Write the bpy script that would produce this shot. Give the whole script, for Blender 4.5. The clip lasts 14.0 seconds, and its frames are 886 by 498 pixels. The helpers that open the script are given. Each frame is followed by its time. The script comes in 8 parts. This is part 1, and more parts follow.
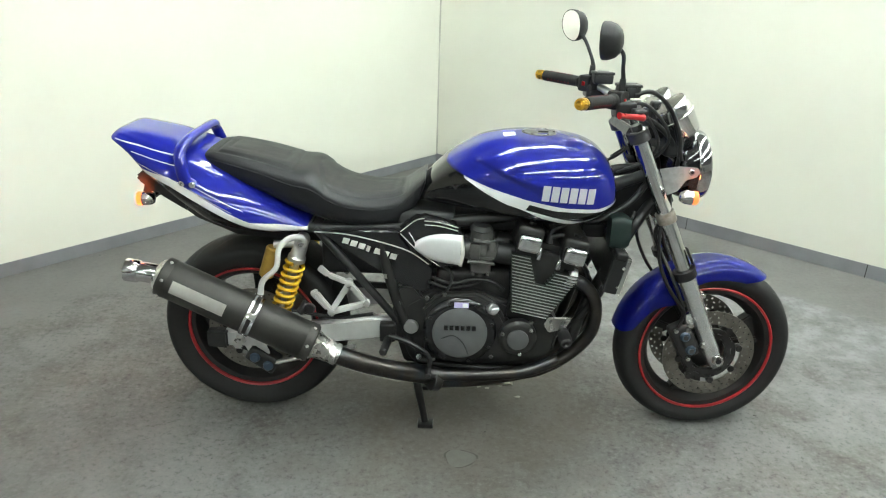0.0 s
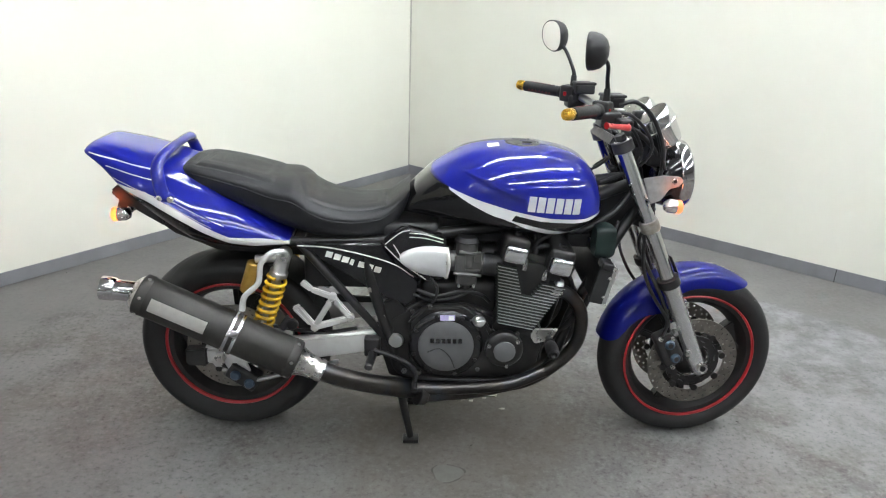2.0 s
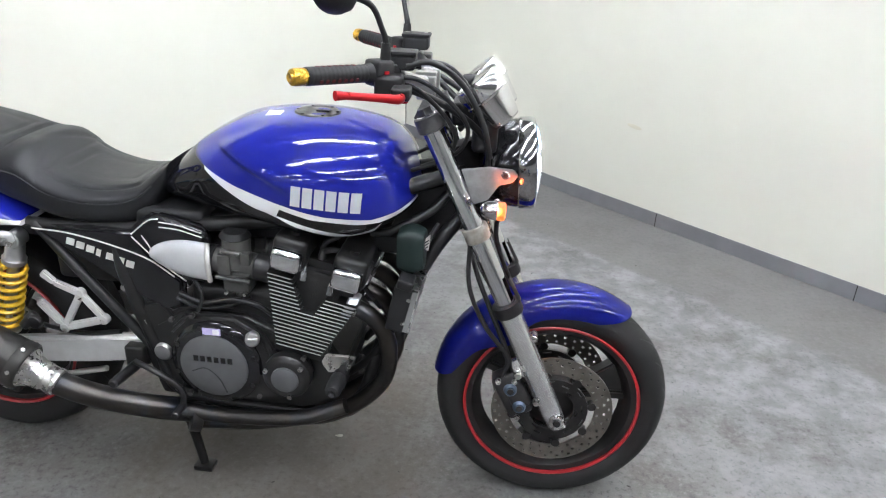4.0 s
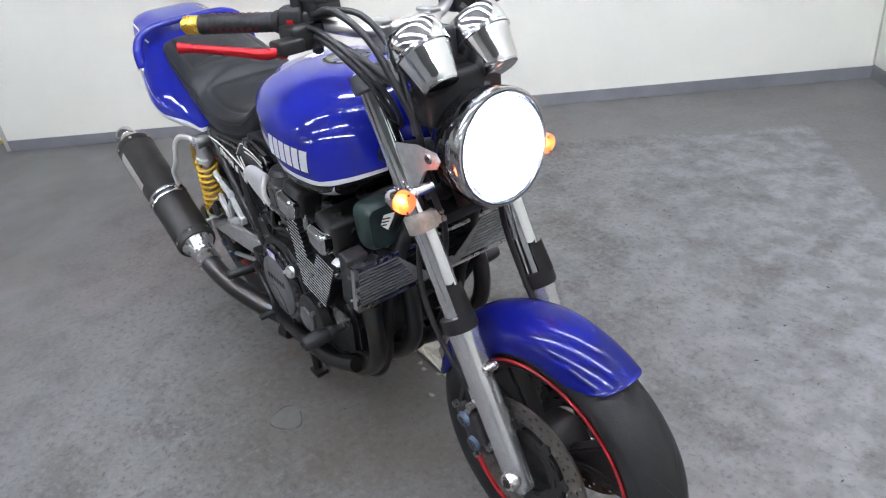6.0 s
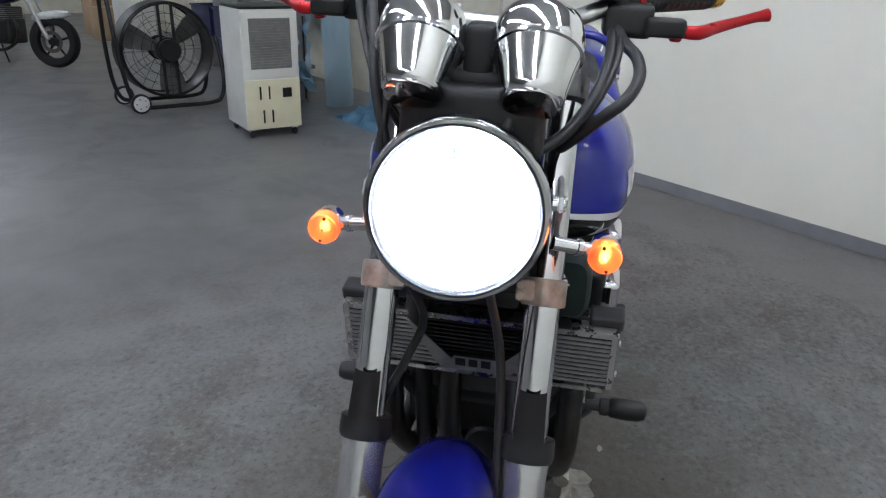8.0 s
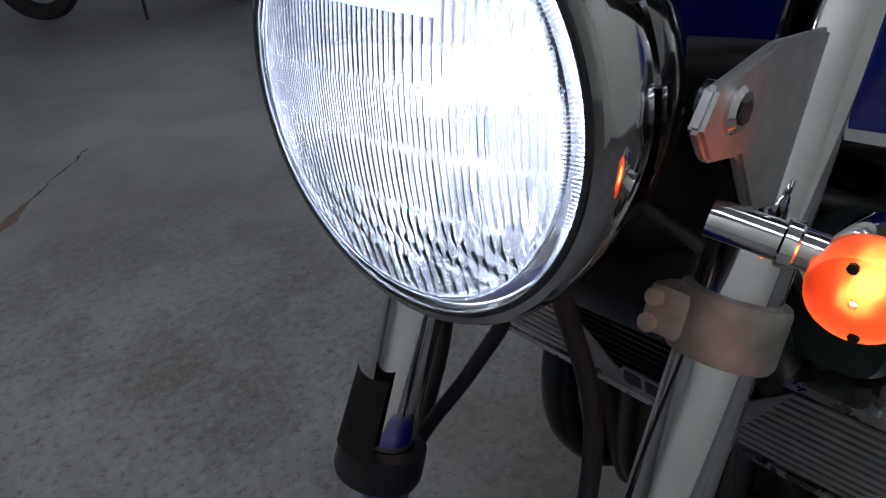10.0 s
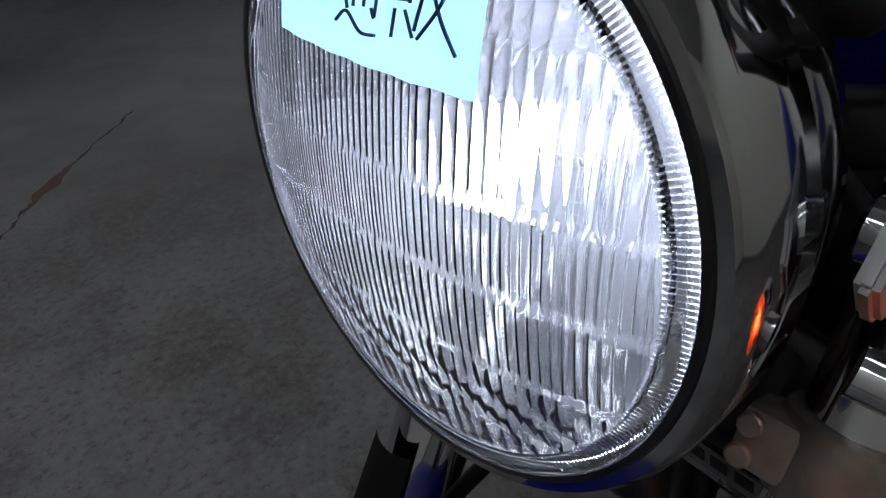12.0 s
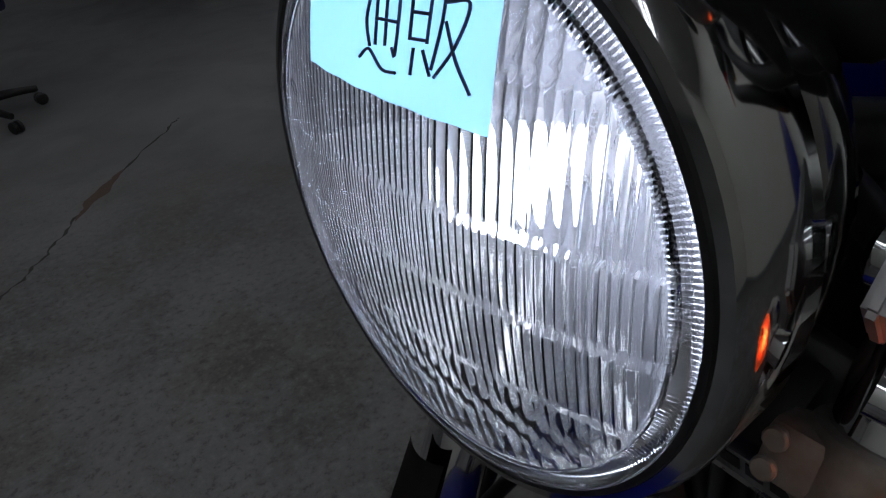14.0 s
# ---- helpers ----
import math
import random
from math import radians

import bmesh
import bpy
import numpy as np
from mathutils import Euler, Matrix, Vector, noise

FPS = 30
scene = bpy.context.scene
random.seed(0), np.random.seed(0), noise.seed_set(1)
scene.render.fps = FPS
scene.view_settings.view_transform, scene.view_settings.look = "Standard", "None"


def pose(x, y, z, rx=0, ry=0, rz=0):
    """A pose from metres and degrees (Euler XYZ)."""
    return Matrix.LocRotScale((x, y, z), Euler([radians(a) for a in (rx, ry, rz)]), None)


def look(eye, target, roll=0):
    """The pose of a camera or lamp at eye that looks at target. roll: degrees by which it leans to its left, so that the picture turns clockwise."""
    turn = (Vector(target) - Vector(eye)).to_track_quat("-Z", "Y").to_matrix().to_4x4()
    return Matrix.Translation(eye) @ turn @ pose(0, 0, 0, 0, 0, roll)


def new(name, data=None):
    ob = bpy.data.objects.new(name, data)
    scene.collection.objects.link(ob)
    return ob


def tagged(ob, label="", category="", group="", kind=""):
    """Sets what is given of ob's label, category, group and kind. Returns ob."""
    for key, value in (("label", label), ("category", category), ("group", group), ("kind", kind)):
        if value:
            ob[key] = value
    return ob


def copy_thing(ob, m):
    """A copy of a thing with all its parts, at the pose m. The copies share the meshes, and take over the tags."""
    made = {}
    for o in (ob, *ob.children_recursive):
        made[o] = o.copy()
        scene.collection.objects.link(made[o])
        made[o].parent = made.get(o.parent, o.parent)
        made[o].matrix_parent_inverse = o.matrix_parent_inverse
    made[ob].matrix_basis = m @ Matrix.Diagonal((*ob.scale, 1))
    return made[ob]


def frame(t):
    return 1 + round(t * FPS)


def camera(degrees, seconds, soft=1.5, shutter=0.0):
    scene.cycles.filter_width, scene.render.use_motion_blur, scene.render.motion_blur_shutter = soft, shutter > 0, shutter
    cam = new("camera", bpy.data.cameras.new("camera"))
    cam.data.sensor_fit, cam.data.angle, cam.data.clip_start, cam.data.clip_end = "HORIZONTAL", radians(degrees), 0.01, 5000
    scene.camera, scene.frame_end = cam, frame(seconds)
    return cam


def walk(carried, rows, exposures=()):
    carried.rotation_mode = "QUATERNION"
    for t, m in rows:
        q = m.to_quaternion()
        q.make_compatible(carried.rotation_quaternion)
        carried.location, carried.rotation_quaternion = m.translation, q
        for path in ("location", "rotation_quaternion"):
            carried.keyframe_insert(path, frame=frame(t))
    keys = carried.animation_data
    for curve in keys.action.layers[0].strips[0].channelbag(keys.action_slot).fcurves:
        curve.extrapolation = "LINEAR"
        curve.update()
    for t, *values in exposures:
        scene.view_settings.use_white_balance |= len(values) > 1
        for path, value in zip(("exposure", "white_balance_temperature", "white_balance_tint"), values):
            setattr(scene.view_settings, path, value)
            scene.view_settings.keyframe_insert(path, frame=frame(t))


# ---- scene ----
cam = camera(63.54, 14.0, 1.15)
PATH = [
    (0, (0.648, -2.126, 1.443), (0.632, -0.271, 0.698), 1.8),
    (0.5, (0.630, -2.125, 1.442), (0.628, -0.272, 0.690), 2.0),
    (1, (0.599, -2.124, 1.443), (0.614, -0.264, 0.708), 2.4),
    (1.5, (0.571, -2.121, 1.441), (0.615, -0.255, 0.721), 2.1),
    (2, (0.592, -2.102, 1.438), (0.670, -0.236, 0.722), 2.0),
    (2.5, (0.688, -2.036, 1.422), (0.769, -0.175, 0.695), 2.0),
    (3, (0.953, -1.952, 1.409), (0.897, -0.096, 0.667), 1.8),
    (3.5, (1.174, -1.763, 1.375), (1.080, 0.076, 0.594), 2.3),
    (4, (1.379, -1.553, 1.390), (1.173, 0.249, 0.546), 2.5),
    (4.2, (1.489, -1.504, 1.384), (1.119, 0.271, 0.539), 1.2),
    (6.3, (2.286, -0.564, 1.340), (0.743, 0.221, 0.338), -4.3),
    (6.5, (2.277, -0.471, 1.312), (0.684, 0.205, 0.310), -1.5),
    (7, (2.247, -0.250, 1.306), (0.539, 0.099, 0.325), 0.2),
    (7.5, (2.246, -0.010, 1.255), (0.465, -0.040, 0.345), 3.8),
    (8, (2.110, 0.136, 1.151), (0.298, -0.244, 0.396), 1.5),
    (8.5, (1.895, 0.227, 1.083), (0.207, -0.529, 0.322), -0.8),
    (9, (1.744, 0.273, 1.005), (0.289, -0.837, 0.197), -2.3),
    (11.3, (1.5045, 0.1531, 0.9943), (0.6156, -1.1210, -0.0996), -6.7),
    (11.5, (1.5040, 0.1528, 0.9958), (0.5832, -1.1441, -0.0435), -5.4),
    (12, (1.5035, 0.1554, 1.0004), (0.5804, -1.1353, -0.0447), -5.8),
    (12.5, (1.5017, 0.1582, 1.0034), (0.5993, -1.1342, -0.0574), -6.2),
    (13, (1.5025, 0.1548, 1.0037), (0.6238, -1.1587, -0.0512), -7.2),
    (13.5, (1.5047, 0.1572, 1.0069), (0.6412, -1.1800, -0.0305), -7.9),
    (14, (1.5009, 0.1628, 1.0104), (0.6610, -1.1933, -0.0219), -8.3),
]
EXPOSURES = [(0, 2.03, 6200, 6), (1.2, 2.0, 6130, 11), (2.5, 1.96, 6000, 20), (4.2, 2.02, 5900, 21), (6.4, 1.86, 5700, 24), (7.6, 1.41, 5680, 22), (8.2, 1.08, 5680, 21), (8.6, 0.74, 5640, 21), (9.1, 0.36, 5600, 22), (11.3, -0.2, 5800, 22), (11.6, -0.48, 5850, 22), (12.0, -0.76, 5880, 22), (12.5, -0.95, 5880, 22), (13.2, -1.1, 5880, 22), (14, -1.2, 5880, 22)]
walk(cam, [(t, look(eye, target, roll)) for t, eye, target, roll in PATH], EXPOSURES)

# ---- light: fluorescent ceiling fixtures do the work, the world is only the dim rest of the hall ----
world = bpy.data.worlds.new("hall_world")
scene.world = world
world.use_nodes = True
world.node_tree.nodes["Background"].inputs[0].default_value = (0.8, 0.9, 1.0, 1)
world.node_tree.nodes["Background"].inputs[1].default_value = 0.0125
TUBE_POWER = 16.5
BULB_POWER = 26000.0
SIGNAL_POWER = 260.0


# ---- materials ----
def mat_new(name):
    m = bpy.data.materials.new(name)
    m.use_nodes = True
    return m, m.node_tree, m.node_tree.nodes["Principled BSDF"]


def nd(tree, kind, **kw):
    n = tree.nodes.new(kind)
    for k, v in kw.items():
        n.inputs[k].default_value = v
    return n


def rgb(c):
    return (c[0], c[1], c[2], 1.0)


def surface(name, base, rough=0.5, metal=0.0, dark=None, scale=30.0, fine=300.0, bump=0.1, mix=0.5, coat=0.0, rvar=0.15, spec=0.5, depth=0.002):
    """A worn surface: base and dark tones blended at two scales, with fine relief and uneven gloss."""
    m, tree, bsdf = mat_new(name)
    dark = dark or tuple(v * 0.6 for v in base)
    co = nd(tree, "ShaderNodeTexCoord")
    big = nd(tree, "ShaderNodeTexNoise", Scale=scale, Detail=5.0, Roughness=0.6)
    small = nd(tree, "ShaderNodeTexNoise", Scale=fine, Detail=3.0)
    tree.links.new(co.outputs["Object"], big.inputs["Vector"])
    tree.links.new(co.outputs["Object"], small.inputs["Vector"])
    ramp = nd(tree, "ShaderNodeMapRange")
    ramp.inputs["From Min"].default_value, ramp.inputs["From Max"].default_value = 0.35, 0.7
    ramp.inputs["To Min"].default_value, ramp.inputs["To Max"].default_value = 0.0, mix
    tree.links.new(big.outputs["Fac"], ramp.inputs["Value"])
    mixer = tree.nodes.new("ShaderNodeMix")
    mixer.data_type = "RGBA"
    mixer.inputs["A"].default_value, mixer.inputs["B"].default_value = rgb(base), rgb(dark)
    tree.links.new(ramp.outputs["Result"], mixer.inputs["Factor"])
    tree.links.new(mixer.outputs["Result"], bsdf.inputs["Base Color"])
    rr = nd(tree, "ShaderNodeMapRange")
    rr.inputs["To Min"].default_value, rr.inputs["To Max"].default_value = max(0.02, rough - rvar), min(1.0, rough + rvar)
    tree.links.new(big.outputs["Fac"], rr.inputs["Value"])
    tree.links.new(rr.outputs["Result"], bsdf.inputs["Roughness"])
    if bump:
        b = nd(tree, "ShaderNodeBump", Strength=bump, Distance=depth)
        tree.links.new(small.outputs["Fac"], b.inputs["Height"])
        tree.links.new(b.outputs["Normal"], bsdf.inputs["Normal"])
    bsdf.inputs["Metallic"].default_value = metal
    bsdf.inputs["Coat Weight"].default_value = coat
    bsdf.inputs["Coat Roughness"].default_value = 0.04
    bsdf.inputs["Specular IOR Level"].default_value = spec
    return m


def glow(name, colour, power):
    m, tree, bsdf = mat_new(name)
    bsdf.inputs["Base Color"].default_value = rgb(colour)
    bsdf.inputs["Emission Color"].default_value = rgb(colour)
    bsdf.inputs["Emission Strength"].default_value = power
    return m


def clear(name, tint=(1, 1, 1), rough=0.0, ior=1.45):
    m, tree, bsdf = mat_new(name)
    bsdf.inputs["Base Color"].default_value = rgb(tint)
    bsdf.inputs["Transmission Weight"].default_value = 1.0
    bsdf.inputs["Roughness"].default_value = rough
    bsdf.inputs["IOR"].default_value = ior
    return m


def ramp_node(tree, source, stops):
    """A grey ramp through (position, value) stops, positions 0 to 1."""
    r = tree.nodes.new("ShaderNodeValToRGB")
    r.color_ramp.interpolation = "LINEAR"
    el = r.color_ramp.elements
    el[0].position, el[0].color = stops[0][0], rgb([stops[0][1]] * 3)
    el[1].position, el[1].color = stops[-1][0], rgb([stops[-1][1]] * 3)
    for p, v in stops[1:-1]:
        e = el.new(p)
        e.color = rgb([v] * 3)
    tree.links.new(source, r.inputs["Fac"])
    return r.outputs["Color"]


def math_node(tree, op, a, b):
    n = tree.nodes.new("ShaderNodeMath")
    n.operation = op
    for i, v in enumerate((a, b)):
        if isinstance(v, (int, float)):
            n.inputs[i].default_value = v
        else:
            tree.links.new(v, n.inputs[i])
    return n.outputs[0]


def swoosh_paint(name, x0, x1, z0, z1, upper, lower, thin=None, fade=None):
    """Candy blue over black with a pearl white swoosh between two lines drawn in the side view (x, z in metres)."""
    m, tree, bsdf = mat_new(name)
    co = nd(tree, "ShaderNodeTexCoord")
    sep = nd(tree, "ShaderNodeSeparateXYZ")
    tree.links.new(co.outputs["Object"], sep.inputs[0])
    fx = math_node(tree, "DIVIDE", math_node(tree, "SUBTRACT", sep.outputs["X"], x0), x1 - x0)
    fz = math_node(tree, "DIVIDE", math_node(tree, "SUBTRACT", sep.outputs["Z"], z0), z1 - z0)

    def line(stops):
        return ramp_node(tree, fx, [((x - x0) / (x1 - x0), (z - z0) / (z1 - z0)) for x, z in stops])

    def step(value, edge):
        return math_node(tree, "GREATER_THAN", value, edge)

    up, low = line(upper), line(lower)
    is_blue = step(fz, up)
    if fade:
        soft = math_node(tree, "DIVIDE", math_node(tree, "SUBTRACT", fz, up), math_node(tree, "MAXIMUM", ramp_node(tree, fx, [((x - x0) / (x1 - x0), w / (z1 - z0)) for x, w in fade]), 0.001))
        is_blue = math_node(tree, "MINIMUM", math_node(tree, "MAXIMUM", soft, 0.0), 1.0)
    is_white = math_node(tree, "MULTIPLY", step(fz, low), math_node(tree, "SUBTRACT", 1.0, is_blue))
    for hi, lo in thin or ():
        a, b = line(hi), line(lo)
        extra = math_node(tree, "MULTIPLY", step(fz, b), math_node(tree, "SUBTRACT", 1.0, step(fz, a)))
        is_white = math_node(tree, "MAXIMUM", is_white, extra)
    noise_t = nd(tree, "ShaderNodeTexNoise", Scale=900.0, Detail=2.0)
    tree.links.new(co.outputs["Object"], noise_t.inputs["Vector"])
    flake = tree.nodes.new("ShaderNodeMix")
    flake.data_type = "RGBA"
    flake.inputs["A"].default_value, flake.inputs["B"].default_value = rgb(BLUE), rgb(BLUE_LIGHT)
    tree.links.new(noise_t.outputs["Fac"], flake.inputs["Factor"])
    m1 = tree.nodes.new("ShaderNodeMix")
    m1.data_type = "RGBA"
    m1.inputs["A"].default_value = rgb((0.006, 0.006, 0.007))
    tree.links.new(is_blue, m1.inputs["Factor"])
    tree.links.new(flake.outputs["Result"], m1.inputs["B"])
    m2 = tree.nodes.new("ShaderNodeMix")
    m2.data_type = "RGBA"
    m2.inputs["B"].default_value = rgb((0.74, 0.75, 0.76))
    tree.links.new(is_white, m2.inputs["Factor"])
    tree.links.new(m1.outputs["Result"], m2.inputs["A"])
    tree.links.new(m2.outputs["Result"], bsdf.inputs["Base Color"])
    tree.links.new(math_node(tree, "MULTIPLY", is_blue, 0.05), bsdf.inputs["Metallic"])
    bsdf.inputs["Roughness"].default_value = 0.32
    bsdf.inputs["Specular IOR Level"].default_value = 0.04
    bsdf.inputs["Coat Weight"].default_value = 1.0
    bsdf.inputs["Coat IOR"].default_value = 1.58
    bsdf.inputs["Coat Roughness"].default_value = 0.012
    return m


BLUE, BLUE_LIGHT = (0.006, 0.009, 0.19), (0.012, 0.018, 0.29)


def floor_material():
    """Painted concrete, worn through in patches, with dark scuffs and grit."""
    m, tree, bsdf = mat_new("worn_grey_concrete")
    co = nd(tree, "ShaderNodeTexCoord")
    P = co.outputs["Object"]

    def noise_at(scale, detail=6.0, rough=0.6, dist=0.0):
        n = nd(tree, "ShaderNodeTexNoise", Scale=scale, Detail=detail, Roughness=rough, Distortion=dist)
        tree.links.new(P, n.inputs["Vector"])
        return n.outputs["Fac"]

    def rng(v, a, b, c=0.0, d=1.0):
        n = nd(tree, "ShaderNodeMapRange")
        n.interpolation_type = "SMOOTHSTEP"
        for k, val in (("From Min", a), ("From Max", b), ("To Min", c), ("To Max", d)):
            n.inputs[k].default_value = val
        tree.links.new(v, n.inputs["Value"])
        return n.outputs["Result"]

    def mixc(f, a, b):
        n = tree.nodes.new("ShaderNodeMix")
        n.data_type = "RGBA"
        tree.links.new(f, n.inputs["Factor"])
        for k, v in (("A", a), ("B", b)):
            if isinstance(v, tuple):
                n.inputs[k].default_value = rgb(v)
            else:
                tree.links.new(v, n.inputs[k])
        return n.outputs["Result"]

    broad, mid, patch, small, grit = noise_at(0.9, 2), noise_at(4.5, 2, 0.5, 0.2), noise_at(11.0, 4, 0.6, 0.2), noise_at(48.0, 6, 0.78), noise_at(170.0, 3)
    col = mixc(rng(broad, 0.35, 0.65), (0.127, 0.125, 0.121), (0.171, 0.169, 0.164))
    # the parking bay by the wall is worn paler, with the bike's damp patch under the engine
    sep = nd(tree, "ShaderNodeSeparateXYZ")
    tree.links.new(P, sep.inputs[0])
    run = math_node(tree, "SUBTRACT", 2.8043, math_node(tree, "ADD", math_node(tree, "MULTIPLY", sep.outputs["X"], 0.6588), math_node(tree, "MULTIPLY", sep.outputs["Y"], 0.7524)))
    off = math_node(tree, "ADD", 1.7629, math_node(tree, "SUBTRACT", math_node(tree, "MULTIPLY", sep.outputs["X"], 0.7524), math_node(tree, "MULTIPLY", sep.outputs["Y"], 0.6588)))
    wob = math_node(tree, "MULTIPLY", math_node(tree, "ADD", math_node(tree, "MULTIPLY", mid, 0.6), broad), 0.22)
    run, off = math_node(tree, "ADD", run, wob), math_node(tree, "ADD", off, wob)
    near = rng(run, 4.6, 3.0)
    # smooth hall floor, tube reflections painted in as paler colour, dirtier round the bay
    col = mixc(rng(run, 3.0, 6.5, 0, 0.75), col, (0.185, 0.186, 0.190))
    scuff = noise_at(2.2, 4, 0.65, 0.8)
    col = mixc(math_node(tree, "MULTIPLY", rng(run, 3.0, 6.0), rng(scuff, 0.50, 0.68, 0, 0.45)), col, (0.105, 0.105, 0.108))
    dirt = rng(run, 5.6, 2.6, 0.10, 1.0)
    tan = noise_at(3.1, 2, 0.5, 0.3)
    col = mixc(math_node(tree, "MULTIPLY", dirt, rng(mid, 0.40, 0.74, 0, 0.5)), col, (0.055, 0.052, 0.047))
    col = mixc(math_node(tree, "MULTIPLY", dirt, rng(tan, 0.46, 0.70, 0, 0.45)), col, (0.090, 0.078, 0.062))
    col = mixc(math_node(tree, "MULTIPLY", near, rng(patch, 0.46, 0.70, 0, 0.5)), col, (0.19, 0.188, 0.184))
    col = mixc(math_node(tree, "MULTIPLY", near, rng(small, 0.50, 0.66, 0, 0.58)), col, (0.22, 0.217, 0.212))
    col = mixc(math_node(tree, "MULTIPLY", near, rng(small, 0.48, 0.36, 0, 0.62)), col, (0.050, 0.049, 0.047))
    col = mixc(math_node(tree, "MULTIPLY", near, rng(grit, 0.64, 0.74, 0, 0.40)), col, (0.05, 0.05, 0.05))
    bay = math_node(tree, "MULTIPLY", math_node(tree, "MULTIPLY", rng(run, 0.678, 0.722), rng(run, 2.3, 0.75)), math_node(tree, "MULTIPLY", rng(off, 0.72, 0.84), rng(off, 5.4, 4.2)))
    worn = mixc(rng(patch, 0.34, 0.66), (0.160, 0.160, 0.160), (0.240, 0.242, 0.246))
    worn = mixc(rng(small, 0.48, 0.36, 0, 0.5), worn, (0.105, 0.105, 0.104))
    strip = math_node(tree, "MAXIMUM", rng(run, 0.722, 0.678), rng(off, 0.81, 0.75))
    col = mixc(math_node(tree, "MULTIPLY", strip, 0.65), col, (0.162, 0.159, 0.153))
    col = mixc(math_node(tree, "MULTIPLY", bay, rng(mid, 0.70, 0.45, 0.45, 0.95)), col, worn)
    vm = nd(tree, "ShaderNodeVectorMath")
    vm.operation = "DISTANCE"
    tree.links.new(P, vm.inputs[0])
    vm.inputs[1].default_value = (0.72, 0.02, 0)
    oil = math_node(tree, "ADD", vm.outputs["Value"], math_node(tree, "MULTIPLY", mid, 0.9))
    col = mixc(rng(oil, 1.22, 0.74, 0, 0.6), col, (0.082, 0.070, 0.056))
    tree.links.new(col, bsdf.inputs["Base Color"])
    tree.links.new(math_node(tree, "ADD", rng(scuff, 0.35, 0.65, 0.285, 0.37), rng(run, 6.4, 2.8, 0.0, 0.30)), bsdf.inputs["Roughness"])
    tree.links.new(rng(run, 6.4, 2.8, 0.6, 0.12), bsdf.inputs["Specular IOR Level"])
    b = nd(tree, "ShaderNodeBump", Distance=0.003)
    tree.links.new(math_node(tree, "MULTIPLY", near, 0.07), b.inputs["Strength"])
    tree.links.new(math_node(tree, "ADD", small, math_node(tree, "MULTIPLY", grit, 0.6)), b.inputs["Height"])
    tree.links.new(b.outputs["Normal"], bsdf.inputs["Normal"])
    return m


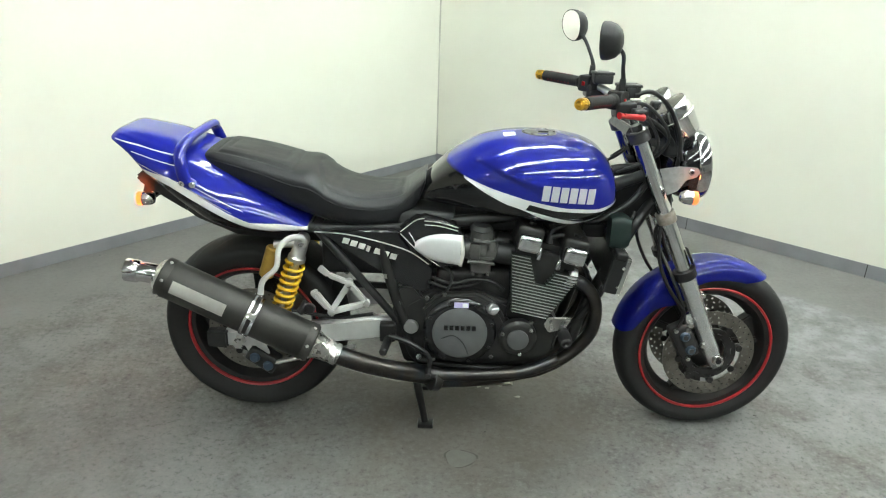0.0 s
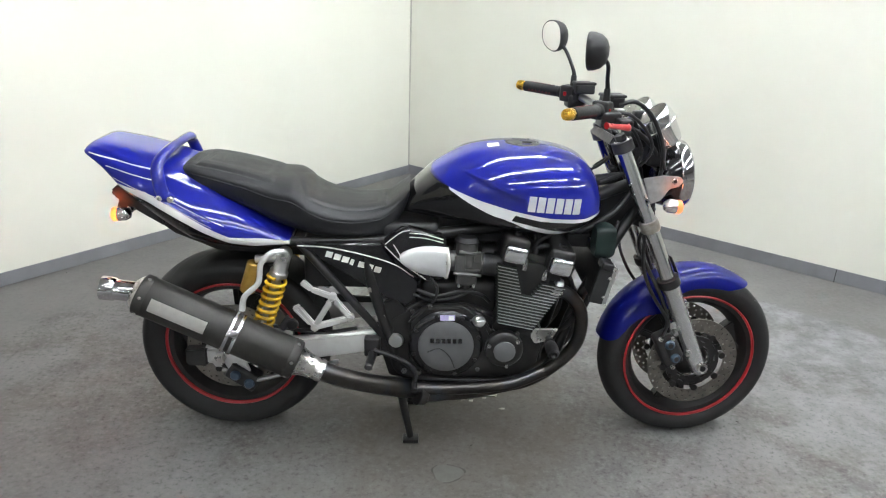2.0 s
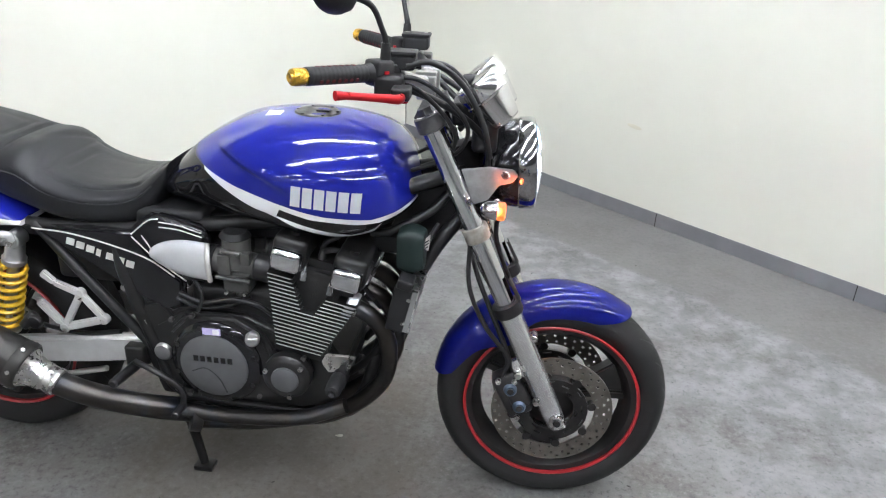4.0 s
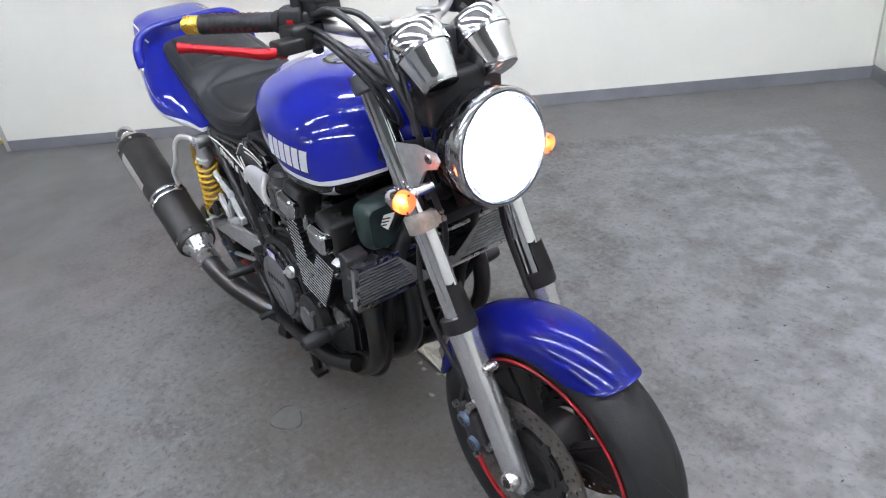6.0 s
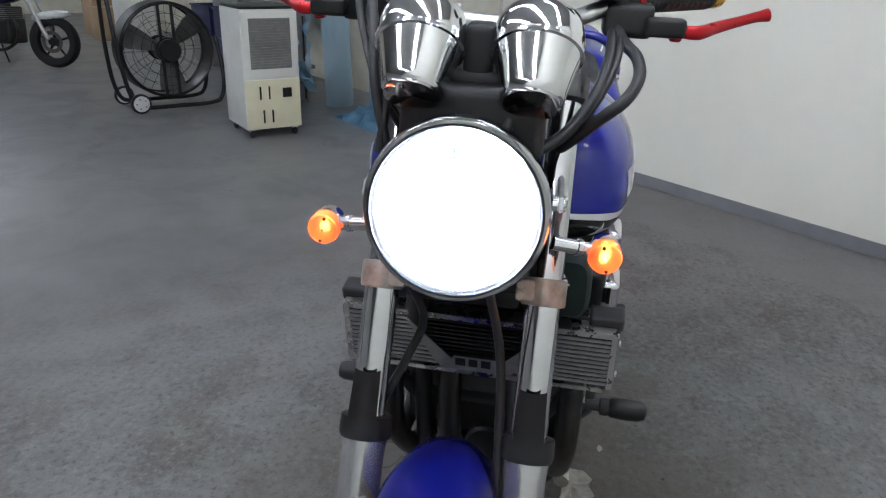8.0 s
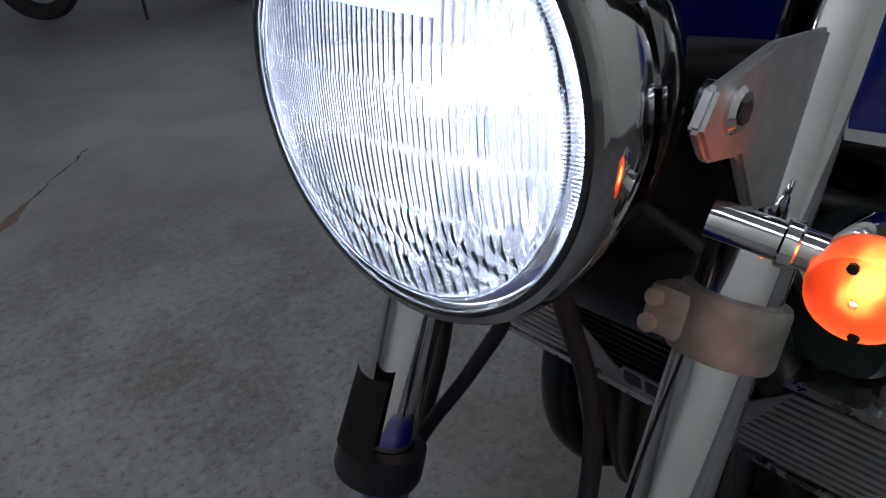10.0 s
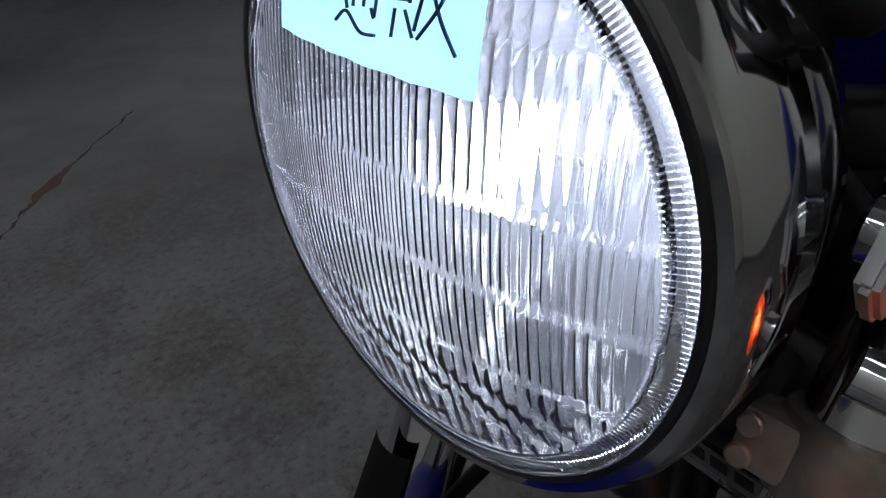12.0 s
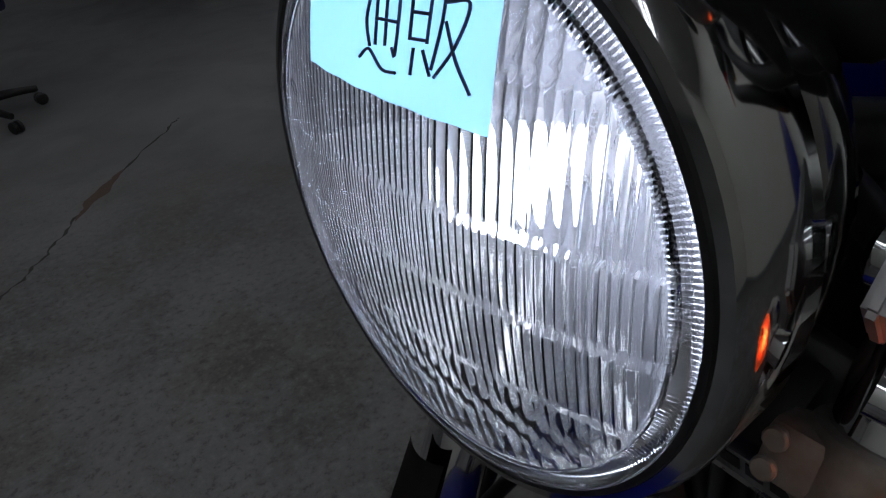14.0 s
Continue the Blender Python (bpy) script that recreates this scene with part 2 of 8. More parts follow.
M = {
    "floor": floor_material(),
    "wall": surface("cream_painted_panel", (0.69, 0.685, 0.612), 0.45, dark=(0.635, 0.625, 0.55), scale=1.6, fine=60, bump=0.04, mix=0.45),
    "wall_old": surface("dirty_cream_wall", (0.70, 0.68, 0.56), 0.6, dark=(0.42, 0.38, 0.30), scale=2.5, fine=80, bump=0.08, mix=0.7),
    "wall_dim": surface("unseen_wall_grey", (0.46, 0.46, 0.44), 0.6, scale=2.0, fine=80, bump=0.08),
    "ceiling": surface("grey_ceiling_board", (0.33, 0.33, 0.32), 0.7, scale=3, fine=90, bump=0.1, mix=0.2),
    "vinyl": surface("grey_vinyl_skirting", (0.20, 0.205, 0.22), 0.4, dark=(0.13, 0.13, 0.14), scale=6, fine=120, bump=0.05),
    "joint": surface("grey_joint_strip", (0.48, 0.47, 0.42), 0.5, scale=5),
    "rubber": surface("black_tyre_rubber", (0.0127, 0.0127, 0.0130), 0.62, dark=(0.0203, 0.0197, 0.0184), scale=14, fine=260, bump=0.2, spec=0.35),
    "black": surface("satin_black_paint", (0.0094, 0.0094, 0.0098), 0.36, dark=(0.0172, 0.0164, 0.0148), scale=22, fine=240, bump=0.08, spec=0.45),
    "gloss_black": surface("gloss_black_paint", (0.006, 0.006, 0.007), 0.15, dark=(0.012, 0.012, 0.013), scale=20, bump=0.0, coat=1.0, rvar=0.05, spec=0.1),
    "engine": surface("dusty_black_engine_paint", (0.0096, 0.0096, 0.0100), 0.38, dark=(0.0222, 0.0207, 0.0185), scale=26, fine=200, bump=0.2, mix=0.7, spec=0.45),
    "plastic": surface("black_textured_plastic", (0.0118, 0.0118, 0.0126), 0.48, dark=(0.0185, 0.0185, 0.0192), scale=30, fine=700, bump=0.15, spec=0.4),
    "green_black": surface("faded_green_black_plastic", (0.012, 0.022, 0.020), 0.42, dark=(0.020, 0.030, 0.028), scale=24, fine=300, bump=0.1, spec=0.3),
    "seat": surface("black_grained_vinyl", (0.0107, 0.0111, 0.0127), 0.42, dark=(0.0164, 0.0168, 0.0189), scale=14, fine=900, bump=0.25, spec=0.4),
    "chrome": surface("polished_chrome", (0.70, 0.71, 0.725), 0.06, 1.0, dark=(0.60, 0.60, 0.62), scale=40, bump=0.0, mix=0.3, rvar=0.04),
    "pod_chrome": surface("buffed_pod_chrome", (0.74, 0.745, 0.75), 0.08, 1.0, dark=(0.64, 0.64, 0.65), scale=40, bump=0.0, mix=0.3, rvar=0.03),
    "rim_chrome": surface("dull_plated_rim", (0.46, 0.465, 0.47), 0.07, 1.0, dark=(0.38, 0.38, 0.38), scale=40, bump=0.0, mix=0.3, rvar=0.03),
    "steel": surface("brushed_stainless_steel", (0.62, 0.61, 0.59), 0.28, 1.0, dark=(0.45, 0.43, 0.40), scale=50, fine=500, bump=0.03, mix=0.35, rvar=0.08),
    "alloy": surface("satin_aluminium", (0.68, 0.68, 0.68), 0.30, 1.0, dark=(0.50, 0.49, 0.47), scale=28, fine=300, bump=0.03, mix=0.3, rvar=0.06),
    "slider": surface("lacquered_aluminium", (0.60, 0.60, 0.61), 0.24, 0.85, dark=(0.48, 0.47, 0.46), scale=30, fine=400, bump=0.02, mix=0.3, rvar=0.05),
    "rust": surface("rusty_floor_stain", (0.095, 0.058, 0.036), 0.8, dark=(0.07, 0.05, 0.038), scale=40, bump=0.1),
    "clamp": surface("stained_cast_aluminium", (0.36, 0.345, 0.31), 0.42, 0.5, dark=(0.19, 0.165, 0.13), scale=45, fine=300, bump=0.15, mix=0.8),
    "clamp_top": surface("grey_cast_bridge", (0.105, 0.105, 0.106), 0.42, 0.5, dark=(0.055, 0.054, 0.052), scale=40, fine=300, bump=0.12, mix=0.7),
    "cast_alloy": surface("bright_cast_aluminium", (0.62, 0.62, 0.61), 0.40, 0.45, dark=(0.46, 0.45, 0.43), scale=30, fine=350, bump=0.06, mix=0.35),
    "cover_grey": surface("grey_painted_cover", (0.13, 0.132, 0.135), 0.38, 0.3, dark=(0.09, 0.09, 0.09), scale=24, fine=260, bump=0.05),
    "disc": surface("drilled_brake_steel", (0.24, 0.225, 0.20), 0.34, 0.9, dark=(0.13, 0.12, 0.10), scale=35, fine=400, bump=0.1),
    "can": surface("dark_titanium_silencer", (0.040, 0.038, 0.034), 0.46, 0.5, dark=(0.024, 0.023, 0.022), scale=25, fine=500, bump=0.1),
    "plate": surface("worn_badge_plate", (0.70, 0.68, 0.64), 0.42, 0.15, dark=(0.54, 0.52, 0.47), scale=50),
    "gold": surface("gold_anodised_metal", (0.80, 0.48, 0.06), 0.28, 0.9, dark=(0.60, 0.34, 0.04), scale=40, bump=0.03),
    "spring": surface("yellow_painted_spring", (0.68, 0.42, 0.015), 0.35, dark=(0.42, 0.24, 0.02), scale=40, bump=0.05, coat=0.5),
    "ochre": surface("ochre_anodised_reservoir", (0.42, 0.26, 0.05), 0.4, 0.5, scale=40),
    "red": surface("red_anodised_lever", (0.50, 0.012, 0.016), 0.3, 0.6, dark=(0.40, 0.01, 0.015), scale=40, bump=0.04),
    "red_tape": surface("red_rim_tape", (0.40, 0.018, 0.022), 0.4, dark=(0.26, 0.016, 0.018), scale=20, bump=0.0),
    "white": surface("white_vinyl_decal", (0.86, 0.87, 0.88), 0.35, dark=(0.70, 0.70, 0.70), scale=40, bump=0.0),
    "silver": surface("silver_painted_scoop", (0.66, 0.67, 0.68), 0.32, 0.35, dark=(0.55, 0.55, 0.56), scale=18, bump=0.02, coat=0.5),
    "hose": surface("black_rubber_hose", (0.0104, 0.0104, 0.0107), 0.42, dark=(0.0163, 0.0163, 0.0163), scale=30, fine=400, bump=0.05),
    "reflector": surface("hazy_silvered_reflector", (0.92, 0.93, 0.95), 0.07, 1.0, dark=(0.85, 0.86, 0.88), scale=60, bump=0.0, rvar=0.03),
    "guard": surface("dull_guard_steel", (0.35, 0.35, 0.345), 0.38, 0.55, dark=(0.20, 0.20, 0.19), scale=50, bump=0.05),
    "mirror": surface("mirror_glass", (0.9, 0.9, 0.9), 0.03, 1.0, dark=(0.88, 0.88, 0.88), bump=0.0, rvar=0.0),
    "sticker": surface("lilac_sticker", (0.52, 0.47, 0.72), 0.4, dark=(0.36, 0.30, 0.62), scale=60, bump=0.0),
    "bolt_blue": surface("blue_anodised_bolt", (0.085, 0.125, 0.175), 0.42, 0.5, scale=60, bump=0.05),
    "caliper": surface("grimy_black_caliper", (0.024, 0.024, 0.025), 0.48, 0.2, dark=(0.055, 0.050, 0.044), scale=45, fine=250, bump=0.2),
    "carb": surface("dull_zinc_carburettor", (0.115, 0.113, 0.108), 0.36, 0.5, dark=(0.05, 0.047, 0.042), scale=40, fine=250, bump=0.2),
    "grip": surface("black_rubber_grip", (0.010, 0.010, 0.0105), 0.6, scale=40, fine=500, bump=0.2),
    "grip_red": surface("dull_red_grip_inlay", (0.12, 0.012, 0.014), 0.6, scale=40, bump=0.1),
    "amber": clear("amber_lens", (1.0, 0.38, 0.12), 0.38),
    "clear_lens": clear("clear_smoked_lens", (0.93, 0.90, 0.88), 0.04),
    "glass": clear("headlamp_glass", (0.97, 0.985, 1.0), 0.0, 1.5),
    "filament": glow("lit_signal_bulb", (1.0, 0.16, 0.03), SIGNAL_POWER),
    "bulb": glow("lit_headlamp_bulb", (0.86, 0.93, 1.0), BULB_POWER),
    "tube": glow("lit_fluorescent_tube", (0.96, 1.0, 0.93), TUBE_POWER),
    "fixture": surface("white_enamel_fixture", (0.8, 0.8, 0.78), 0.4, scale=8, bump=0.02),
    "ink": surface("blue_black_marker_ink", (0.010, 0.022, 0.075), 0.6, bump=0.0),
}


def header_pipe_material():
    """Stainless header tinted brown and blue by heat in bands of its own."""
    m, tree, bsdf = mat_new("heat_tinted_pipe")
    co = nd(tree, "ShaderNodeTexCoord")
    n = nd(tree, "ShaderNodeTexNoise", Scale=7.0, Detail=4.0, Distortion=0.6)
    tree.links.new(co.outputs["Object"], n.inputs["Vector"])
    r = tree.nodes.new("ShaderNodeValToRGB")
    el = r.color_ramp.elements
    el[0].position, el[0].color = 0.30, (0.036, 0.036, 0.037, 1)
    el[1].position, el[1].color = 0.72, (0.046, 0.064, 0.090, 1)
    e = el.new(0.5)
    e.color = (0.070, 0.063, 0.056, 1)
    tree.links.new(n.outputs["Fac"], r.inputs["Fac"])
    tree.links.new(r.outputs["Color"], bsdf.inputs["Base Color"])
    bsdf.inputs["Metallic"].default_value, bsdf.inputs["Roughness"].default_value = 0.9, 0.32
    return m


def translucent_material(name, colour, clear_part=0.25):
    """Thin coloured film: lets light through and scatters it."""
    m, tree, bsdf = mat_new(name)
    out = tree.nodes["Material Output"]
    tr = nd(tree, "ShaderNodeBsdfTranslucent", Color=rgb(colour))
    tp = nd(tree, "ShaderNodeBsdfTransparent", Color=rgb(colour))
    df = nd(tree, "ShaderNodeBsdfGlossy", Color=rgb((0.9, 0.9, 0.9)), Roughness=0.25)
    a, b = nd(tree, "ShaderNodeMixShader", Fac=clear_part), nd(tree, "ShaderNodeMixShader", Fac=0.08)
    tree.links.new(tr.outputs[0], a.inputs[1])
    tree.links.new(tp.outputs[0], a.inputs[2])
    tree.links.new(a.outputs[0], b.inputs[1])
    tree.links.new(df.outputs[0], b.inputs[2])
    tree.links.new(b.outputs[0], out.inputs["Surface"])
    tree.nodes.remove(bsdf)
    return m


M["pipe"] = header_pipe_material()
M["film"] = translucent_material("blue_paper_label", (0.38, 0.75, 0.97), 0.22)
M["poly_pale"] = translucent_material("cloudy_polythene_film", (0.74, 0.86, 0.94), 0.2)
M["poly"] = translucent_material("blue_polythene_film", (0.46, 0.74, 0.95), 0.30)
M["tank"] = swoosh_paint("tank_blue_black_white", 0.5, 1.2, 0.7, 1.0,
    [(0.50, 0.990), (0.58, 0.935), (0.62, 0.898), (0.65, 0.884), (0.686, 0.874), (0.763, 0.850), (0.86, 0.826), (0.973, 0.810), (1.069, 0.806), (1.12, 0.815), (1.2, 0.83)],
    [(0.50, 0.999), (0.66, 0.999), (0.686, 0.868), (0.74, 0.838), (0.78, 0.819), (0.81, 0.806), (0.84, 0.798), (0.860, 0.791), (0.872, 0.813), (0.943, 0.801), (1.042, 0.795), (1.085, 0.797), (1.12, 0.806), (1.2, 0.83)],
    [([(0.5, 0.7), (0.85, 0.7), (0.857, 0.796), (0.905, 0.787), (0.975, 0.771), (1.025, 0.763), (1.073, 0.779), (1.09, 0.796), (1.2, 0.80)],
     [(0.5, 0.71), (0.85, 0.72), (0.857, 0.793), (0.905, 0.773), (0.976, 0.754), (1.021, 0.746), (1.066, 0.764), (1.09, 0.796), (1.2, 0.80)])],
    [(0.5, 0.03), (0.62, 0.022), (0.672, 0.008), (0.69, 0.0005), (1.2, 0.0005)])
M["tail"] = swoosh_paint("tail_blue_black_white", -0.45, 0.30, 0.60, 1.0,
    [(-0.4494, 0.8957), (-0.298, 0.8787), (-0.2567, 0.8714), (-0.1516, 0.8531), (-0.0125, 0.7805), (0.0756, 0.733), (0.215, 0.71), (0.3, 0.708)],
    [(-0.4494, 0.8957), (-0.298, 0.8777), (-0.2567, 0.8644), (-0.1516, 0.8271), (-0.0125, 0.7575), (0.0756, 0.713), (0.1329, 0.6958), (0.215, 0.697), (0.3, 0.7)],
    [([(x0, z0 - 0.02), (x0 + 0.004, z0 + w), (x1, z1 + w), (x1 + 0.004, z1 - 0.02)], [(x0, z0), (x0 + 0.004, z0), (x1, z1), (x1 + 0.004, z1)]) for x0, z0, x1, z1, w in ((-0.322, 0.946, -0.128, 0.903, 0.0030), (-0.272, 0.9145, -0.125, 0.880, 0.0022), (-0.255, 0.883, -0.112, 0.836, 0.0018), (-0.100, 0.838, 0.06, 0.766, 0.0020), (-0.095, 0.822, 0.03, 0.762, 0.0016))])
M["blue"] = swoosh_paint("candy_blue_paint", -1, 2, -1, 2, [(-1, -0.95), (2, -0.95)], [(-1, -0.96), (2, -0.96)])


# ---- mesh helpers ----
def part(name, bm, material, parent, label="", smooth=True, angle=40, recalc=True):
    me = bpy.data.meshes.new(name)
    if recalc:
        bmesh.ops.recalc_face_normals(bm, faces=bm.faces)
    bm.to_mesh(me)
    bm.free()
    me.materials.append(material)
    if smooth:
        me.polygons.foreach_set("use_smooth", [True] * len(me.polygons))
        me.set_sharp_from_angle(angle=radians(angle))
    ob = new(name, me)
    if parent is not None:
        ob.parent = parent
    if label:
        ob["label"] = label
    return ob


def thing(name, label, category, at=(0, 0, 0), turn=0.0, group="", kind=""):
    ob = new(name)
    ob.matrix_basis = pose(*at, 0, 0, turn)
    return tagged(ob, label, category, group, kind)


def setting(name, bm, material, label, category, smooth=False):
    ob = part(name, bm, material, None, "", smooth)
    return tagged(ob, label, category, "", "structure")


def add_box(bm, centre, size, m=None, bevel=0.0, seg=2):
    m = m or Matrix.Identity(4)
    r = bmesh.ops.create_cube(bm, size=1.0, matrix=m @ Matrix.Translation(centre) @ Matrix.Diagonal((*size, 1)))
    if bevel:
        edges = list({e for v in r["verts"] for e in v.link_edges})
        bmesh.ops.bevel(bm, geom=edges, offset=bevel, segments=seg, affect="EDGES", profile=0.6)
    return bm


def box(centre, size, bevel=0.0, m=None, seg=2):
    return add_box(bmesh.new(), centre, size, m, bevel, seg)


def frame_along(d):
    return Vector(d).to_track_quat("Z", "Y").to_matrix().to_4x4()


def add_lathe(bm, profile, m=None, seg=32, cap=True):
    """Turns (radius, height) pairs round the z axis of m."""
    m = m or Matrix.Identity(4)
    rings = []
    for r, h in profile:
        rings.append([bm.verts.new(m @ Vector((max(r, 1e-5) * math.cos(a), max(r, 1e-5) * math.sin(a), h))) for a in (2 * math.pi * k / seg for k in range(seg))])
    for a, b in zip(rings, rings[1:]):
        for k in range(seg):
            bm.faces.new((a[k], a[(k + 1) % seg], b[(k + 1) % seg], b[k]))
    if cap:
        bm.faces.new(rings[0][::-1])
        bm.faces.new(rings[-1])
    return bm


def lathe(profile, m=None, seg=32, cap=True):
    return add_lathe(bmesh.new(), profile, m, seg, cap)


def add_rod(bm, a, b, r, r2=None, seg=20, chamfer=0.0):
    a, b = Vector(a), Vector(b)
    n = (b - a).length
    r2 = r if r2 is None else r2
    c = chamfer
    prof = [(r - c, 0), (r, c), (r2, n - c), (r2 - c, n)] if c else [(r, 0), (r2, n)]
    return add_lathe(bm, prof, Matrix.Translation(a) @ frame_along(b - a), seg)


def rod(a, b, r, r2=None, seg=20, chamfer=0.0):
    return add_rod(bmesh.new(), a, b, r, r2, seg, chamfer)


def smooth_path(points, n=8):
    """Catmull-Rom through the points."""
    p = [Vector(v) for v in points]
    p = [2 * p[0] - p[1]] + p + [2 * p[-1] - p[-2]]
    out = []
    for i in range(1, len(p) - 2):
        for k in range(n):
            t = k / n
            a, b, c, d = p[i - 1], p[i], p[i + 1], p[i + 2]
            out.append(0.5 * (2 * b + (c - a) * t + (2 * a - 5 * b + 4 * c - d) * t * t + (3 * b - a - 3 * c + d) * t ** 3))
    out.append(p[-2])
    return out


def add_sweep(bm, points, radius, seg=12, n=8, flat=1.0, m=None, raw=False):
    """A tube along a smooth path; radius a number or one per given point; flat squashes it sideways."""
    path = [Vector(p) for p in points] if raw else smooth_path(points, n)
    if m is not None:
        path = [m @ p for p in path]
    rad = radius if isinstance(radius, (list, tuple)) else [radius] * len(points)
    rr = np.interp(np.linspace(0, 1, len(path)), np.linspace(0, 1, len(rad)), rad)
    up = Vector((0.0, 1.0, 0.0))
    rings = []
    for i, p in enumerate(path):
        d = (path[min(i + 1, len(path) - 1)] - path[max(i - 1, 0)]).normalized()
        side = d.cross(up)
        if side.length < 1e-3:
            side = d.cross(Vector((1, 0, 0)))
        side.normalize()
        up = side.cross(d).normalized()
        rings.append([bm.verts.new(p + float(rr[i]) * (math.cos(a) * side + flat * math.sin(a) * up)) for a in (2 * math.pi * k / seg for k in range(seg))])
    for a, b in zip(rings, rings[1:]):
        for k in range(seg):
            bm.faces.new((a[k], a[(k + 1) % seg], b[(k + 1) % seg], b[k]))
    bm.faces.new(rings[0][::-1])
    bm.faces.new(rings[-1])
    return bm


def sweep(points, radius, seg=12, n=8, flat=1.0, m=None, raw=False):
    return add_sweep(bmesh.new(), points, radius, seg, n, flat, m, raw)


def add_slab(bm, outline, y0, y1, m=None, bevel=0.0, seg=2):
    """A plate: an outline in (x, z), from y0 to y1."""
    m = m or Matrix.Identity(4)
    vs = [bm.verts.new(m @ Vector((x, y0, z))) for x, z in outline]
    f = bm.faces.new(vs)
    r = bmesh.ops.extrude_face_region(bm, geom=[f])
    moved = [v for v in r["geom"] if isinstance(v, bmesh.types.BMVert)]
    bmesh.ops.translate(bm, verts=moved, vec=(m.to_3x3() @ Vector((0, y1 - y0, 0))))
    if bevel:
        bm.normal_update()
        bmesh.ops.bevel(bm, geom=list({e for v in vs + moved for e in v.link_edges}), offset=bevel, segments=seg, affect="EDGES")
    return bm


def slab(outline, y0, y1, m=None, bevel=0.0, seg=2):
    return add_slab(bmesh.new(), outline, y0, y1, m, bevel, seg)


def loft(sections, close_ends=True):
    bm = bmesh.new()
    rings = [[bm.verts.new(p) for p in s] for s in sections]
    n = len(rings[0])
    for a, b in zip(rings, rings[1:]):
        for k in range(n):
            bm.faces.new((a[k], a[(k + 1) % n], b[(k + 1) % n], b[k]))
    if close_ends:
        bm.faces.new(rings[0][::-1])
        bm.faces.new(rings[-1])
    return bm


def curve_at(stops, x):
    """Smooth interpolation through (x, value) stops."""
    xs, vs = [s[0] for s in stops], [s[1] for s in stops]
    if x <= xs[0]:
        return vs[0]
    if x >= xs[-1]:
        return vs[-1]
    i = max(k for k in range(len(xs) - 1) if xs[k] <= x)
    d = [(vs[min(k + 1, len(vs) - 1)] - vs[max(k - 1, 0)]) / (xs[min(k + 1, len(xs) - 1)] - xs[max(k - 1, 0)]) for k in (i, i + 1)]
    h = xs[i + 1] - xs[i]
    t = (x - xs[i]) / h
    return (2 * t ** 3 - 3 * t * t + 1) * vs[i] + (t ** 3 - 2 * t * t + t) * h * d[0] + (3 * t * t - 2 * t ** 3) * vs[i + 1] + (t ** 3 - t * t) * h * d[1]


def power(v, e):
    return math.copysign(abs(v) ** e, v)


def two(f):
    """Calls f for the right (-1) and left (1) side."""
    for s in (-1, 1):
        f(s)


# ---- the room: s runs along the long wall, u away from it ----
ROOM = Matrix(((-0.6588, 0.7524, 0, 0.521), (-0.7524, -0.6588, 0, 3.271), (0, 0, 1, 0), (0, 0, 0, 1)))
HEIGHT, LONG, WIDE = 3.1, 17.0, 11.0


def room_box(s0, s1, u0, u1, z0, z1, bevel=0.0):
    return box(((s0 + s1) / 2, (u0 + u1) / 2, (z0 + z1) / 2), (s1 - s0, u1 - u0, z1 - z0), bevel, ROOM)


def room_prism(outline, z0, z1, bevel=0.0):
    """An upright prism over an outline of (s, u) corners."""
    bm = bmesh.new()
    low, high = ([bm.verts.new(ROOM @ Vector((p, q, z))) for p, q in outline] for z in (z0, z1))
    n = len(outline)
    bm.faces.new(low[::-1])
    bm.faces.new(high)
    for k in range(n):
        bm.faces.new((low[k], low[(k + 1) % n], high[(k + 1) % n], high[k]))
    if bevel:
        bmesh.ops.bevel(bm, geom=list(bm.edges), offset=bevel, segments=2, affect="EDGES")
    return bm


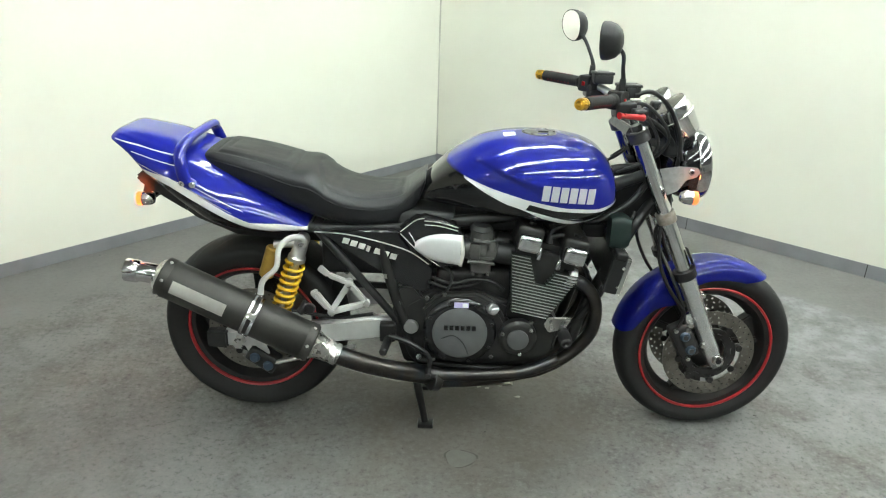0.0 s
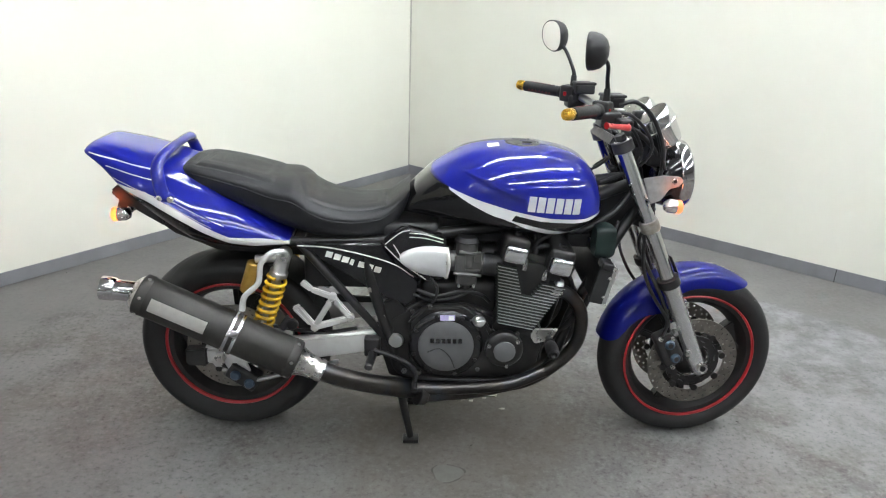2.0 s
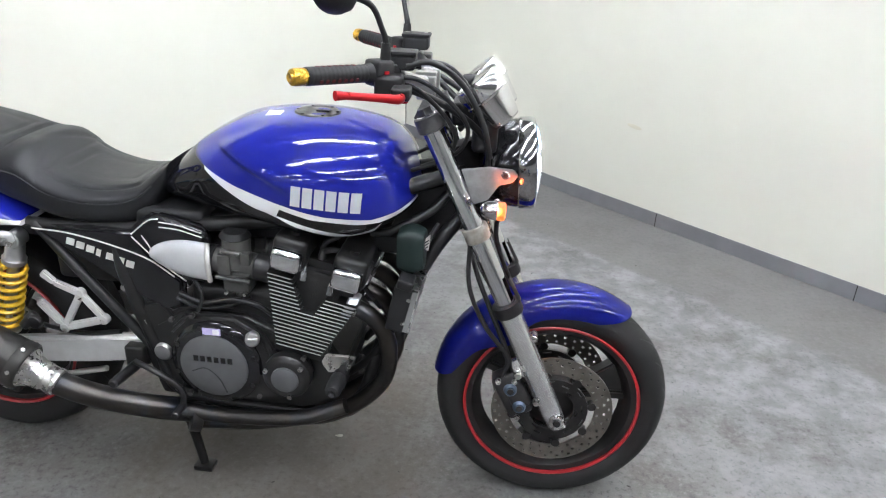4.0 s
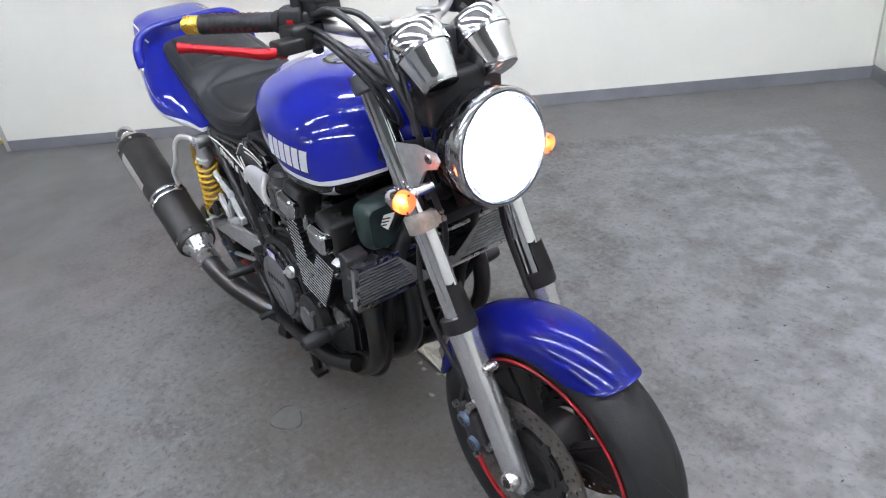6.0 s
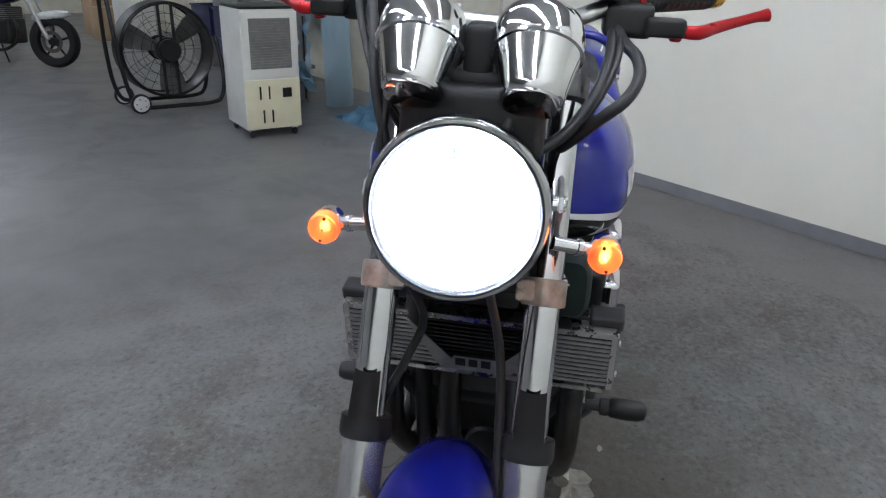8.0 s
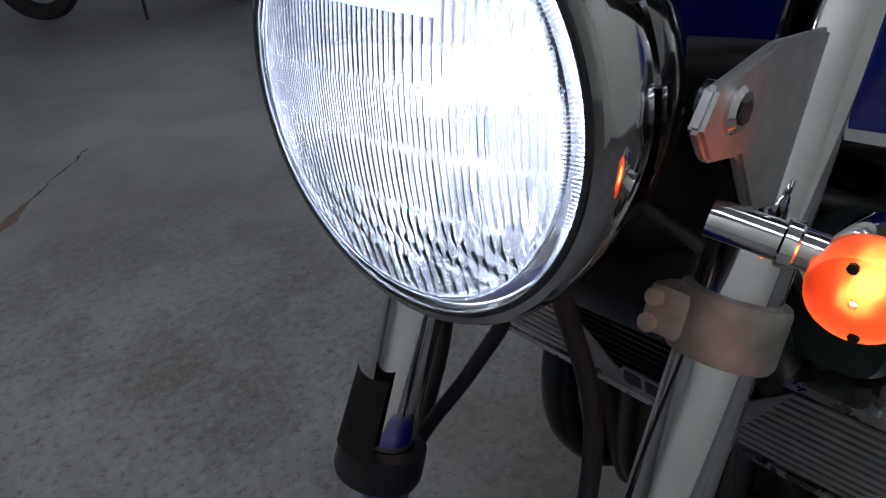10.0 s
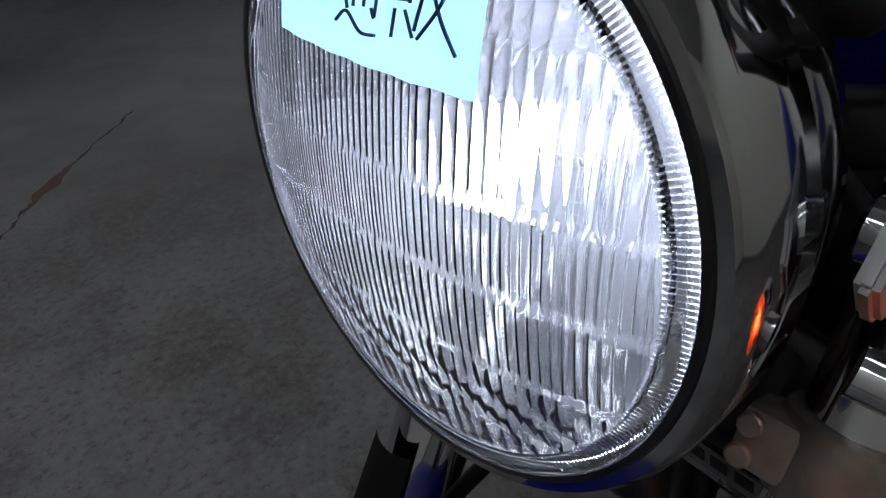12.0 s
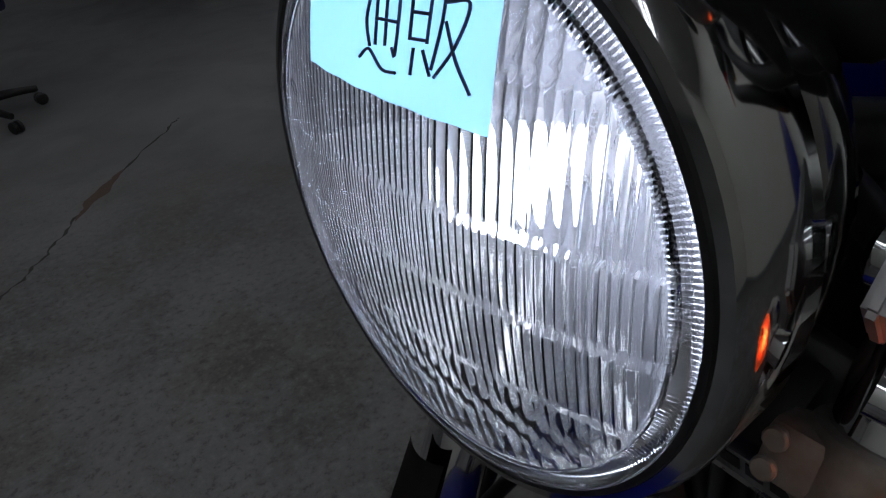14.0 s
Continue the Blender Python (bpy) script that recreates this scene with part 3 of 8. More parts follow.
def build_room():
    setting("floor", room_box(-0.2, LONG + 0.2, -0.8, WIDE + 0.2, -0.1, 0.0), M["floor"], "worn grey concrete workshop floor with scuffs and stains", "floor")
    setting("ceiling", room_box(-0.2, LONG + 0.2, -0.8, WIDE + 0.2, HEIGHT, HEIGHT + 0.1), M["ceiling"], "plain grey board ceiling of the workshop", "ceiling")
    setting("wall_bay", room_prism([(-0.1, -0.12), (4.95, -0.12), (4.95, 0.098), (-0.1, 0.010)], 0.0, HEIGHT), M["wall"], "cream painted panel wall behind the motorcycle", "wall")
    setting("wall_side", room_box(-0.1, 0.0, 0.0, WIDE, 0.0, HEIGHT), M["wall"], "cream painted panel wall with a small dent", "wall")
    setting("wall_recess", room_box(4.95, LONG, -0.20, -0.10, 0.0, HEIGHT), M["wall_old"], "dirty cream recessed wall of the storage corner", "wall")
    setting("wall_far", room_box(LONG, LONG + 0.1, -0.7, WIDE, 0.0, HEIGHT), M["wall_old"], "distant cream end wall of the workshop", "wall")
    # unseen wall, its grey set for what black paint and chrome reflect
    setting("wall_back", room_box(-0.1, LONG, WIDE, WIDE + 0.1, 0.0, HEIGHT), M["wall_dim"], "unseen plain grey wall across the workshop, toned for reflections", "wall")
    bm = room_prism([(0.006, 0.0120), (4.95, 0.0982), (4.95, 0.1040), (0.006, 0.0178)], 0.0, 0.066, 0.002)
    setting("baseboard_bay", bm, M["vinyl"], "grey vinyl skirting along the cream wall", "baseboard")
    bm = room_box(0.0, 0.006, 0.012, WIDE, 0.0, 0.072, 0.002)
    setting("baseboard_side", bm, M["vinyl"], "grey vinyl skirting with butt joints", "baseboard")
    setting("trim_corner", room_box(0.0, 0.008, 0.0118, 0.0198, 0.072, HEIGHT), M["joint"], "thin grey joint strip in the wall corner", "trim")
    setting("trim_end", room_box(4.95, 4.978, -0.10, 0.103, 0.0, HEIGHT, 0.003), M["joint"], "grey metal strip at the end of the wall", "trim")
    for u in (2.05, 3.02):
        b = room_box(0.006, 0.008, u - 0.002, u + 0.002, 0.0, 0.071)
        setting("trim_joint", b, M["black"], "dark butt joint in the grey skirting", "trim")


def build_ceiling_light():
    lamp = thing("ceiling_light", "white enamel twin-tube fluorescent ceiling light, switched on", "ceiling light", group="fluorescent lights on the ceiling")
    part("housing", slab([(-0.05, 0.0), (-0.11, -0.03), (-0.10, -0.045), (-0.03, -0.06), (0.03, -0.06), (0.10, -0.045), (0.11, -0.03), (0.05, 0.0)], -0.63, 0.63), M["fixture"], lamp)
    for x in (-0.06, 0.06):
        part("tube", rod((x, -0.59, -0.068), (x, 0.59, -0.068), 0.014, seg=10), M["tube"], lamp, "lit fluorescent tube")
        for y in (-0.605, 0.605):
            part("socket", box((x, y, -0.062), (0.03, 0.025, 0.045), 0.004), M["fixture"], lamp)
    return lamp


def place_ceiling_lights():
    first = build_ceiling_light()
    rows = [(s, u) for u in (1.75, 2.95, 4.15, 5.6) for s in (0.75, 2.05, 3.35, 4.65) if s + 1.6 < 4.65 or u > 2] + [(s, u) for s in (8.4, 10.8, 13.2, 15.6) for u in (2.6, 4.4, 6.2)]
    spots = [ROOM @ Vector((s, u, HEIGHT - 0.001)) for s, u in rows]
    turn = math.degrees(math.atan2(-0.7524, -0.6588)) + 90
    first.matrix_basis = pose(*spots[0], 0, 0, turn)
    for p in spots[1:]:
        copy_thing(first, pose(*p, 0, 0, turn))


build_room()
place_ceiling_lights()


# ---- the motorcycle: x forward, y to its left, z up, standing on its centre stand ----
AXIS = Vector((-0.4226, 0, 0.9063))
HEAD = Vector((1.33, 0, 0.76))
STEER = Matrix.Translation(HEAD) @ Matrix.Rotation(radians(3.6), 4, AXIS) @ Matrix.Translation(-HEAD)
bike = thing("motorcycle", "blue, black and white naked motorcycle on its centre stand", "motorcycle", (0, -0.008, 0))


def put(name, bm, mat, parent=None, label="", angle=40):
    return part(name, bm, M[mat], parent or bike, label, True, angle)


def steer(name, bm, mat, parent=None, label="", angle=40, recalc=True):
    """A part of the steered front end."""
    bmesh.ops.transform(bm, matrix=STEER, verts=bm.verts)
    return part(name, bm, M[mat], parent or bike, label, True, angle, recalc)


def about_y(x, z, y=0.0):
    """Turns the lathe's z axis onto +y, at (x, y, z)."""
    return Matrix.Translation((x, y, z)) @ Matrix.Rotation(radians(-90), 4, "X")


def drilled_disc(x, z, y, r0, r1, holes, thick=0.0045, spin=0.0):
    """A brake rotor ring whose drilled holes are left out of its faces."""
    bm = bmesh.new()
    rows, cols = 9, holes * 4
    grid = [[bm.verts.new((x + r * math.cos(a), y, z + r * math.sin(a))) for a in (spin + 2 * math.pi * k / cols for k in range(cols))] for r in np.linspace(r0, r1, rows)]
    keep = []
    for i in range(rows - 1):
        for k in range(cols):
            f = bm.faces.new((grid[i][k], grid[i][(k + 1) % cols], grid[i + 1][(k + 1) % cols], grid[i + 1][k]))
            if i in (1, 4, 6) and k % 4 == (i * 3) % 4:
                keep.append(f)
    bmesh.ops.delete(bm, geom=keep, context="FACES_ONLY")
    bmesh.ops.solidify(bm, geom=list(bm.faces), thickness=thick)
    return bm


def build_wheel(name, cx, cz, R, half, spokes, mover, label, disc_sides, disc_r, kr):
    """Cast three-spoke wheel with tyre, red rim tape and brake rotors; kr scales the rim."""
    rim = [(0.212, -half * 0.70), (0.230, -half * 0.74), (0.230, -half * 0.66), (0.208, -half * 0.55), (0.196, 0.0), (0.208, half * 0.55), (0.230, half * 0.66), (0.230, half * 0.74), (0.212, half * 0.70), (0.200, half * 0.5), (0.188, 0), (0.200, -half * 0.5), (0.212, -half * 0.70)]
    bm = lathe([(r * kr, y) for r, y in rim], about_y(cx, cz), 72, cap=False)
    wheel = mover(name, bm, "engine", None, label)
    mover("hub", lathe([(0.050, -0.055), (0.062, -0.045), (0.062, 0.045), (0.050, 0.055)], about_y(cx, cz), 32), "engine", wheel)
    for a in spokes:
        c, s = math.cos(radians(a)), math.sin(radians(a))
        m = Matrix(((c, 0, -s, cx), (0, 1, 0, 0), (s, 0, c, cz), (0, 0, 0, 1))) @ Matrix.Diagonal((kr, 1, kr, 1))
        bm = slab([(0.05, -0.020), (0.05, 0.020), (0.196, 0.045), (0.196, -0.045)], -0.010, 0.010, m, 0.004)
        for lean in (-1, 1):
            add_slab(bm, [(0.05, 0.012 * lean), (0.10, 0.030 * lean), (0.195, 0.062 * lean), (0.195, 0.036 * lean), (0.12, 0.012 * lean), (0.055, 0.002 * lean)][:: lean], -0.020, 0.020, m, 0.005)
        mover("spoke", bm, "engine", wheel)
    h = half
    tyre = [(0.226 * kr, -h * 0.68), (0.2325 * kr, -h * 0.76), (0.240 * kr, -h * 0.84), (R - 0.052, -h * 0.97), (R - 0.036, -h), (R - 0.022, -h * 0.90), (R - 0.010, -h * 0.62), (R - 0.003, -h * 0.32), (R, 0.0), (R - 0.003, h * 0.32), (R - 0.010, h * 0.62), (R - 0.022, h * 0.90), (R - 0.036, h), (R - 0.052, h * 0.97), (0.240 * kr, h * 0.84), (0.2325 * kr, h * 0.76), (0.226 * kr, h * 0.68)]
    mover("tyre", lathe(tyre, about_y(cx, cz), 96, cap=False), "rubber", wheel, "black road tyre with fine tread grooves", 60)
    groove = bmesh.new()
    for k in range(22):
        for sgn in (-1, 1):
            a0 = 2 * math.pi * k / 22 + (0.07 if sgn > 0 else 0.0)
            rows = []
            for j in range(5):
                t = j / 4
                yy = sgn * h * (0.10 + 0.62 * t)
                rr = R + 0.0006 - 0.010 * (abs(yy) / (h * 0.62)) ** 2
                a = a0 + 0.24 * t
                rows.append([groove.verts.new((cx + rr * math.cos(a + d), yy, cz + rr * math.sin(a + d))) for d in (-0.007 * (1 - 0.5 * t), 0.007 * (1 - 0.5 * t))])
            for p, q in zip(rows, rows[1:]):
                groove.faces.new((p[0], p[1], q[1], q[0]))
    mover("tread_groove", groove, "black", wheel, "dark curved tread grooves")
    for s in (-1, 1):
        ring = [(0.2262, s * h * 0.740), (0.2325, s * h * 0.770), (0.2345, s * h * 0.850), (0.2315, s * h * 0.885), (0.2262, s * h * 0.850), (0.2262, s * h * 0.740)]
        mover("rim_tape", lathe([(r * kr, y) for r, y in ring], about_y(cx, cz), 96, cap=False), "red_tape", wheel, "red adhesive rim tape")
    for s in disc_sides:
        y = s * 0.072
        mover("brake_disc", drilled_disc(cx, cz, y, disc_r * 0.70, disc_r, 30, spin=0.03 * s), "disc", wheel, "drilled steel brake disc")
        carrier = drilled_disc(cx, cz, y - s * 0.004, 0.056, disc_r * 0.60, 6, 0.008)
        for k in range(8):
            a = 2 * math.pi * k / 8 + 0.2
            p = Vector((cx + disc_r * 0.66 * math.cos(a), y, cz + disc_r * 0.66 * math.sin(a)))
            add_rod(carrier, p - Vector((0, 0.008, 0)), p + Vector((0, 0.008, 0)), 0.011, seg=12)
        mover("disc_carrier", carrier, "engine", wheel, "black brake disc carrier with rivets")
    return wheel


FW, RW = (1.494, 0.290), (0.027, 0.321)
build_wheel("front_wheel", *FW, 0.290, 0.060, (20, 140, 260), steer, "black three-spoke cast front wheel", (-1, 1), 0.149, 0.940)
build_wheel("rear_wheel", *RW, 0.302, 0.086, (75, 195, 315), put, "black three-spoke cast rear wheel", (-1,), 0.145, 0.915)

# fork
TOP, BOT = Vector((1.160, 0, 1.020)), Vector((1.500, 0, 0.285))
DOWN = (BOT - TOP).normalized()
AHEAD = Vector((-DOWN.z, 0, DOWN.x))


def along(d, side, fwd=0.0, out=0.0):
    """A point d metres down the fork leg of a side."""
    p = TOP + DOWN * d + AHEAD * fwd
    return Vector((p.x, side * (0.105 + out), p.z))


def fork_leg(s):
    n = (BOT - TOP).length
    steer("fork_tube", rod(along(0.004, s), along(0.50, s), 0.0225, seg=28, chamfer=0.002), "chrome", None, "polished chrome fork tube")
    cap = rod(along(-0.010, s), along(0.006, s), 0.017, seg=6)
    steer("fork_cap", cap, "clamp_top", None, "fork top cap bolt")
    m = Matrix.Translation(along(0, s)) @ frame_along(DOWN)
    prof = [(0.024, 0.478), (0.0290, 0.482), (0.0295, 0.50), (0.0275, 0.52), (0.0270, 0.70), (0.0265, n - 0.04), (0.024, n + 0.01), (0.018, n + 0.022), (0.006, n + 0.024)]
    leg = lathe(prof, m, 28)
    add_box(leg, (0, 0, 0), (0.034, 0.036, 0.075), Matrix.Translation(along(n - 0.012, s, 0.004)) @ frame_along(DOWN), 0.008)
    add_box(leg, (0, 0, 0), (0.024, 0.030, 0.05), Matrix.Translation(along(n - 0.17, s, -0.030)) @ frame_along(DOWN), 0.006)
    slider = steer("fork_slider", leg, "slider", None, "silver cast aluminium fork slider")
    p = along(n - 0.008, s, 0.006, 0.026)
    bolt = lathe([(0.009, -0.010), (0.010, 0.006), (0.0165, 0.007), (0.0180, 0.004), (0.0185, -0.016)], Matrix.Translation(p) @ Matrix.Rotation(radians(90 * s), 4, "X").inverted(), 24)
    steer("axle_end", bolt, "steel", slider, "hollow steel wheel axle end")
    steer("axle_bore", rod(p + Vector((0, s * 0.0062, 0)), p + Vector((0, s * 0.0084, 0)), 0.0092, seg=20), "engine", slider, "dark bore of the hollow axle")
    for d, f in ((n - 0.075, -0.022), (n - 0.16, -0.036)):
        q = along(d, s, f, 0.012)
        steer("pinch_bolt", rod(q, q + Vector((0, s * 0.016, 0)), 0.008, seg=6), "steel", slider)
    q = along(0.58, s, 0.030, -0.005)
    steer("fender_bolt", rod(q - Vector((0, s * 0.02, 0)), q + Vector((0, s * 0.012, 0)), 0.0085, seg=12, chamfer=0.002), "steel", slider, "fender mounting bolt")
    # rubber protector: a band round the seal with an upright shield in front of the tube
    band = lathe([(0.0235, 0.468), (0.0335, 0.470), (0.0345, 0.492), (0.0325, 0.498), (0.0250, 0.499)], m, 28, cap=False)
    shield = []
    for i in range(9):
        h = i / 8
        row = []
        for k in range(9):
            a = radians(-31 + 62 * k / 8)
            r = 0.0325 + 0.004 * (1 - h)
            top = 0.405 + 0.006 * math.cos(a * 2)
            row.append(along(0.472 + (top - 0.472) * h, s) + AHEAD * (r * math.cos(a)) + Vector((0, r * math.sin(a), 0)))
        shield.append(row)
    rows = [[band.verts.new(p) for p in row] for row in shield]
    faces = [band.faces.new((a[k], a[k + 1], b[k + 1], b[k])) for a, b in zip(rows, rows[1:]) for k in range(8)]
    bmesh.ops.solidify(band, geom=faces, thickness=0.003)
    steer("fork_protector", band, "plastic", None, "black rubber fork seal protector")
    # clamps
    lower = lathe([(0.0235, 0.268), (0.0275, 0.269), (0.0288, 0.272), (0.0288, 0.300), (0.0275, 0.303), (0.0235, 0.304)], m, 36)
    add_box(lower, (0, 0, 0), (0.026, 0.030, 0.028), Matrix.Translation(along(0.286, s, 0.012, -0.023)) @ frame_along(DOWN), 0.006)
    clamp = steer("lower_clamp", lower, "clamp", None, "stained cast lower fork clamp")
    for d in (0.280, 0.294):
        q = along(d, s, 0.024, -0.030)
        steer("clamp_bolt", rod(q, q + AHEAD * 0.006, 0.0055, seg=12, chamfer=0.001), "clamp", clamp, "socket-head clamp bolt")
    top = lathe([(0.022, 0.006), (0.030, 0.008), (0.031, 0.038), (0.024, 0.042)], m, 28)
    steer("upper_clamp", top, "clamp_top", None, "grey upper fork clamp")


two(fork_leg)
bm = slab([(-0.030, -0.013), (0.012, -0.013), (0.030, 0.0), (0.012, 0.013), (-0.030, 0.013)], -0.098, 0.098, Matrix.Translation(TOP + DOWN * 0.022 + AHEAD * -0.004) @ Matrix.Rotation(radians(25), 4, "Y"), 0.004)
steer("triple_tree", bm, "clamp_top", None, "grey aluminium triple tree bridge")
bm = box((0, 0, 0), (0.05, 0.15, 0.034), 0.008, Matrix.Translation(TOP + DOWN * 0.284 - AHEAD * 0.01) @ Matrix.Rotation(radians(25), 4, "Y"))
steer("steering_stem_bridge", bm, "black", None, "black lower fork bridge")
put("steering_head", rod(HEAD + AXIS * 0.012 - Vector((0.02, 0, 0)), HEAD + AXIS * 0.19 - Vector((0.02, 0, 0)), 0.032, seg=24), "black", None, "black frame steering head")


# front fender
def build_fender():
    cx, cz = FW[0], 0.2945
    rows = []
    for i in range(61):
        t = i / 60
        width = 0.0735 * (0.76 + 0.24 * math.sin(math.pi * min(1, 0.15 + 0.70 * t)) ** 0.6)
        depth = 0.062 + 0.042 * math.exp(-((t - 0.42) / 0.15) ** 2) - 0.010 * t ** 6 - 0.020 * (1 - t) ** 10
        R = 0.304 + 0.004 * math.sin(math.pi * t)
        row = []
        for k in range(29):
            f = k / 14 - 1
            # both ends are cut on a round line
            a = radians(169 - 5 * abs(f) ** 3 - (113.5 - 19 * abs(f) ** 3) * t)
            y = width * math.sin(f * math.pi / 2)
            r = R - depth * (1 - math.cos(f * math.pi / 2)) ** 1.15
            row.append((cx + r * math.cos(a), y + 0.004, cz + r * math.sin(a)))
        rows.append(row)
    bm = bmesh.new()
    vs = [[bm.verts.new(p) for p in row] for row in rows]
    for a, b in zip(vs, vs[1:]):
        for k in range(28):
            bm.faces.new((a[k], a[k + 1], b[k + 1], b[k]))
    bmesh.ops.solidify(bm, geom=list(bm.faces), thickness=0.003)
    return steer("front_fender", bm, "blue", None, "candy blue front fender", 50)


build_fender()


def caliper(s):
    c = Vector((1.392, s * 0.098, 0.352))
    m = Matrix.Translation(c) @ Matrix.Rotation(radians(-28), 4, "Y")
    bm = box((0, 0, 0), (0.062, 0.052, 0.118), 0.014, m, 3)
    add_box(bm, (0.012, s * 0.014, 0.0), (0.046, 0.040, 0.070), m, 0.012, 3)
    body = steer("brake_caliper", bm, "caliper", None, "grimy black four-piston brake caliper")
    for dz in (-0.026, 0.026):
        p = m @ Vector((0.006, s * 0.030, dz))
        steer("caliper_piston", rod(p, p + Vector((0, s * 0.012, 0)), 0.0165, 0.015, seg=20, chamfer=0.003), "bolt_blue", body, "blue-grey caliper piston cap")
        steer("caliper_port", rod(p + Vector((0, s * 0.012, 0)), p + Vector((0, s * 0.014, 0)), 0.008, seg=8), "caliper", body)
    for dx, dz in ((-0.012, -0.055), (-0.012, 0.055), (0.022, 0.040)):
        p = m @ Vector((dx, s * 0.024, dz))
        steer("caliper_bolt", rod(p, p + Vector((0, s * 0.010, 0)), 0.007, seg=6), "steel", body)
    hose = [along(0.30, s, -0.020, 0.0), along(0.40, s, -0.060, 0.012), along(0.50, s, -0.062, 0.016), along(0.60, s, -0.045, 0.012), m @ Vector((0, s * 0.02, 0.06))]
    steer("brake_hose", sweep(hose, 0.0055, 10), "hose", None, "black rubber brake hose")


two(caliper)


# tank
TANK_TOP = [(0.552, 0.812), (0.575, 0.842), (0.60, 0.870), (0.65, 0.914), (0.73, 0.959), (0.80, 0.975), (0.87, 0.980), (0.94, 0.979), (1.01, 0.969), (1.055, 0.957), (1.09, 0.938), (1.115, 0.908), (1.133, 0.865), (1.145, 0.820)]
TANK_LOW = [(0.552, 0.776), (0.65, 0.768), (0.74, 0.762), (0.82, 0.752), (0.90, 0.740), (0.98, 0.735), (1.05, 0.748), (1.09, 0.770), (1.13, 0.795), (1.145, 0.805)]
TANK_WIDE = [(0.552, 0.075), (0.60, 0.105), (0.66, 0.140), (0.73, 0.172), (0.80, 0.193), (0.88, 0.206), (0.96, 0.210), (1.03, 0.204), (1.08, 0.186), (1.115, 0.150), (1.135, 0.100), (1.145, 0.05)]
TANK_BELT = [(0.552, 0.795), (0.65, 0.815), (0.75, 0.832), (0.85, 0.842), (1.0, 0.842), (1.10, 0.825), (1.145, 0.808)]


def build_tank():
    sections = []
    def ease(v):
        v = min(1.0, max(0.0, v))
        return v * v * (3 - 2 * v)

    for i in range(161):
        x = 0.552 + (1.145 - 0.552) * (0.5 - 0.5 * math.cos(math.pi * i / 160))
        zt, zl, w, zb = curve_at(TANK_TOP, x), curve_at(TANK_LOW, x), curve_at(TANK_WIDE, x), curve_at(TANK_BELT, x)
        zb = min(max(zb, zl + 0.002), zt - 0.002)
        sec = []
        for k in range(128):
            a = 2 * math.pi * k / 128
            ca, sa = math.cos(a), math.sin(a)
            e = 0.76 if sa >= 0 else 0.40
            y = w * power(ca, e)
            z = zb + ((zt - zb) * power(sa, 0.80) if sa >= 0 else (zb - zl) * power(sa, 0.75))
            over = z - (0.922 - 0.395 * (x - 0.724))
            ahead = (x - 0.724) * 0.43 - (z - 0.922) * 0.90 + 0.004
            inside = ease(over / 0.016 + 0.5) * ease(ahead / 0.016 + 0.5)
            low = ease(1 + (z - 0.80) / 0.05) if z < 0.80 else 1.0
            sink = (1 - inside) * ease((0.955 - x) / 0.12) * ease((x - 0.56) / 0.10) * low * ease((abs(y) / w - 0.30) / 0.40)
            y -= math.copysign(0.0135 * sink, y)
            sec.append((x, y, z))
        sections.append(sec)
    tank = put("fuel_tank", loft(sections), "tank", None, "candy blue and black fuel tank with a white swoosh", 60)
    cap = lathe([(0.050, -0.010), (0.052, 0.0045), (0.049, 0.0075), (0.043, 0.0075), (0.041, 0.006), (0.030, 0.006), (0.012, 0.0065)], Matrix.Translation((0.905, 0, 0.974)) @ Matrix.Rotation(radians(1), 4, "Y"), 40)
    lid = put("fuel_cap", cap, "clamp_top", tank, "dull grey metal fuel filler cap")
    put("lock_cover", box((0.918, 0, 0.9818), (0.030, 0.012, 0.004), 0.0015), "engine", lid)
    for k in range(6):
        a = 2 * math.pi * k / 6
        p = Vector((0.905 + 0.046 * math.cos(a), 0.046 * math.sin(a), 0.9808))
        put("cap_screw", rod(p, p + Vector((0, 0, 0.0025)), 0.0035, seg=8), "engine", lid)
    put("caution_label", box((0, 0, 0), (0.034, 0.030, 0.002), 0.0, Matrix.Translation((0.815, -0.030, 0.9765)) @ Matrix.Rotation(radians(-5), 4, "Y") @ Matrix.Rotation(radians(7), 4, "X")), "white", tank, "small white caution label")
    return tank


def tank_side_y(x, z):
    """Half width of the tank at a point of its side."""
    zt, zl, w, zb = curve_at(TANK_TOP, x), curve_at(TANK_LOW, x), curve_at(TANK_WIDE, x), curve_at(TANK_BELT, x)
    if z >= zb:
        s = min(1, (z - zb) / (zt - zb)) ** (1 / 0.80)
        return w * max(0, 1 - s * s) ** (0.5 * 0.76)
    s = min(1, (zb - z) / (zb - zl)) ** (1 / 0.75)
    return w * max(0, 1 - s * s) ** (0.5 * 0.40)


TANK = build_tank()


def tank_letters(s):
    """The maker's word as plain white blocks, one for each letter, laid on the tank's side."""
    for k in range(6):
        t0, t1 = k / 6 + 0.012, (k + 1) / 6 - 0.016
        bm = bmesh.new()
        rows = []
        for i in range(5):
            row = []
            for j in range(4):
                t, h = t0 + (t1 - t0) * j / 3, i / 4
                x = 0.900 + 0.152 * t + 0.004 * h
                z = 0.831 - 0.008 * t + h * 0.044
                row.append((x, s * (tank_side_y(x, z) + 0.0022), z))
            rows.append([bm.verts.new(p) for p in row])
        fs = [bm.faces.new((a[j], a[j + 1], b[j + 1], b[j])) for a, b in zip(rows, rows[1:]) for j in range(3)]
        bmesh.ops.solidify(bm, geom=fs, thickness=0.0008)
        put("letter_block", bm, "white", TANK, "plain white lettering block")


two(tank_letters)

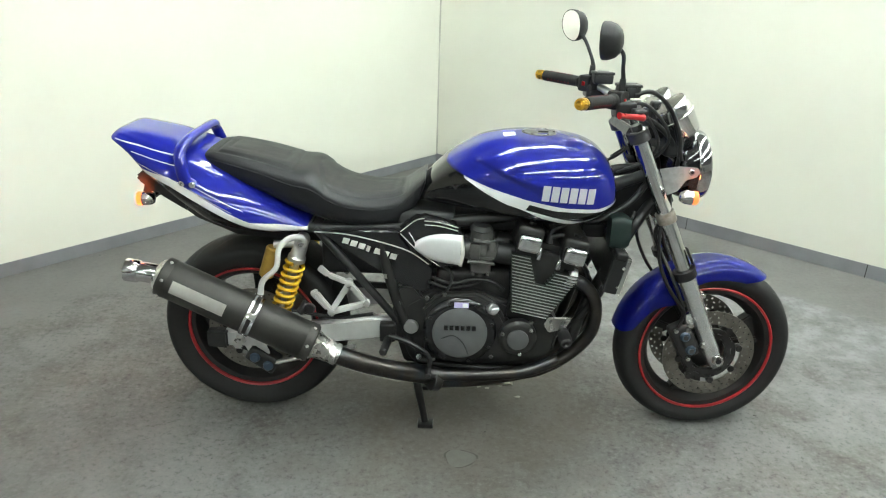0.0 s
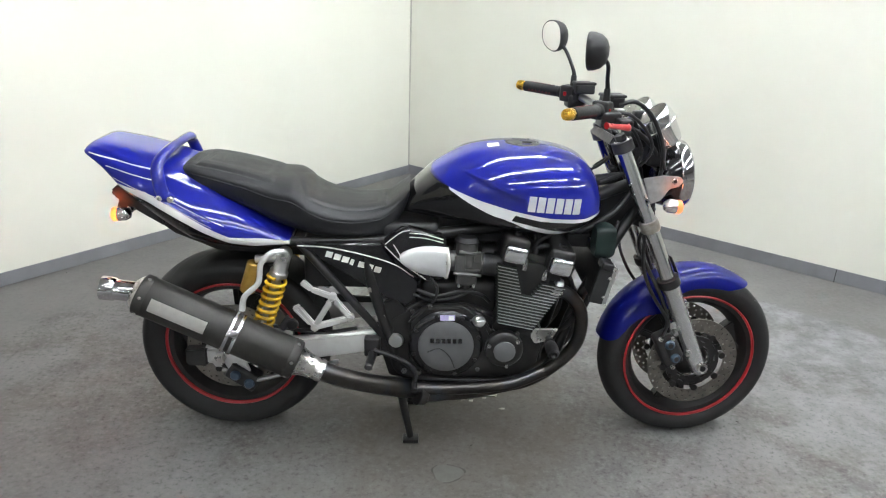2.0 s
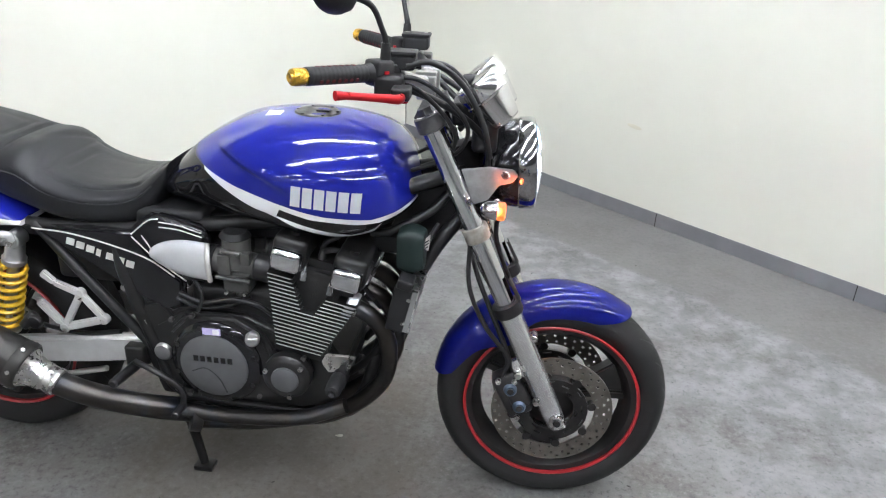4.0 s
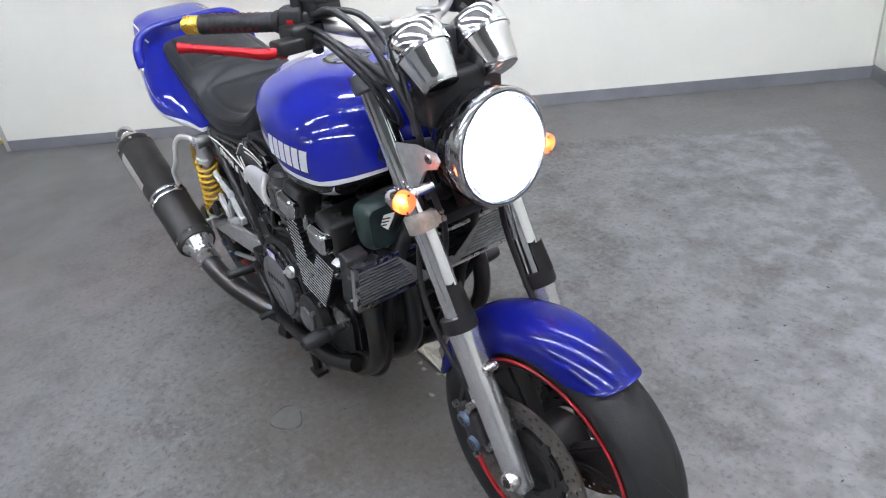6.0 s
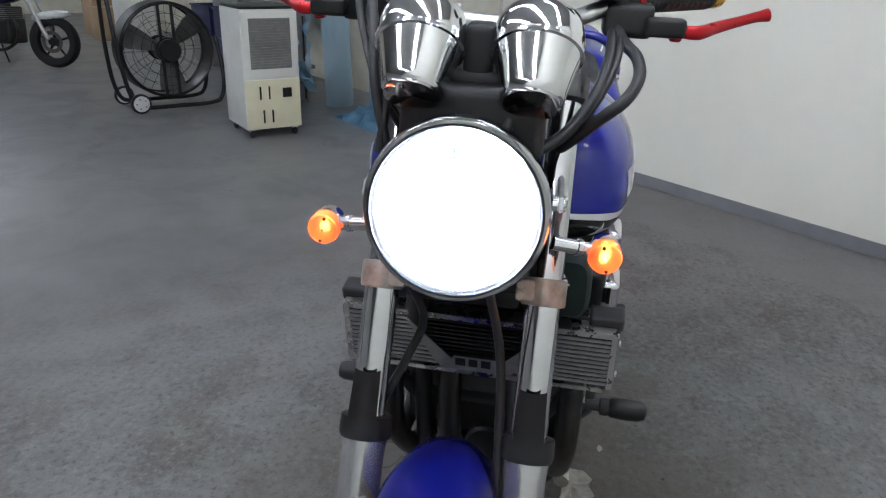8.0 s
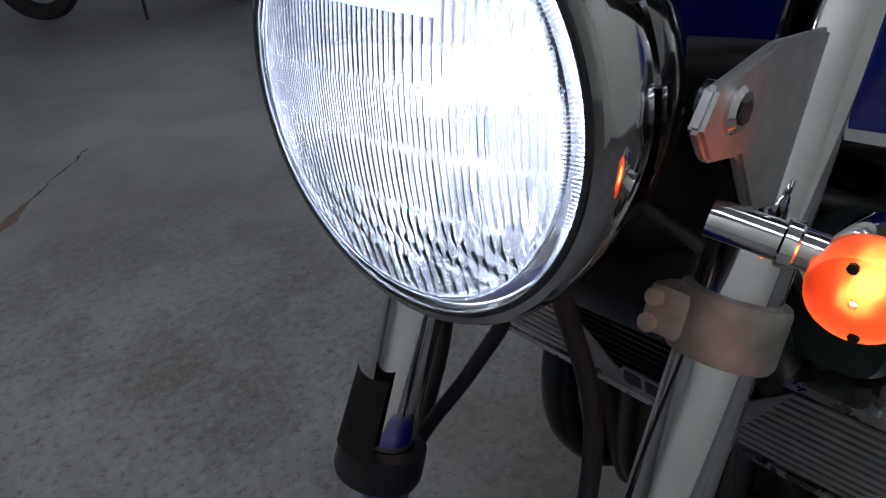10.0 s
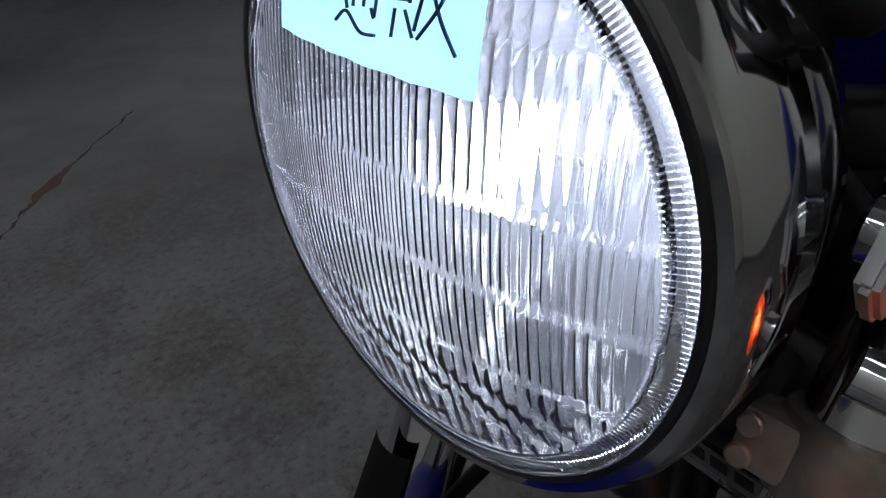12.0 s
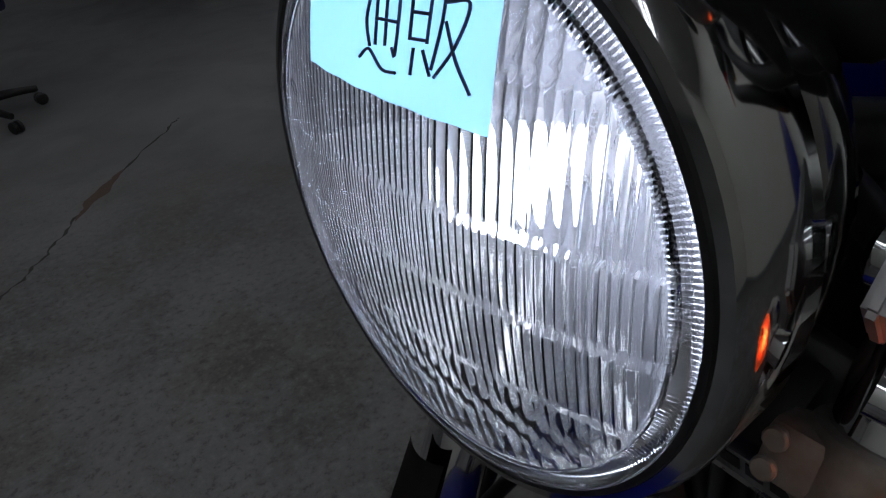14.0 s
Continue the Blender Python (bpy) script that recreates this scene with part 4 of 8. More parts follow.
# seat
SEAT_TOP = [(-0.085, 0.900), (-0.060, 0.915), (0.0, 0.914), (0.10, 0.896), (0.18, 0.876), (0.235, 0.872), (0.262, 0.856), (0.30, 0.824), (0.36, 0.802), (0.43, 0.795), (0.50, 0.806), (0.545, 0.836), (0.572, 0.856)]
SEAT_LOW = [(-0.085, 0.880), (-0.060, 0.850), (0.02, 0.815), (0.10, 0.785), (0.20, 0.735), (0.29, 0.708), (0.39, 0.697), (0.49, 0.700), (0.53, 0.735), (0.56, 0.785), (0.572, 0.825)]
SEAT_WIDE = [(-0.085, 0.085), (-0.05, 0.118), (0.02, 0.133), (0.12, 0.142), (0.22, 0.150), (0.30, 0.152), (0.38, 0.148), (0.46, 0.132), (0.53, 0.110), (0.572, 0.085)]


def build_seat():
    sections = []
    for i in range(121):
        x = -0.085 + 0.657 * i / 120
        zt, zl, w = curve_at(SEAT_TOP, x), curve_at(SEAT_LOW, x), curve_at(SEAT_WIDE, x)
        sec = []
        for k in range(96):
            a = 2 * math.pi * k / 96
            ca, sa = math.cos(a), math.sin(a)
            zm = zl + 0.68 * (zt - zl)
            y = w * power(ca, 0.62)
            z = zm + ((zt - zm) * power(sa, 0.72) if sa >= 0 else (zm - zl) * power(sa, 0.45))
            if sa < 0:
                y *= 1 + 0.06 * sa
            # stitched pads on top, outlined by grooves
            if sa > 0:
                for xa, xb in ((-0.035, 0.185), (0.285, 0.505)):
                    dx = min(x - xa, xb - x)
                    for lim in (0.76, 0.40):
                        dy = (lim - abs(y) / w) * w
                        d = min(dx - (0.0 if lim > 0.5 else 0.028), dy)
                        z -= 0.0045 * math.exp(-(d / 0.0045) ** 2) if lim > 0.5 else 0.003 * math.exp(-(d / 0.004) ** 2)
                        z += 0.004 * (1 / (1 + math.exp(-d / 0.004))) if lim > 0.5 else 0.0
                z -= 0.004 * math.exp(-((x - 0.235 - 0.05 * (abs(y) / w)) / 0.006) ** 2)
            sec.append((x, y, z))
        sections.append(sec)
    seat = put("seat", loft(sections), "seat", None, "stepped black vinyl seat with stitched pads", 60)
    for s in (-1, 1):
        pts = []
        for i in range(25):
            x = -0.06 + 0.60 * i / 24
            zt, zl, w = curve_at(SEAT_TOP, x), curve_at(SEAT_LOW, x), curve_at(SEAT_WIDE, x)
            zm = zl + 0.68 * (zt - zl)
            pts.append((x, s * (w + 0.0006), zm))
        put("piping", sweep(pts, 0.0022, 8, 3), "seat", seat, "black welt seam")


build_seat()

# tail
TAIL_TOP = [(-0.340, 0.951), (-0.333, 0.962), (-0.318, 0.969), (-0.29, 0.968), (-0.20, 0.952), (-0.10, 0.920), (0.0, 0.872), (0.10, 0.800), (0.18, 0.745), (0.23, 0.715)]
TAIL_LOW = [(-0.3394, 0.9427), (-0.3269, 0.9265), (-0.3021, 0.9055), (-0.2794, 0.8834), (-0.2587, 0.8573), (-0.2357, 0.8307), (-0.1929, 0.7994), (-0.1103, 0.7378), (-0.0382, 0.6975), (0.0613, 0.681), (0.1504, 0.6725), (0.23, 0.69)]
TAIL_WIDE = [(-0.34, 0.098), (-0.328, 0.116), (-0.25, 0.148), (-0.2, 0.168), (-0.1, 0.195), (0.0, 0.213), (0.06, 0.21), (0.11, 0.189), (0.16, 0.167), (0.23, 0.155)]
TAIL_CROWN = [(-0.34, 0.84), (-0.25, 0.74), (-0.10, 0.66), (0.0, 0.66), (0.10, 0.80), (0.23, 1.0)]


def build_tail():
    sections = []
    for i in range(61):
        x = -0.340 + 0.570 * i / 60
        zt, zl, w = curve_at(TAIL_TOP, x), curve_at(TAIL_LOW, x), curve_at(TAIL_WIDE, x)
        sec = []
        for k in range(64):
            a = 2 * math.pi * k / 64
            ca, sa = math.cos(a), math.sin(a)
            zm = zl + 0.45 * (zt - zl)
            y = w * power(ca, 0.42)
            z = zm + ((zt - zm) * power(sa, 0.6) if sa >= 0 else (zm - zl) * power(sa, 0.8))
            if sa < 0:
                y *= 1 - 0.12 * abs(sa) ** 1.6
            else:
                y *= 1 - (1 - curve_at(TAIL_CROWN, x)) * sa
            for lv in (0.90, 0.76):
                y -= math.copysign(0.0028 * math.exp(-((z - (zl + lv * (zt - zl))) / 0.003) ** 2) * (x < -0.02), y)
            sec.append((x, y, z))
        sections.append(sec)
    tail = put("tail_cowl", loft(sections), "tail", None, "blue tail cowl with a white swoosh over black", 60)
    tray = loft([[(x, y * w, z) for y, z in ((-1, zl + 0.004), (-0.8, zl - 0.028), (0.8, zl - 0.028), (1, zl + 0.004))] for x, w, zl in ((-0.262, 0.080, 0.832), (-0.22, 0.085, 0.800), (-0.12, 0.09, 0.725), (0.0, 0.09, 0.675), (0.12, 0.09, 0.668), (0.30, 0.09, 0.66))])
    put("undertail", tray, "plastic", None, "black plastic undertail tray")
    lamp = slab([(-0.276, 0.888), (-0.264, 0.868), (-0.235, 0.864), (-0.235, 0.891)], -0.050, 0.050, None, 0.005)
    put("tail_lamp", lamp, "red_tape", tail, "red tail lamp lens")
    lip = slab([(-0.286, 0.828), (-0.259, 0.850), (-0.225, 0.820), (-0.140, 0.748), (-0.140, 0.722), (-0.205, 0.762), (-0.279, 0.812)], -0.094, 0.094, None, 0.006)
    put("tail_lip", lip, "plastic", None, "black plastic lip under the tail")
    mud = slab([(-0.275, 0.815), (-0.230, 0.790), (-0.262, 0.738), (-0.292, 0.732), (-0.300, 0.742)], -0.045, 0.045, None, 0.004)
    put("plate_bracket", mud, "plastic", None, "black plastic number plate bracket")


build_tail()


def grab_rail_side(s):
    for x, z in ((-0.110, 0.842), (-0.082, 0.838)):
        put("rail_bolt", rod((x, s * 0.175, z), (x, s * 0.198, z), 0.0085, seg=16, chamfer=0.002), "steel", None, "grab handle bolt")


hoop = [(-0.077, -0.178, 0.833), (-0.102, -0.184, 0.848), (-0.112, -0.18, 0.891), (-0.118, -0.16, 0.926), (-0.108, -0.12, 0.948), (-0.105, -0.065, 0.955), (-0.103, 0.0, 0.956)]
hoop += [(x, -y, z) for x, y, z in hoop[-2::-1]]
put("grab_rail", sweep(hoop, [0.015, 0.018, 0.018, 0.017, 0.0155, 0.0145, 0.0145, 0.0145, 0.0155, 0.017, 0.018, 0.018, 0.015], 16, 8, 0.8), "blue", None, "blue painted grab hoop over the tail")
two(grab_rail_side)


def signal(name, mover, base, tip, aim, s):
    """A bullet turn signal: chrome stalk and cup, amber lens, lit bulb."""
    base, tip, aim = Vector(base), Vector(tip), Vector(aim).normalized()
    stalk = rod(base, tip, 0.0085, seg=16)
    add_rod(stalk, base + (tip - base) * 0.45, base + (tip - base) * 0.56, 0.0105, seg=16, chamfer=0.001)
    top = mover(name, stalk, "chrome", None, "chrome turn signal with lit amber lens")
    m = Matrix.Translation(tip) @ frame_along(aim) @ Matrix.Scale(0.9, 4)
    cup = lathe([(0.004, -0.034), (0.014, -0.030), (0.0205, -0.018), (0.0225, 0.0), (0.0225, 0.006), (0.020, 0.006), (0.018, -0.010), (0.010, -0.018)], m, 28)
    mover("signal_cup", cup, "chrome", top, "chrome signal housing")
    lens = lathe([(0.0215, 0.0055), (0.0220, 0.018), (0.0205, 0.023), (0.014, 0.0255), (0.002, 0.026), (0.002, 0.0235), (0.013, 0.0230), (0.0185, 0.020), (0.0198, 0.016), (0.0195, 0.0055)], m, 28, cap=False)
    mover("signal_lens", lens, "amber", top, "amber ribbed signal lens").visible_shadow = False
    mover("signal_bulb", lathe([(0.003, -0.006), (0.007, 0.000), (0.0075, 0.008), (0.004, 0.013)], m, 14), "filament", top, "lit orange bulb")
    for k in (0.5, 1.5):
        a = math.pi * k
        p = m @ Vector((0.0165 * math.cos(a + s * 0.2), 0.0165 * math.sin(a + s * 0.2), 0.0235))
        mover("lens_screw", rod(p, p + aim * 0.002, 0.0022, seg=8), "engine", top)


two(lambda s: signal("front_turn_signal", steer, (1.328, s * 0.108, 0.848), (1.316, s * 0.169, 0.838), (1, 0, -0.05), s))
two(lambda s: signal("rear_turn_signal", put, (-0.215, s * 0.070, 0.780), (-0.248, s * 0.130, 0.772), (-1, 0, 0), s))


# ---- headlamp ----
HC = Vector((1.3942, 0.0058, 0.8961))
# local x = bike's left, y = up, z = forward; the lamp is tipped up a little and turned with the bars
HM = STEER.inverted() @ Matrix.Translation(HC) @ Matrix.Rotation(radians(3.6), 4, "Z") @ Matrix.Rotation(radians(-3.6), 4, "Y") @ Matrix(((0, 0, 1, 0), (1, 0, 0, 0), (0, 1, 0, 0), (0, 0, 0, 1))) @ Matrix.Scale(0.961, 4)
HC = HM.translation.copy()


def build_headlamp():
    shell = lathe([(0.020, -0.125), (0.055, -0.118), (0.085, -0.095), (0.099, -0.065), (0.104, -0.040), (0.104, -0.034), (0.100, -0.034), (0.096, -0.060), (0.082, -0.090), (0.053, -0.112), (0.020, -0.119)], HM, 64)
    lamp = steer("headlamp", shell, "gloss_black", None, "round headlamp with black shell and chrome rim, switched on")
    rim = lathe([(0.104, -0.034), (0.107, -0.030), (0.1075, -0.006), (0.1068, 0.000), (0.1045, 0.0042), (0.1008, 0.0046), (0.0988, 0.002), (0.0988, -0.010), (0.0992, -0.034), (0.104, -0.034)], HM, 96, cap=False)
    steer("headlamp_rim", rim, "rim_chrome", lamp, "polished chrome headlamp rim")
    seal = lathe([(0.1010, 0.0036), (0.1002, 0.0058), (0.0980, 0.0060), (0.0976, 0.0048), (0.0982, 0.000)], HM, 96, cap=False)
    steer("headlamp_seal", seal, "hose", lamp, "black rubber headlamp seal")
    # parabolic reflector and bulb
    prof = [(0.0988, -0.0012), (0.0945, -0.003)] + [(r, -0.072 + r * r * 7.6) for r in np.linspace(0.093, 0.016, 18)]
    prof = [(r, z) for r, z in prof]
    steer("reflector", lathe(prof, HM, 72, cap=False), "reflector", lamp, "silvered parabolic reflector")
    bulb = lathe([(0.006, -0.060), (0.0140, -0.053), (0.0165, -0.036), (0.0120, -0.018), (0.002, -0.011)], HM, 24)
    steer("bulb", bulb, "bulb", lamp, "glowing white headlamp bulb")
    cap = lathe([(0.018, -0.072), (0.016, -0.062), (0.009, -0.058)], HM, 20)
    steer("bulb_socket", cap, "steel", lamp)
    # moulded glass: smooth outside, vertical flutes in stepped bands inside, toothed rim
    R, RI = 0.0975, 0.0905
    bm = bmesh.new()

    def outer(r):
        return 0.0055 + 0.0165 * (1 - (r / R) ** 2)

    BANDS = ((0.057, 0.0054, 1.0), (0.016, 0.0046, 1.15), (-0.012, 0.0030, 0.9), (-0.040, 0.0034, 0.9), (-0.066, 0.0046, 1.2), (-1, 0.0064, 1.3))

    def inner(x, y):
        r = min(RI, math.hypot(x, y))
        base = outer(r) - 0.0050
        fade = min(1.0, (RI - r) / 0.003)
        k = next(i for i, b in enumerate(BANDS) if y > b[0])
        wide = BANDS[k][1] * (0.66 if k in (1, 2) and x < 0.014 else 1.0)
        ph = (x / wide + 0.31 * k) % 1.0
        flute = 0.00042 * BANDS[k][2] * (1 - (2 * ph - 1) ** 2)
        top = BANDS[k - 1][0] if k else 0.095
        slope = 0.0010 * min(1.0, (top - y) / 0.03)
        if k >= 4:
            slope += 0.00045 * math.sin(x * 300 + 5 * math.sin(y * 110))
        return base - fade * (flute + slope)

    FORE = (HM.to_3x3() @ Vector((0, 0, 1))).normalized()

    def facing(f, way):
        f.normal_update()
        if f.normal.dot(way) < 0:
            f.normal_flip()

    def sheet(nx, ny, height, way):
        cells = {}
        for i in range(nx + 1):
            for j in range(ny + 1):
                x, y = RI * (2 * i / nx - 1), RI * (2 * j / ny - 1)
                r = math.hypot(x, y)
                if r > RI * 1.03:
                    continue
                if r > RI:
                    x, y = x * RI / r, y * RI / r
                cells[i, j] = bm.verts.new(HM @ Vector((x, y, height(x, y))))
        for i in range(nx):
            for j in range(ny):
                c = [cells.get(k) for k in ((i, j), (i + 1, j), (i + 1, j + 1), (i, j + 1))]
                c = [v for v in c if v is not None]
                if len(c) >= 3:
                    facing(bm.faces.new(c), way)

    sheet(470, 90, inner, -FORE)
    sheet(80, 80, lambda x, y: outer(min(RI, math.hypot(x, y))), FORE)
    na = 1400
    rings = []
    for r, tooth, back in ((RI * 0.992, 0.0, False), (0.0912, 1.0, False), (0.0945, 1.0, False), (0.0966, 0.6, False), (R, 0.0, False), (R, 0.0, True), (RI * 0.985, 0.0, True)):
        ring = []
        for k in range(na):
            a = 2 * math.pi * k / na
            h = outer(r) + 0.00055 * tooth * math.sin(2 * math.pi * k / 4) - (0.0052 if back else 0.0)
            ring.append(bm.verts.new(HM @ Vector((r * math.cos(a), r * math.sin(a), h))))
        rings.append(ring)
    for n, (a, b) in enumerate(zip(rings, rings[1:])):
        for k in range(na):
            f = bm.faces.new((a[k], a[(k + 1) % na], b[(k + 1) % na], b[k]))
            facing(f, FORE if n < 4 else -FORE if n == 5 else f.calc_center_median() - HC)
    loose = [v for v in bm.verts if not v.link_faces]
    bmesh.ops.delete(bm, geom=loose, context="VERTS")
    lens = steer("headlamp_lens", bm, "glass", lamp, "moulded clear headlamp glass with vertical flutes", 30, False)
    # paper label stuck on the glass, hand-written in marker
    def on_glass(y, z, lift):
        x = y
        v = z - 0.896
        return HM @ Vector((x, v, outer(min(R, math.hypot(x, v))) + lift))

    film = bmesh.new()
    grid = []
    for i in range(17):
        row = []
        for j in range(25):
            y = -0.0505 + 0.090 * j / 24
            low = 0.9386 + 0.0031 * (y - 0.0395) / -0.090 + 0.0002 * math.sin(j * 1.3)
            high = min(0.9845, 0.896 + math.sqrt(0.0935 ** 2 - y * y))
            row.append(film.verts.new(on_glass(y, low + (high - low) * i / 16, 0.0006)))
        grid.append(row)
    for a, b in zip(grid, grid[1:]):
        for k in range(24):
            film.faces.new((a[k], a[k + 1], b[k + 1], b[k]))
    label = steer("lens_label", film, "film", lamp, "blue paper label with hand-written kanji")
    strokes = [
        [(-0.0225, 0.9790), (-0.0205, 0.9770)],
        [(-0.0235, 0.9690), (-0.0190, 0.9692), (-0.0210, 0.9600), (-0.0185, 0.9520)],
        [(-0.0250, 0.9478), (-0.0190, 0.9512), (-0.0110, 0.9462), (-0.0030, 0.9462)],
        [(-0.0140, 0.9800), (-0.0050, 0.9805), (-0.0095, 0.9760)],
        [(-0.0150, 0.9740), (-0.0152, 0.9530)],
        [(-0.0150, 0.9740), (-0.0035, 0.9745), (-0.0035, 0.9525), (-0.0055, 0.9535)],
        [(-0.0150, 0.9675), (-0.0038, 0.9680)],
        [(-0.0150, 0.9610), (-0.0038, 0.9612)],
        [(-0.0095, 0.9745), (-0.0095, 0.9535)],
        [(0.0040, 0.9790), (0.0038, 0.9570)],
        [(0.0040, 0.9790), (0.0125, 0.9795), (0.0123, 0.9570)],
        [(0.0042, 0.9720), (0.0122, 0.9722)],
        [(0.0042, 0.9650), (0.0122, 0.9652)],
        [(0.0040, 0.9575), (0.0123, 0.9578)],
        [(0.0060, 0.9550), (0.0050, 0.9470)],
        [(0.0105, 0.9550), (0.0145, 0.9480)],
        [(0.0160, 0.9785), (0.0300, 0.9800)],
        [(0.0190, 0.9782), (0.0185, 0.9640), (0.0150, 0.9500)],
        [(0.0195, 0.9690), (0.0290, 0.9695), (0.0250, 0.9580), (0.0165, 0.9480)],
        [(0.0200, 0.9640), (0.0255, 0.9540), (0.0325, 0.9455)],
    ]
    for st in strokes:
        pts = [on_glass(0.0329 - (0.0325 - y) * 0.82, 0.9828 - (0.985 - z) * 0.88, 0.0013) for y, z in st]
        bm = sweep(pts, 0.00048, 8, 6) if len(pts) > 2 else sweep([pts[0], (pts[0] + pts[1]) / 2, pts[1]], 0.00048, 8, 3)
        steer("marker_stroke", bm, "ink", label, "dark marker pen stroke")
    return lamp


build_headlamp()


def headlamp_bracket(s):
    o = [(1.240, 0.905), (1.300, 0.914), (1.350, 0.911), (1.361, 0.898), (1.350, 0.882), (1.322, 0.874), (1.300, 0.840), (1.270, 0.828)]
    steer("headlamp_bracket", slab(o, s * 0.108, s * 0.114, None, 0.0018), "guard", None, "satin aluminium headlamp bracket")
    steer("headlamp_bolt", rod((1.334, s * 0.100, 0.898), (1.334, s * 0.1175, 0.898), 0.0095, seg=20, chamfer=0.002), "chrome", None, "chrome headlamp mounting bolt")
    hex_bm = rod((1.334, s * 0.1176, 0.898), (1.334, s * 0.1186, 0.898), 0.0050, seg=6)
    steer("bolt_socket", hex_bm, "engine")


two(headlamp_bracket)


# ---- meters, handlebar and controls ----
def meter(s):
    m = Matrix.Translation((1.326, s * 0.067, 1.006)) @ frame_along((-0.66, 0, 0.75)) @ Matrix.Diagonal((1, 1, 0.885, 1))
    cup = lathe([(0.030, -0.002), (0.0345, 0.004), (0.0365, 0.012), (0.0430, 0.042), (0.0490, 0.066), (0.0500, 0.070), (0.0515, 0.076), (0.0520, 0.090), (0.0510, 0.104), (0.0485, 0.116), (0.0465, 0.118), (0.0450, 0.112), (0.002, 0.110)], m, 64)
    pod = steer("instrument_pod", cup, "pod_chrome", None, "chrome instrument pod")
    ring = lathe([(0.0490, 0.0670), (0.0525, 0.0685), (0.0530, 0.0730), (0.0510, 0.0755)], m, 64, cap=False)
    steer("pod_band", ring, "pod_chrome", pod, "raised chrome band")
    base = lathe([(0.002, -0.0045), (0.026, -0.0040), (0.0315, -0.0025), (0.0325, 0.001), (0.0325, 0.004)], m, 40)
    steer("pod_base", base, "rim_chrome", pod, "plated flat instrument pod base")
    steer("dial", lathe([(0.0445, 0.1125), (0.002, 0.1130)], m, 40, cap=False), "black", pod, "black dial face")
    steer("dial_glass", lathe([(0.0460, 0.1150), (0.0440, 0.1185), (0.002, 0.1190), (0.002, 0.1180), (0.0440, 0.1172)], m, 40, cap=False), "clear_lens", pod, "clear dial glass")


two(meter)
bm = box((1.252, 0, 1.052), (0.050, 0.036, 0.062), 0.010, None, 3)
add_box(bm, (1.246, 0, 1.005), (0.07, 0.10, 0.05), None, 0.012, 3)
steer("instrument_mount", bm, "plastic", None, "black plastic warning-lamp block between the pods")
steer("lamp_stay", box((1.285, 0, 0.975), (0.055, 0.17, 0.085), 0.014, None, 3), "plastic", None, "black plastic cover behind the headlamp")

bar_pts = [(0.960, -0.300, 1.114), (1.060, -0.195, 1.108), (1.105, -0.150, 1.100), (1.145, -0.090, 1.080), (1.152, -0.030, 1.075), (1.152, 0.030, 1.075), (1.145, 0.090, 1.080), (1.105, 0.150, 1.100), (1.060, 0.195, 1.108), (0.960, 0.300, 1.114)]
steer("handlebar", sweep(bar_pts, 0.0112, 16, 8), "alloy", None, "silver tubular handlebar")
for s in (-1, 1):
    steer("bar_clamp", box((1.155, s * 0.055, 1.062), (0.042, 0.026, 0.052), 0.007, None, 3), "alloy", None, "aluminium handlebar clamp")
    steer("clamp_cap", box((1.155, s * 0.055, 1.091), (0.044, 0.027, 0.008), 0.003), "alloy", None)


def grip_axis(s):
    return Vector((0.947, s * 0.310, 1.1145)), Vector((1.060, s * 0.193, 1.1080))


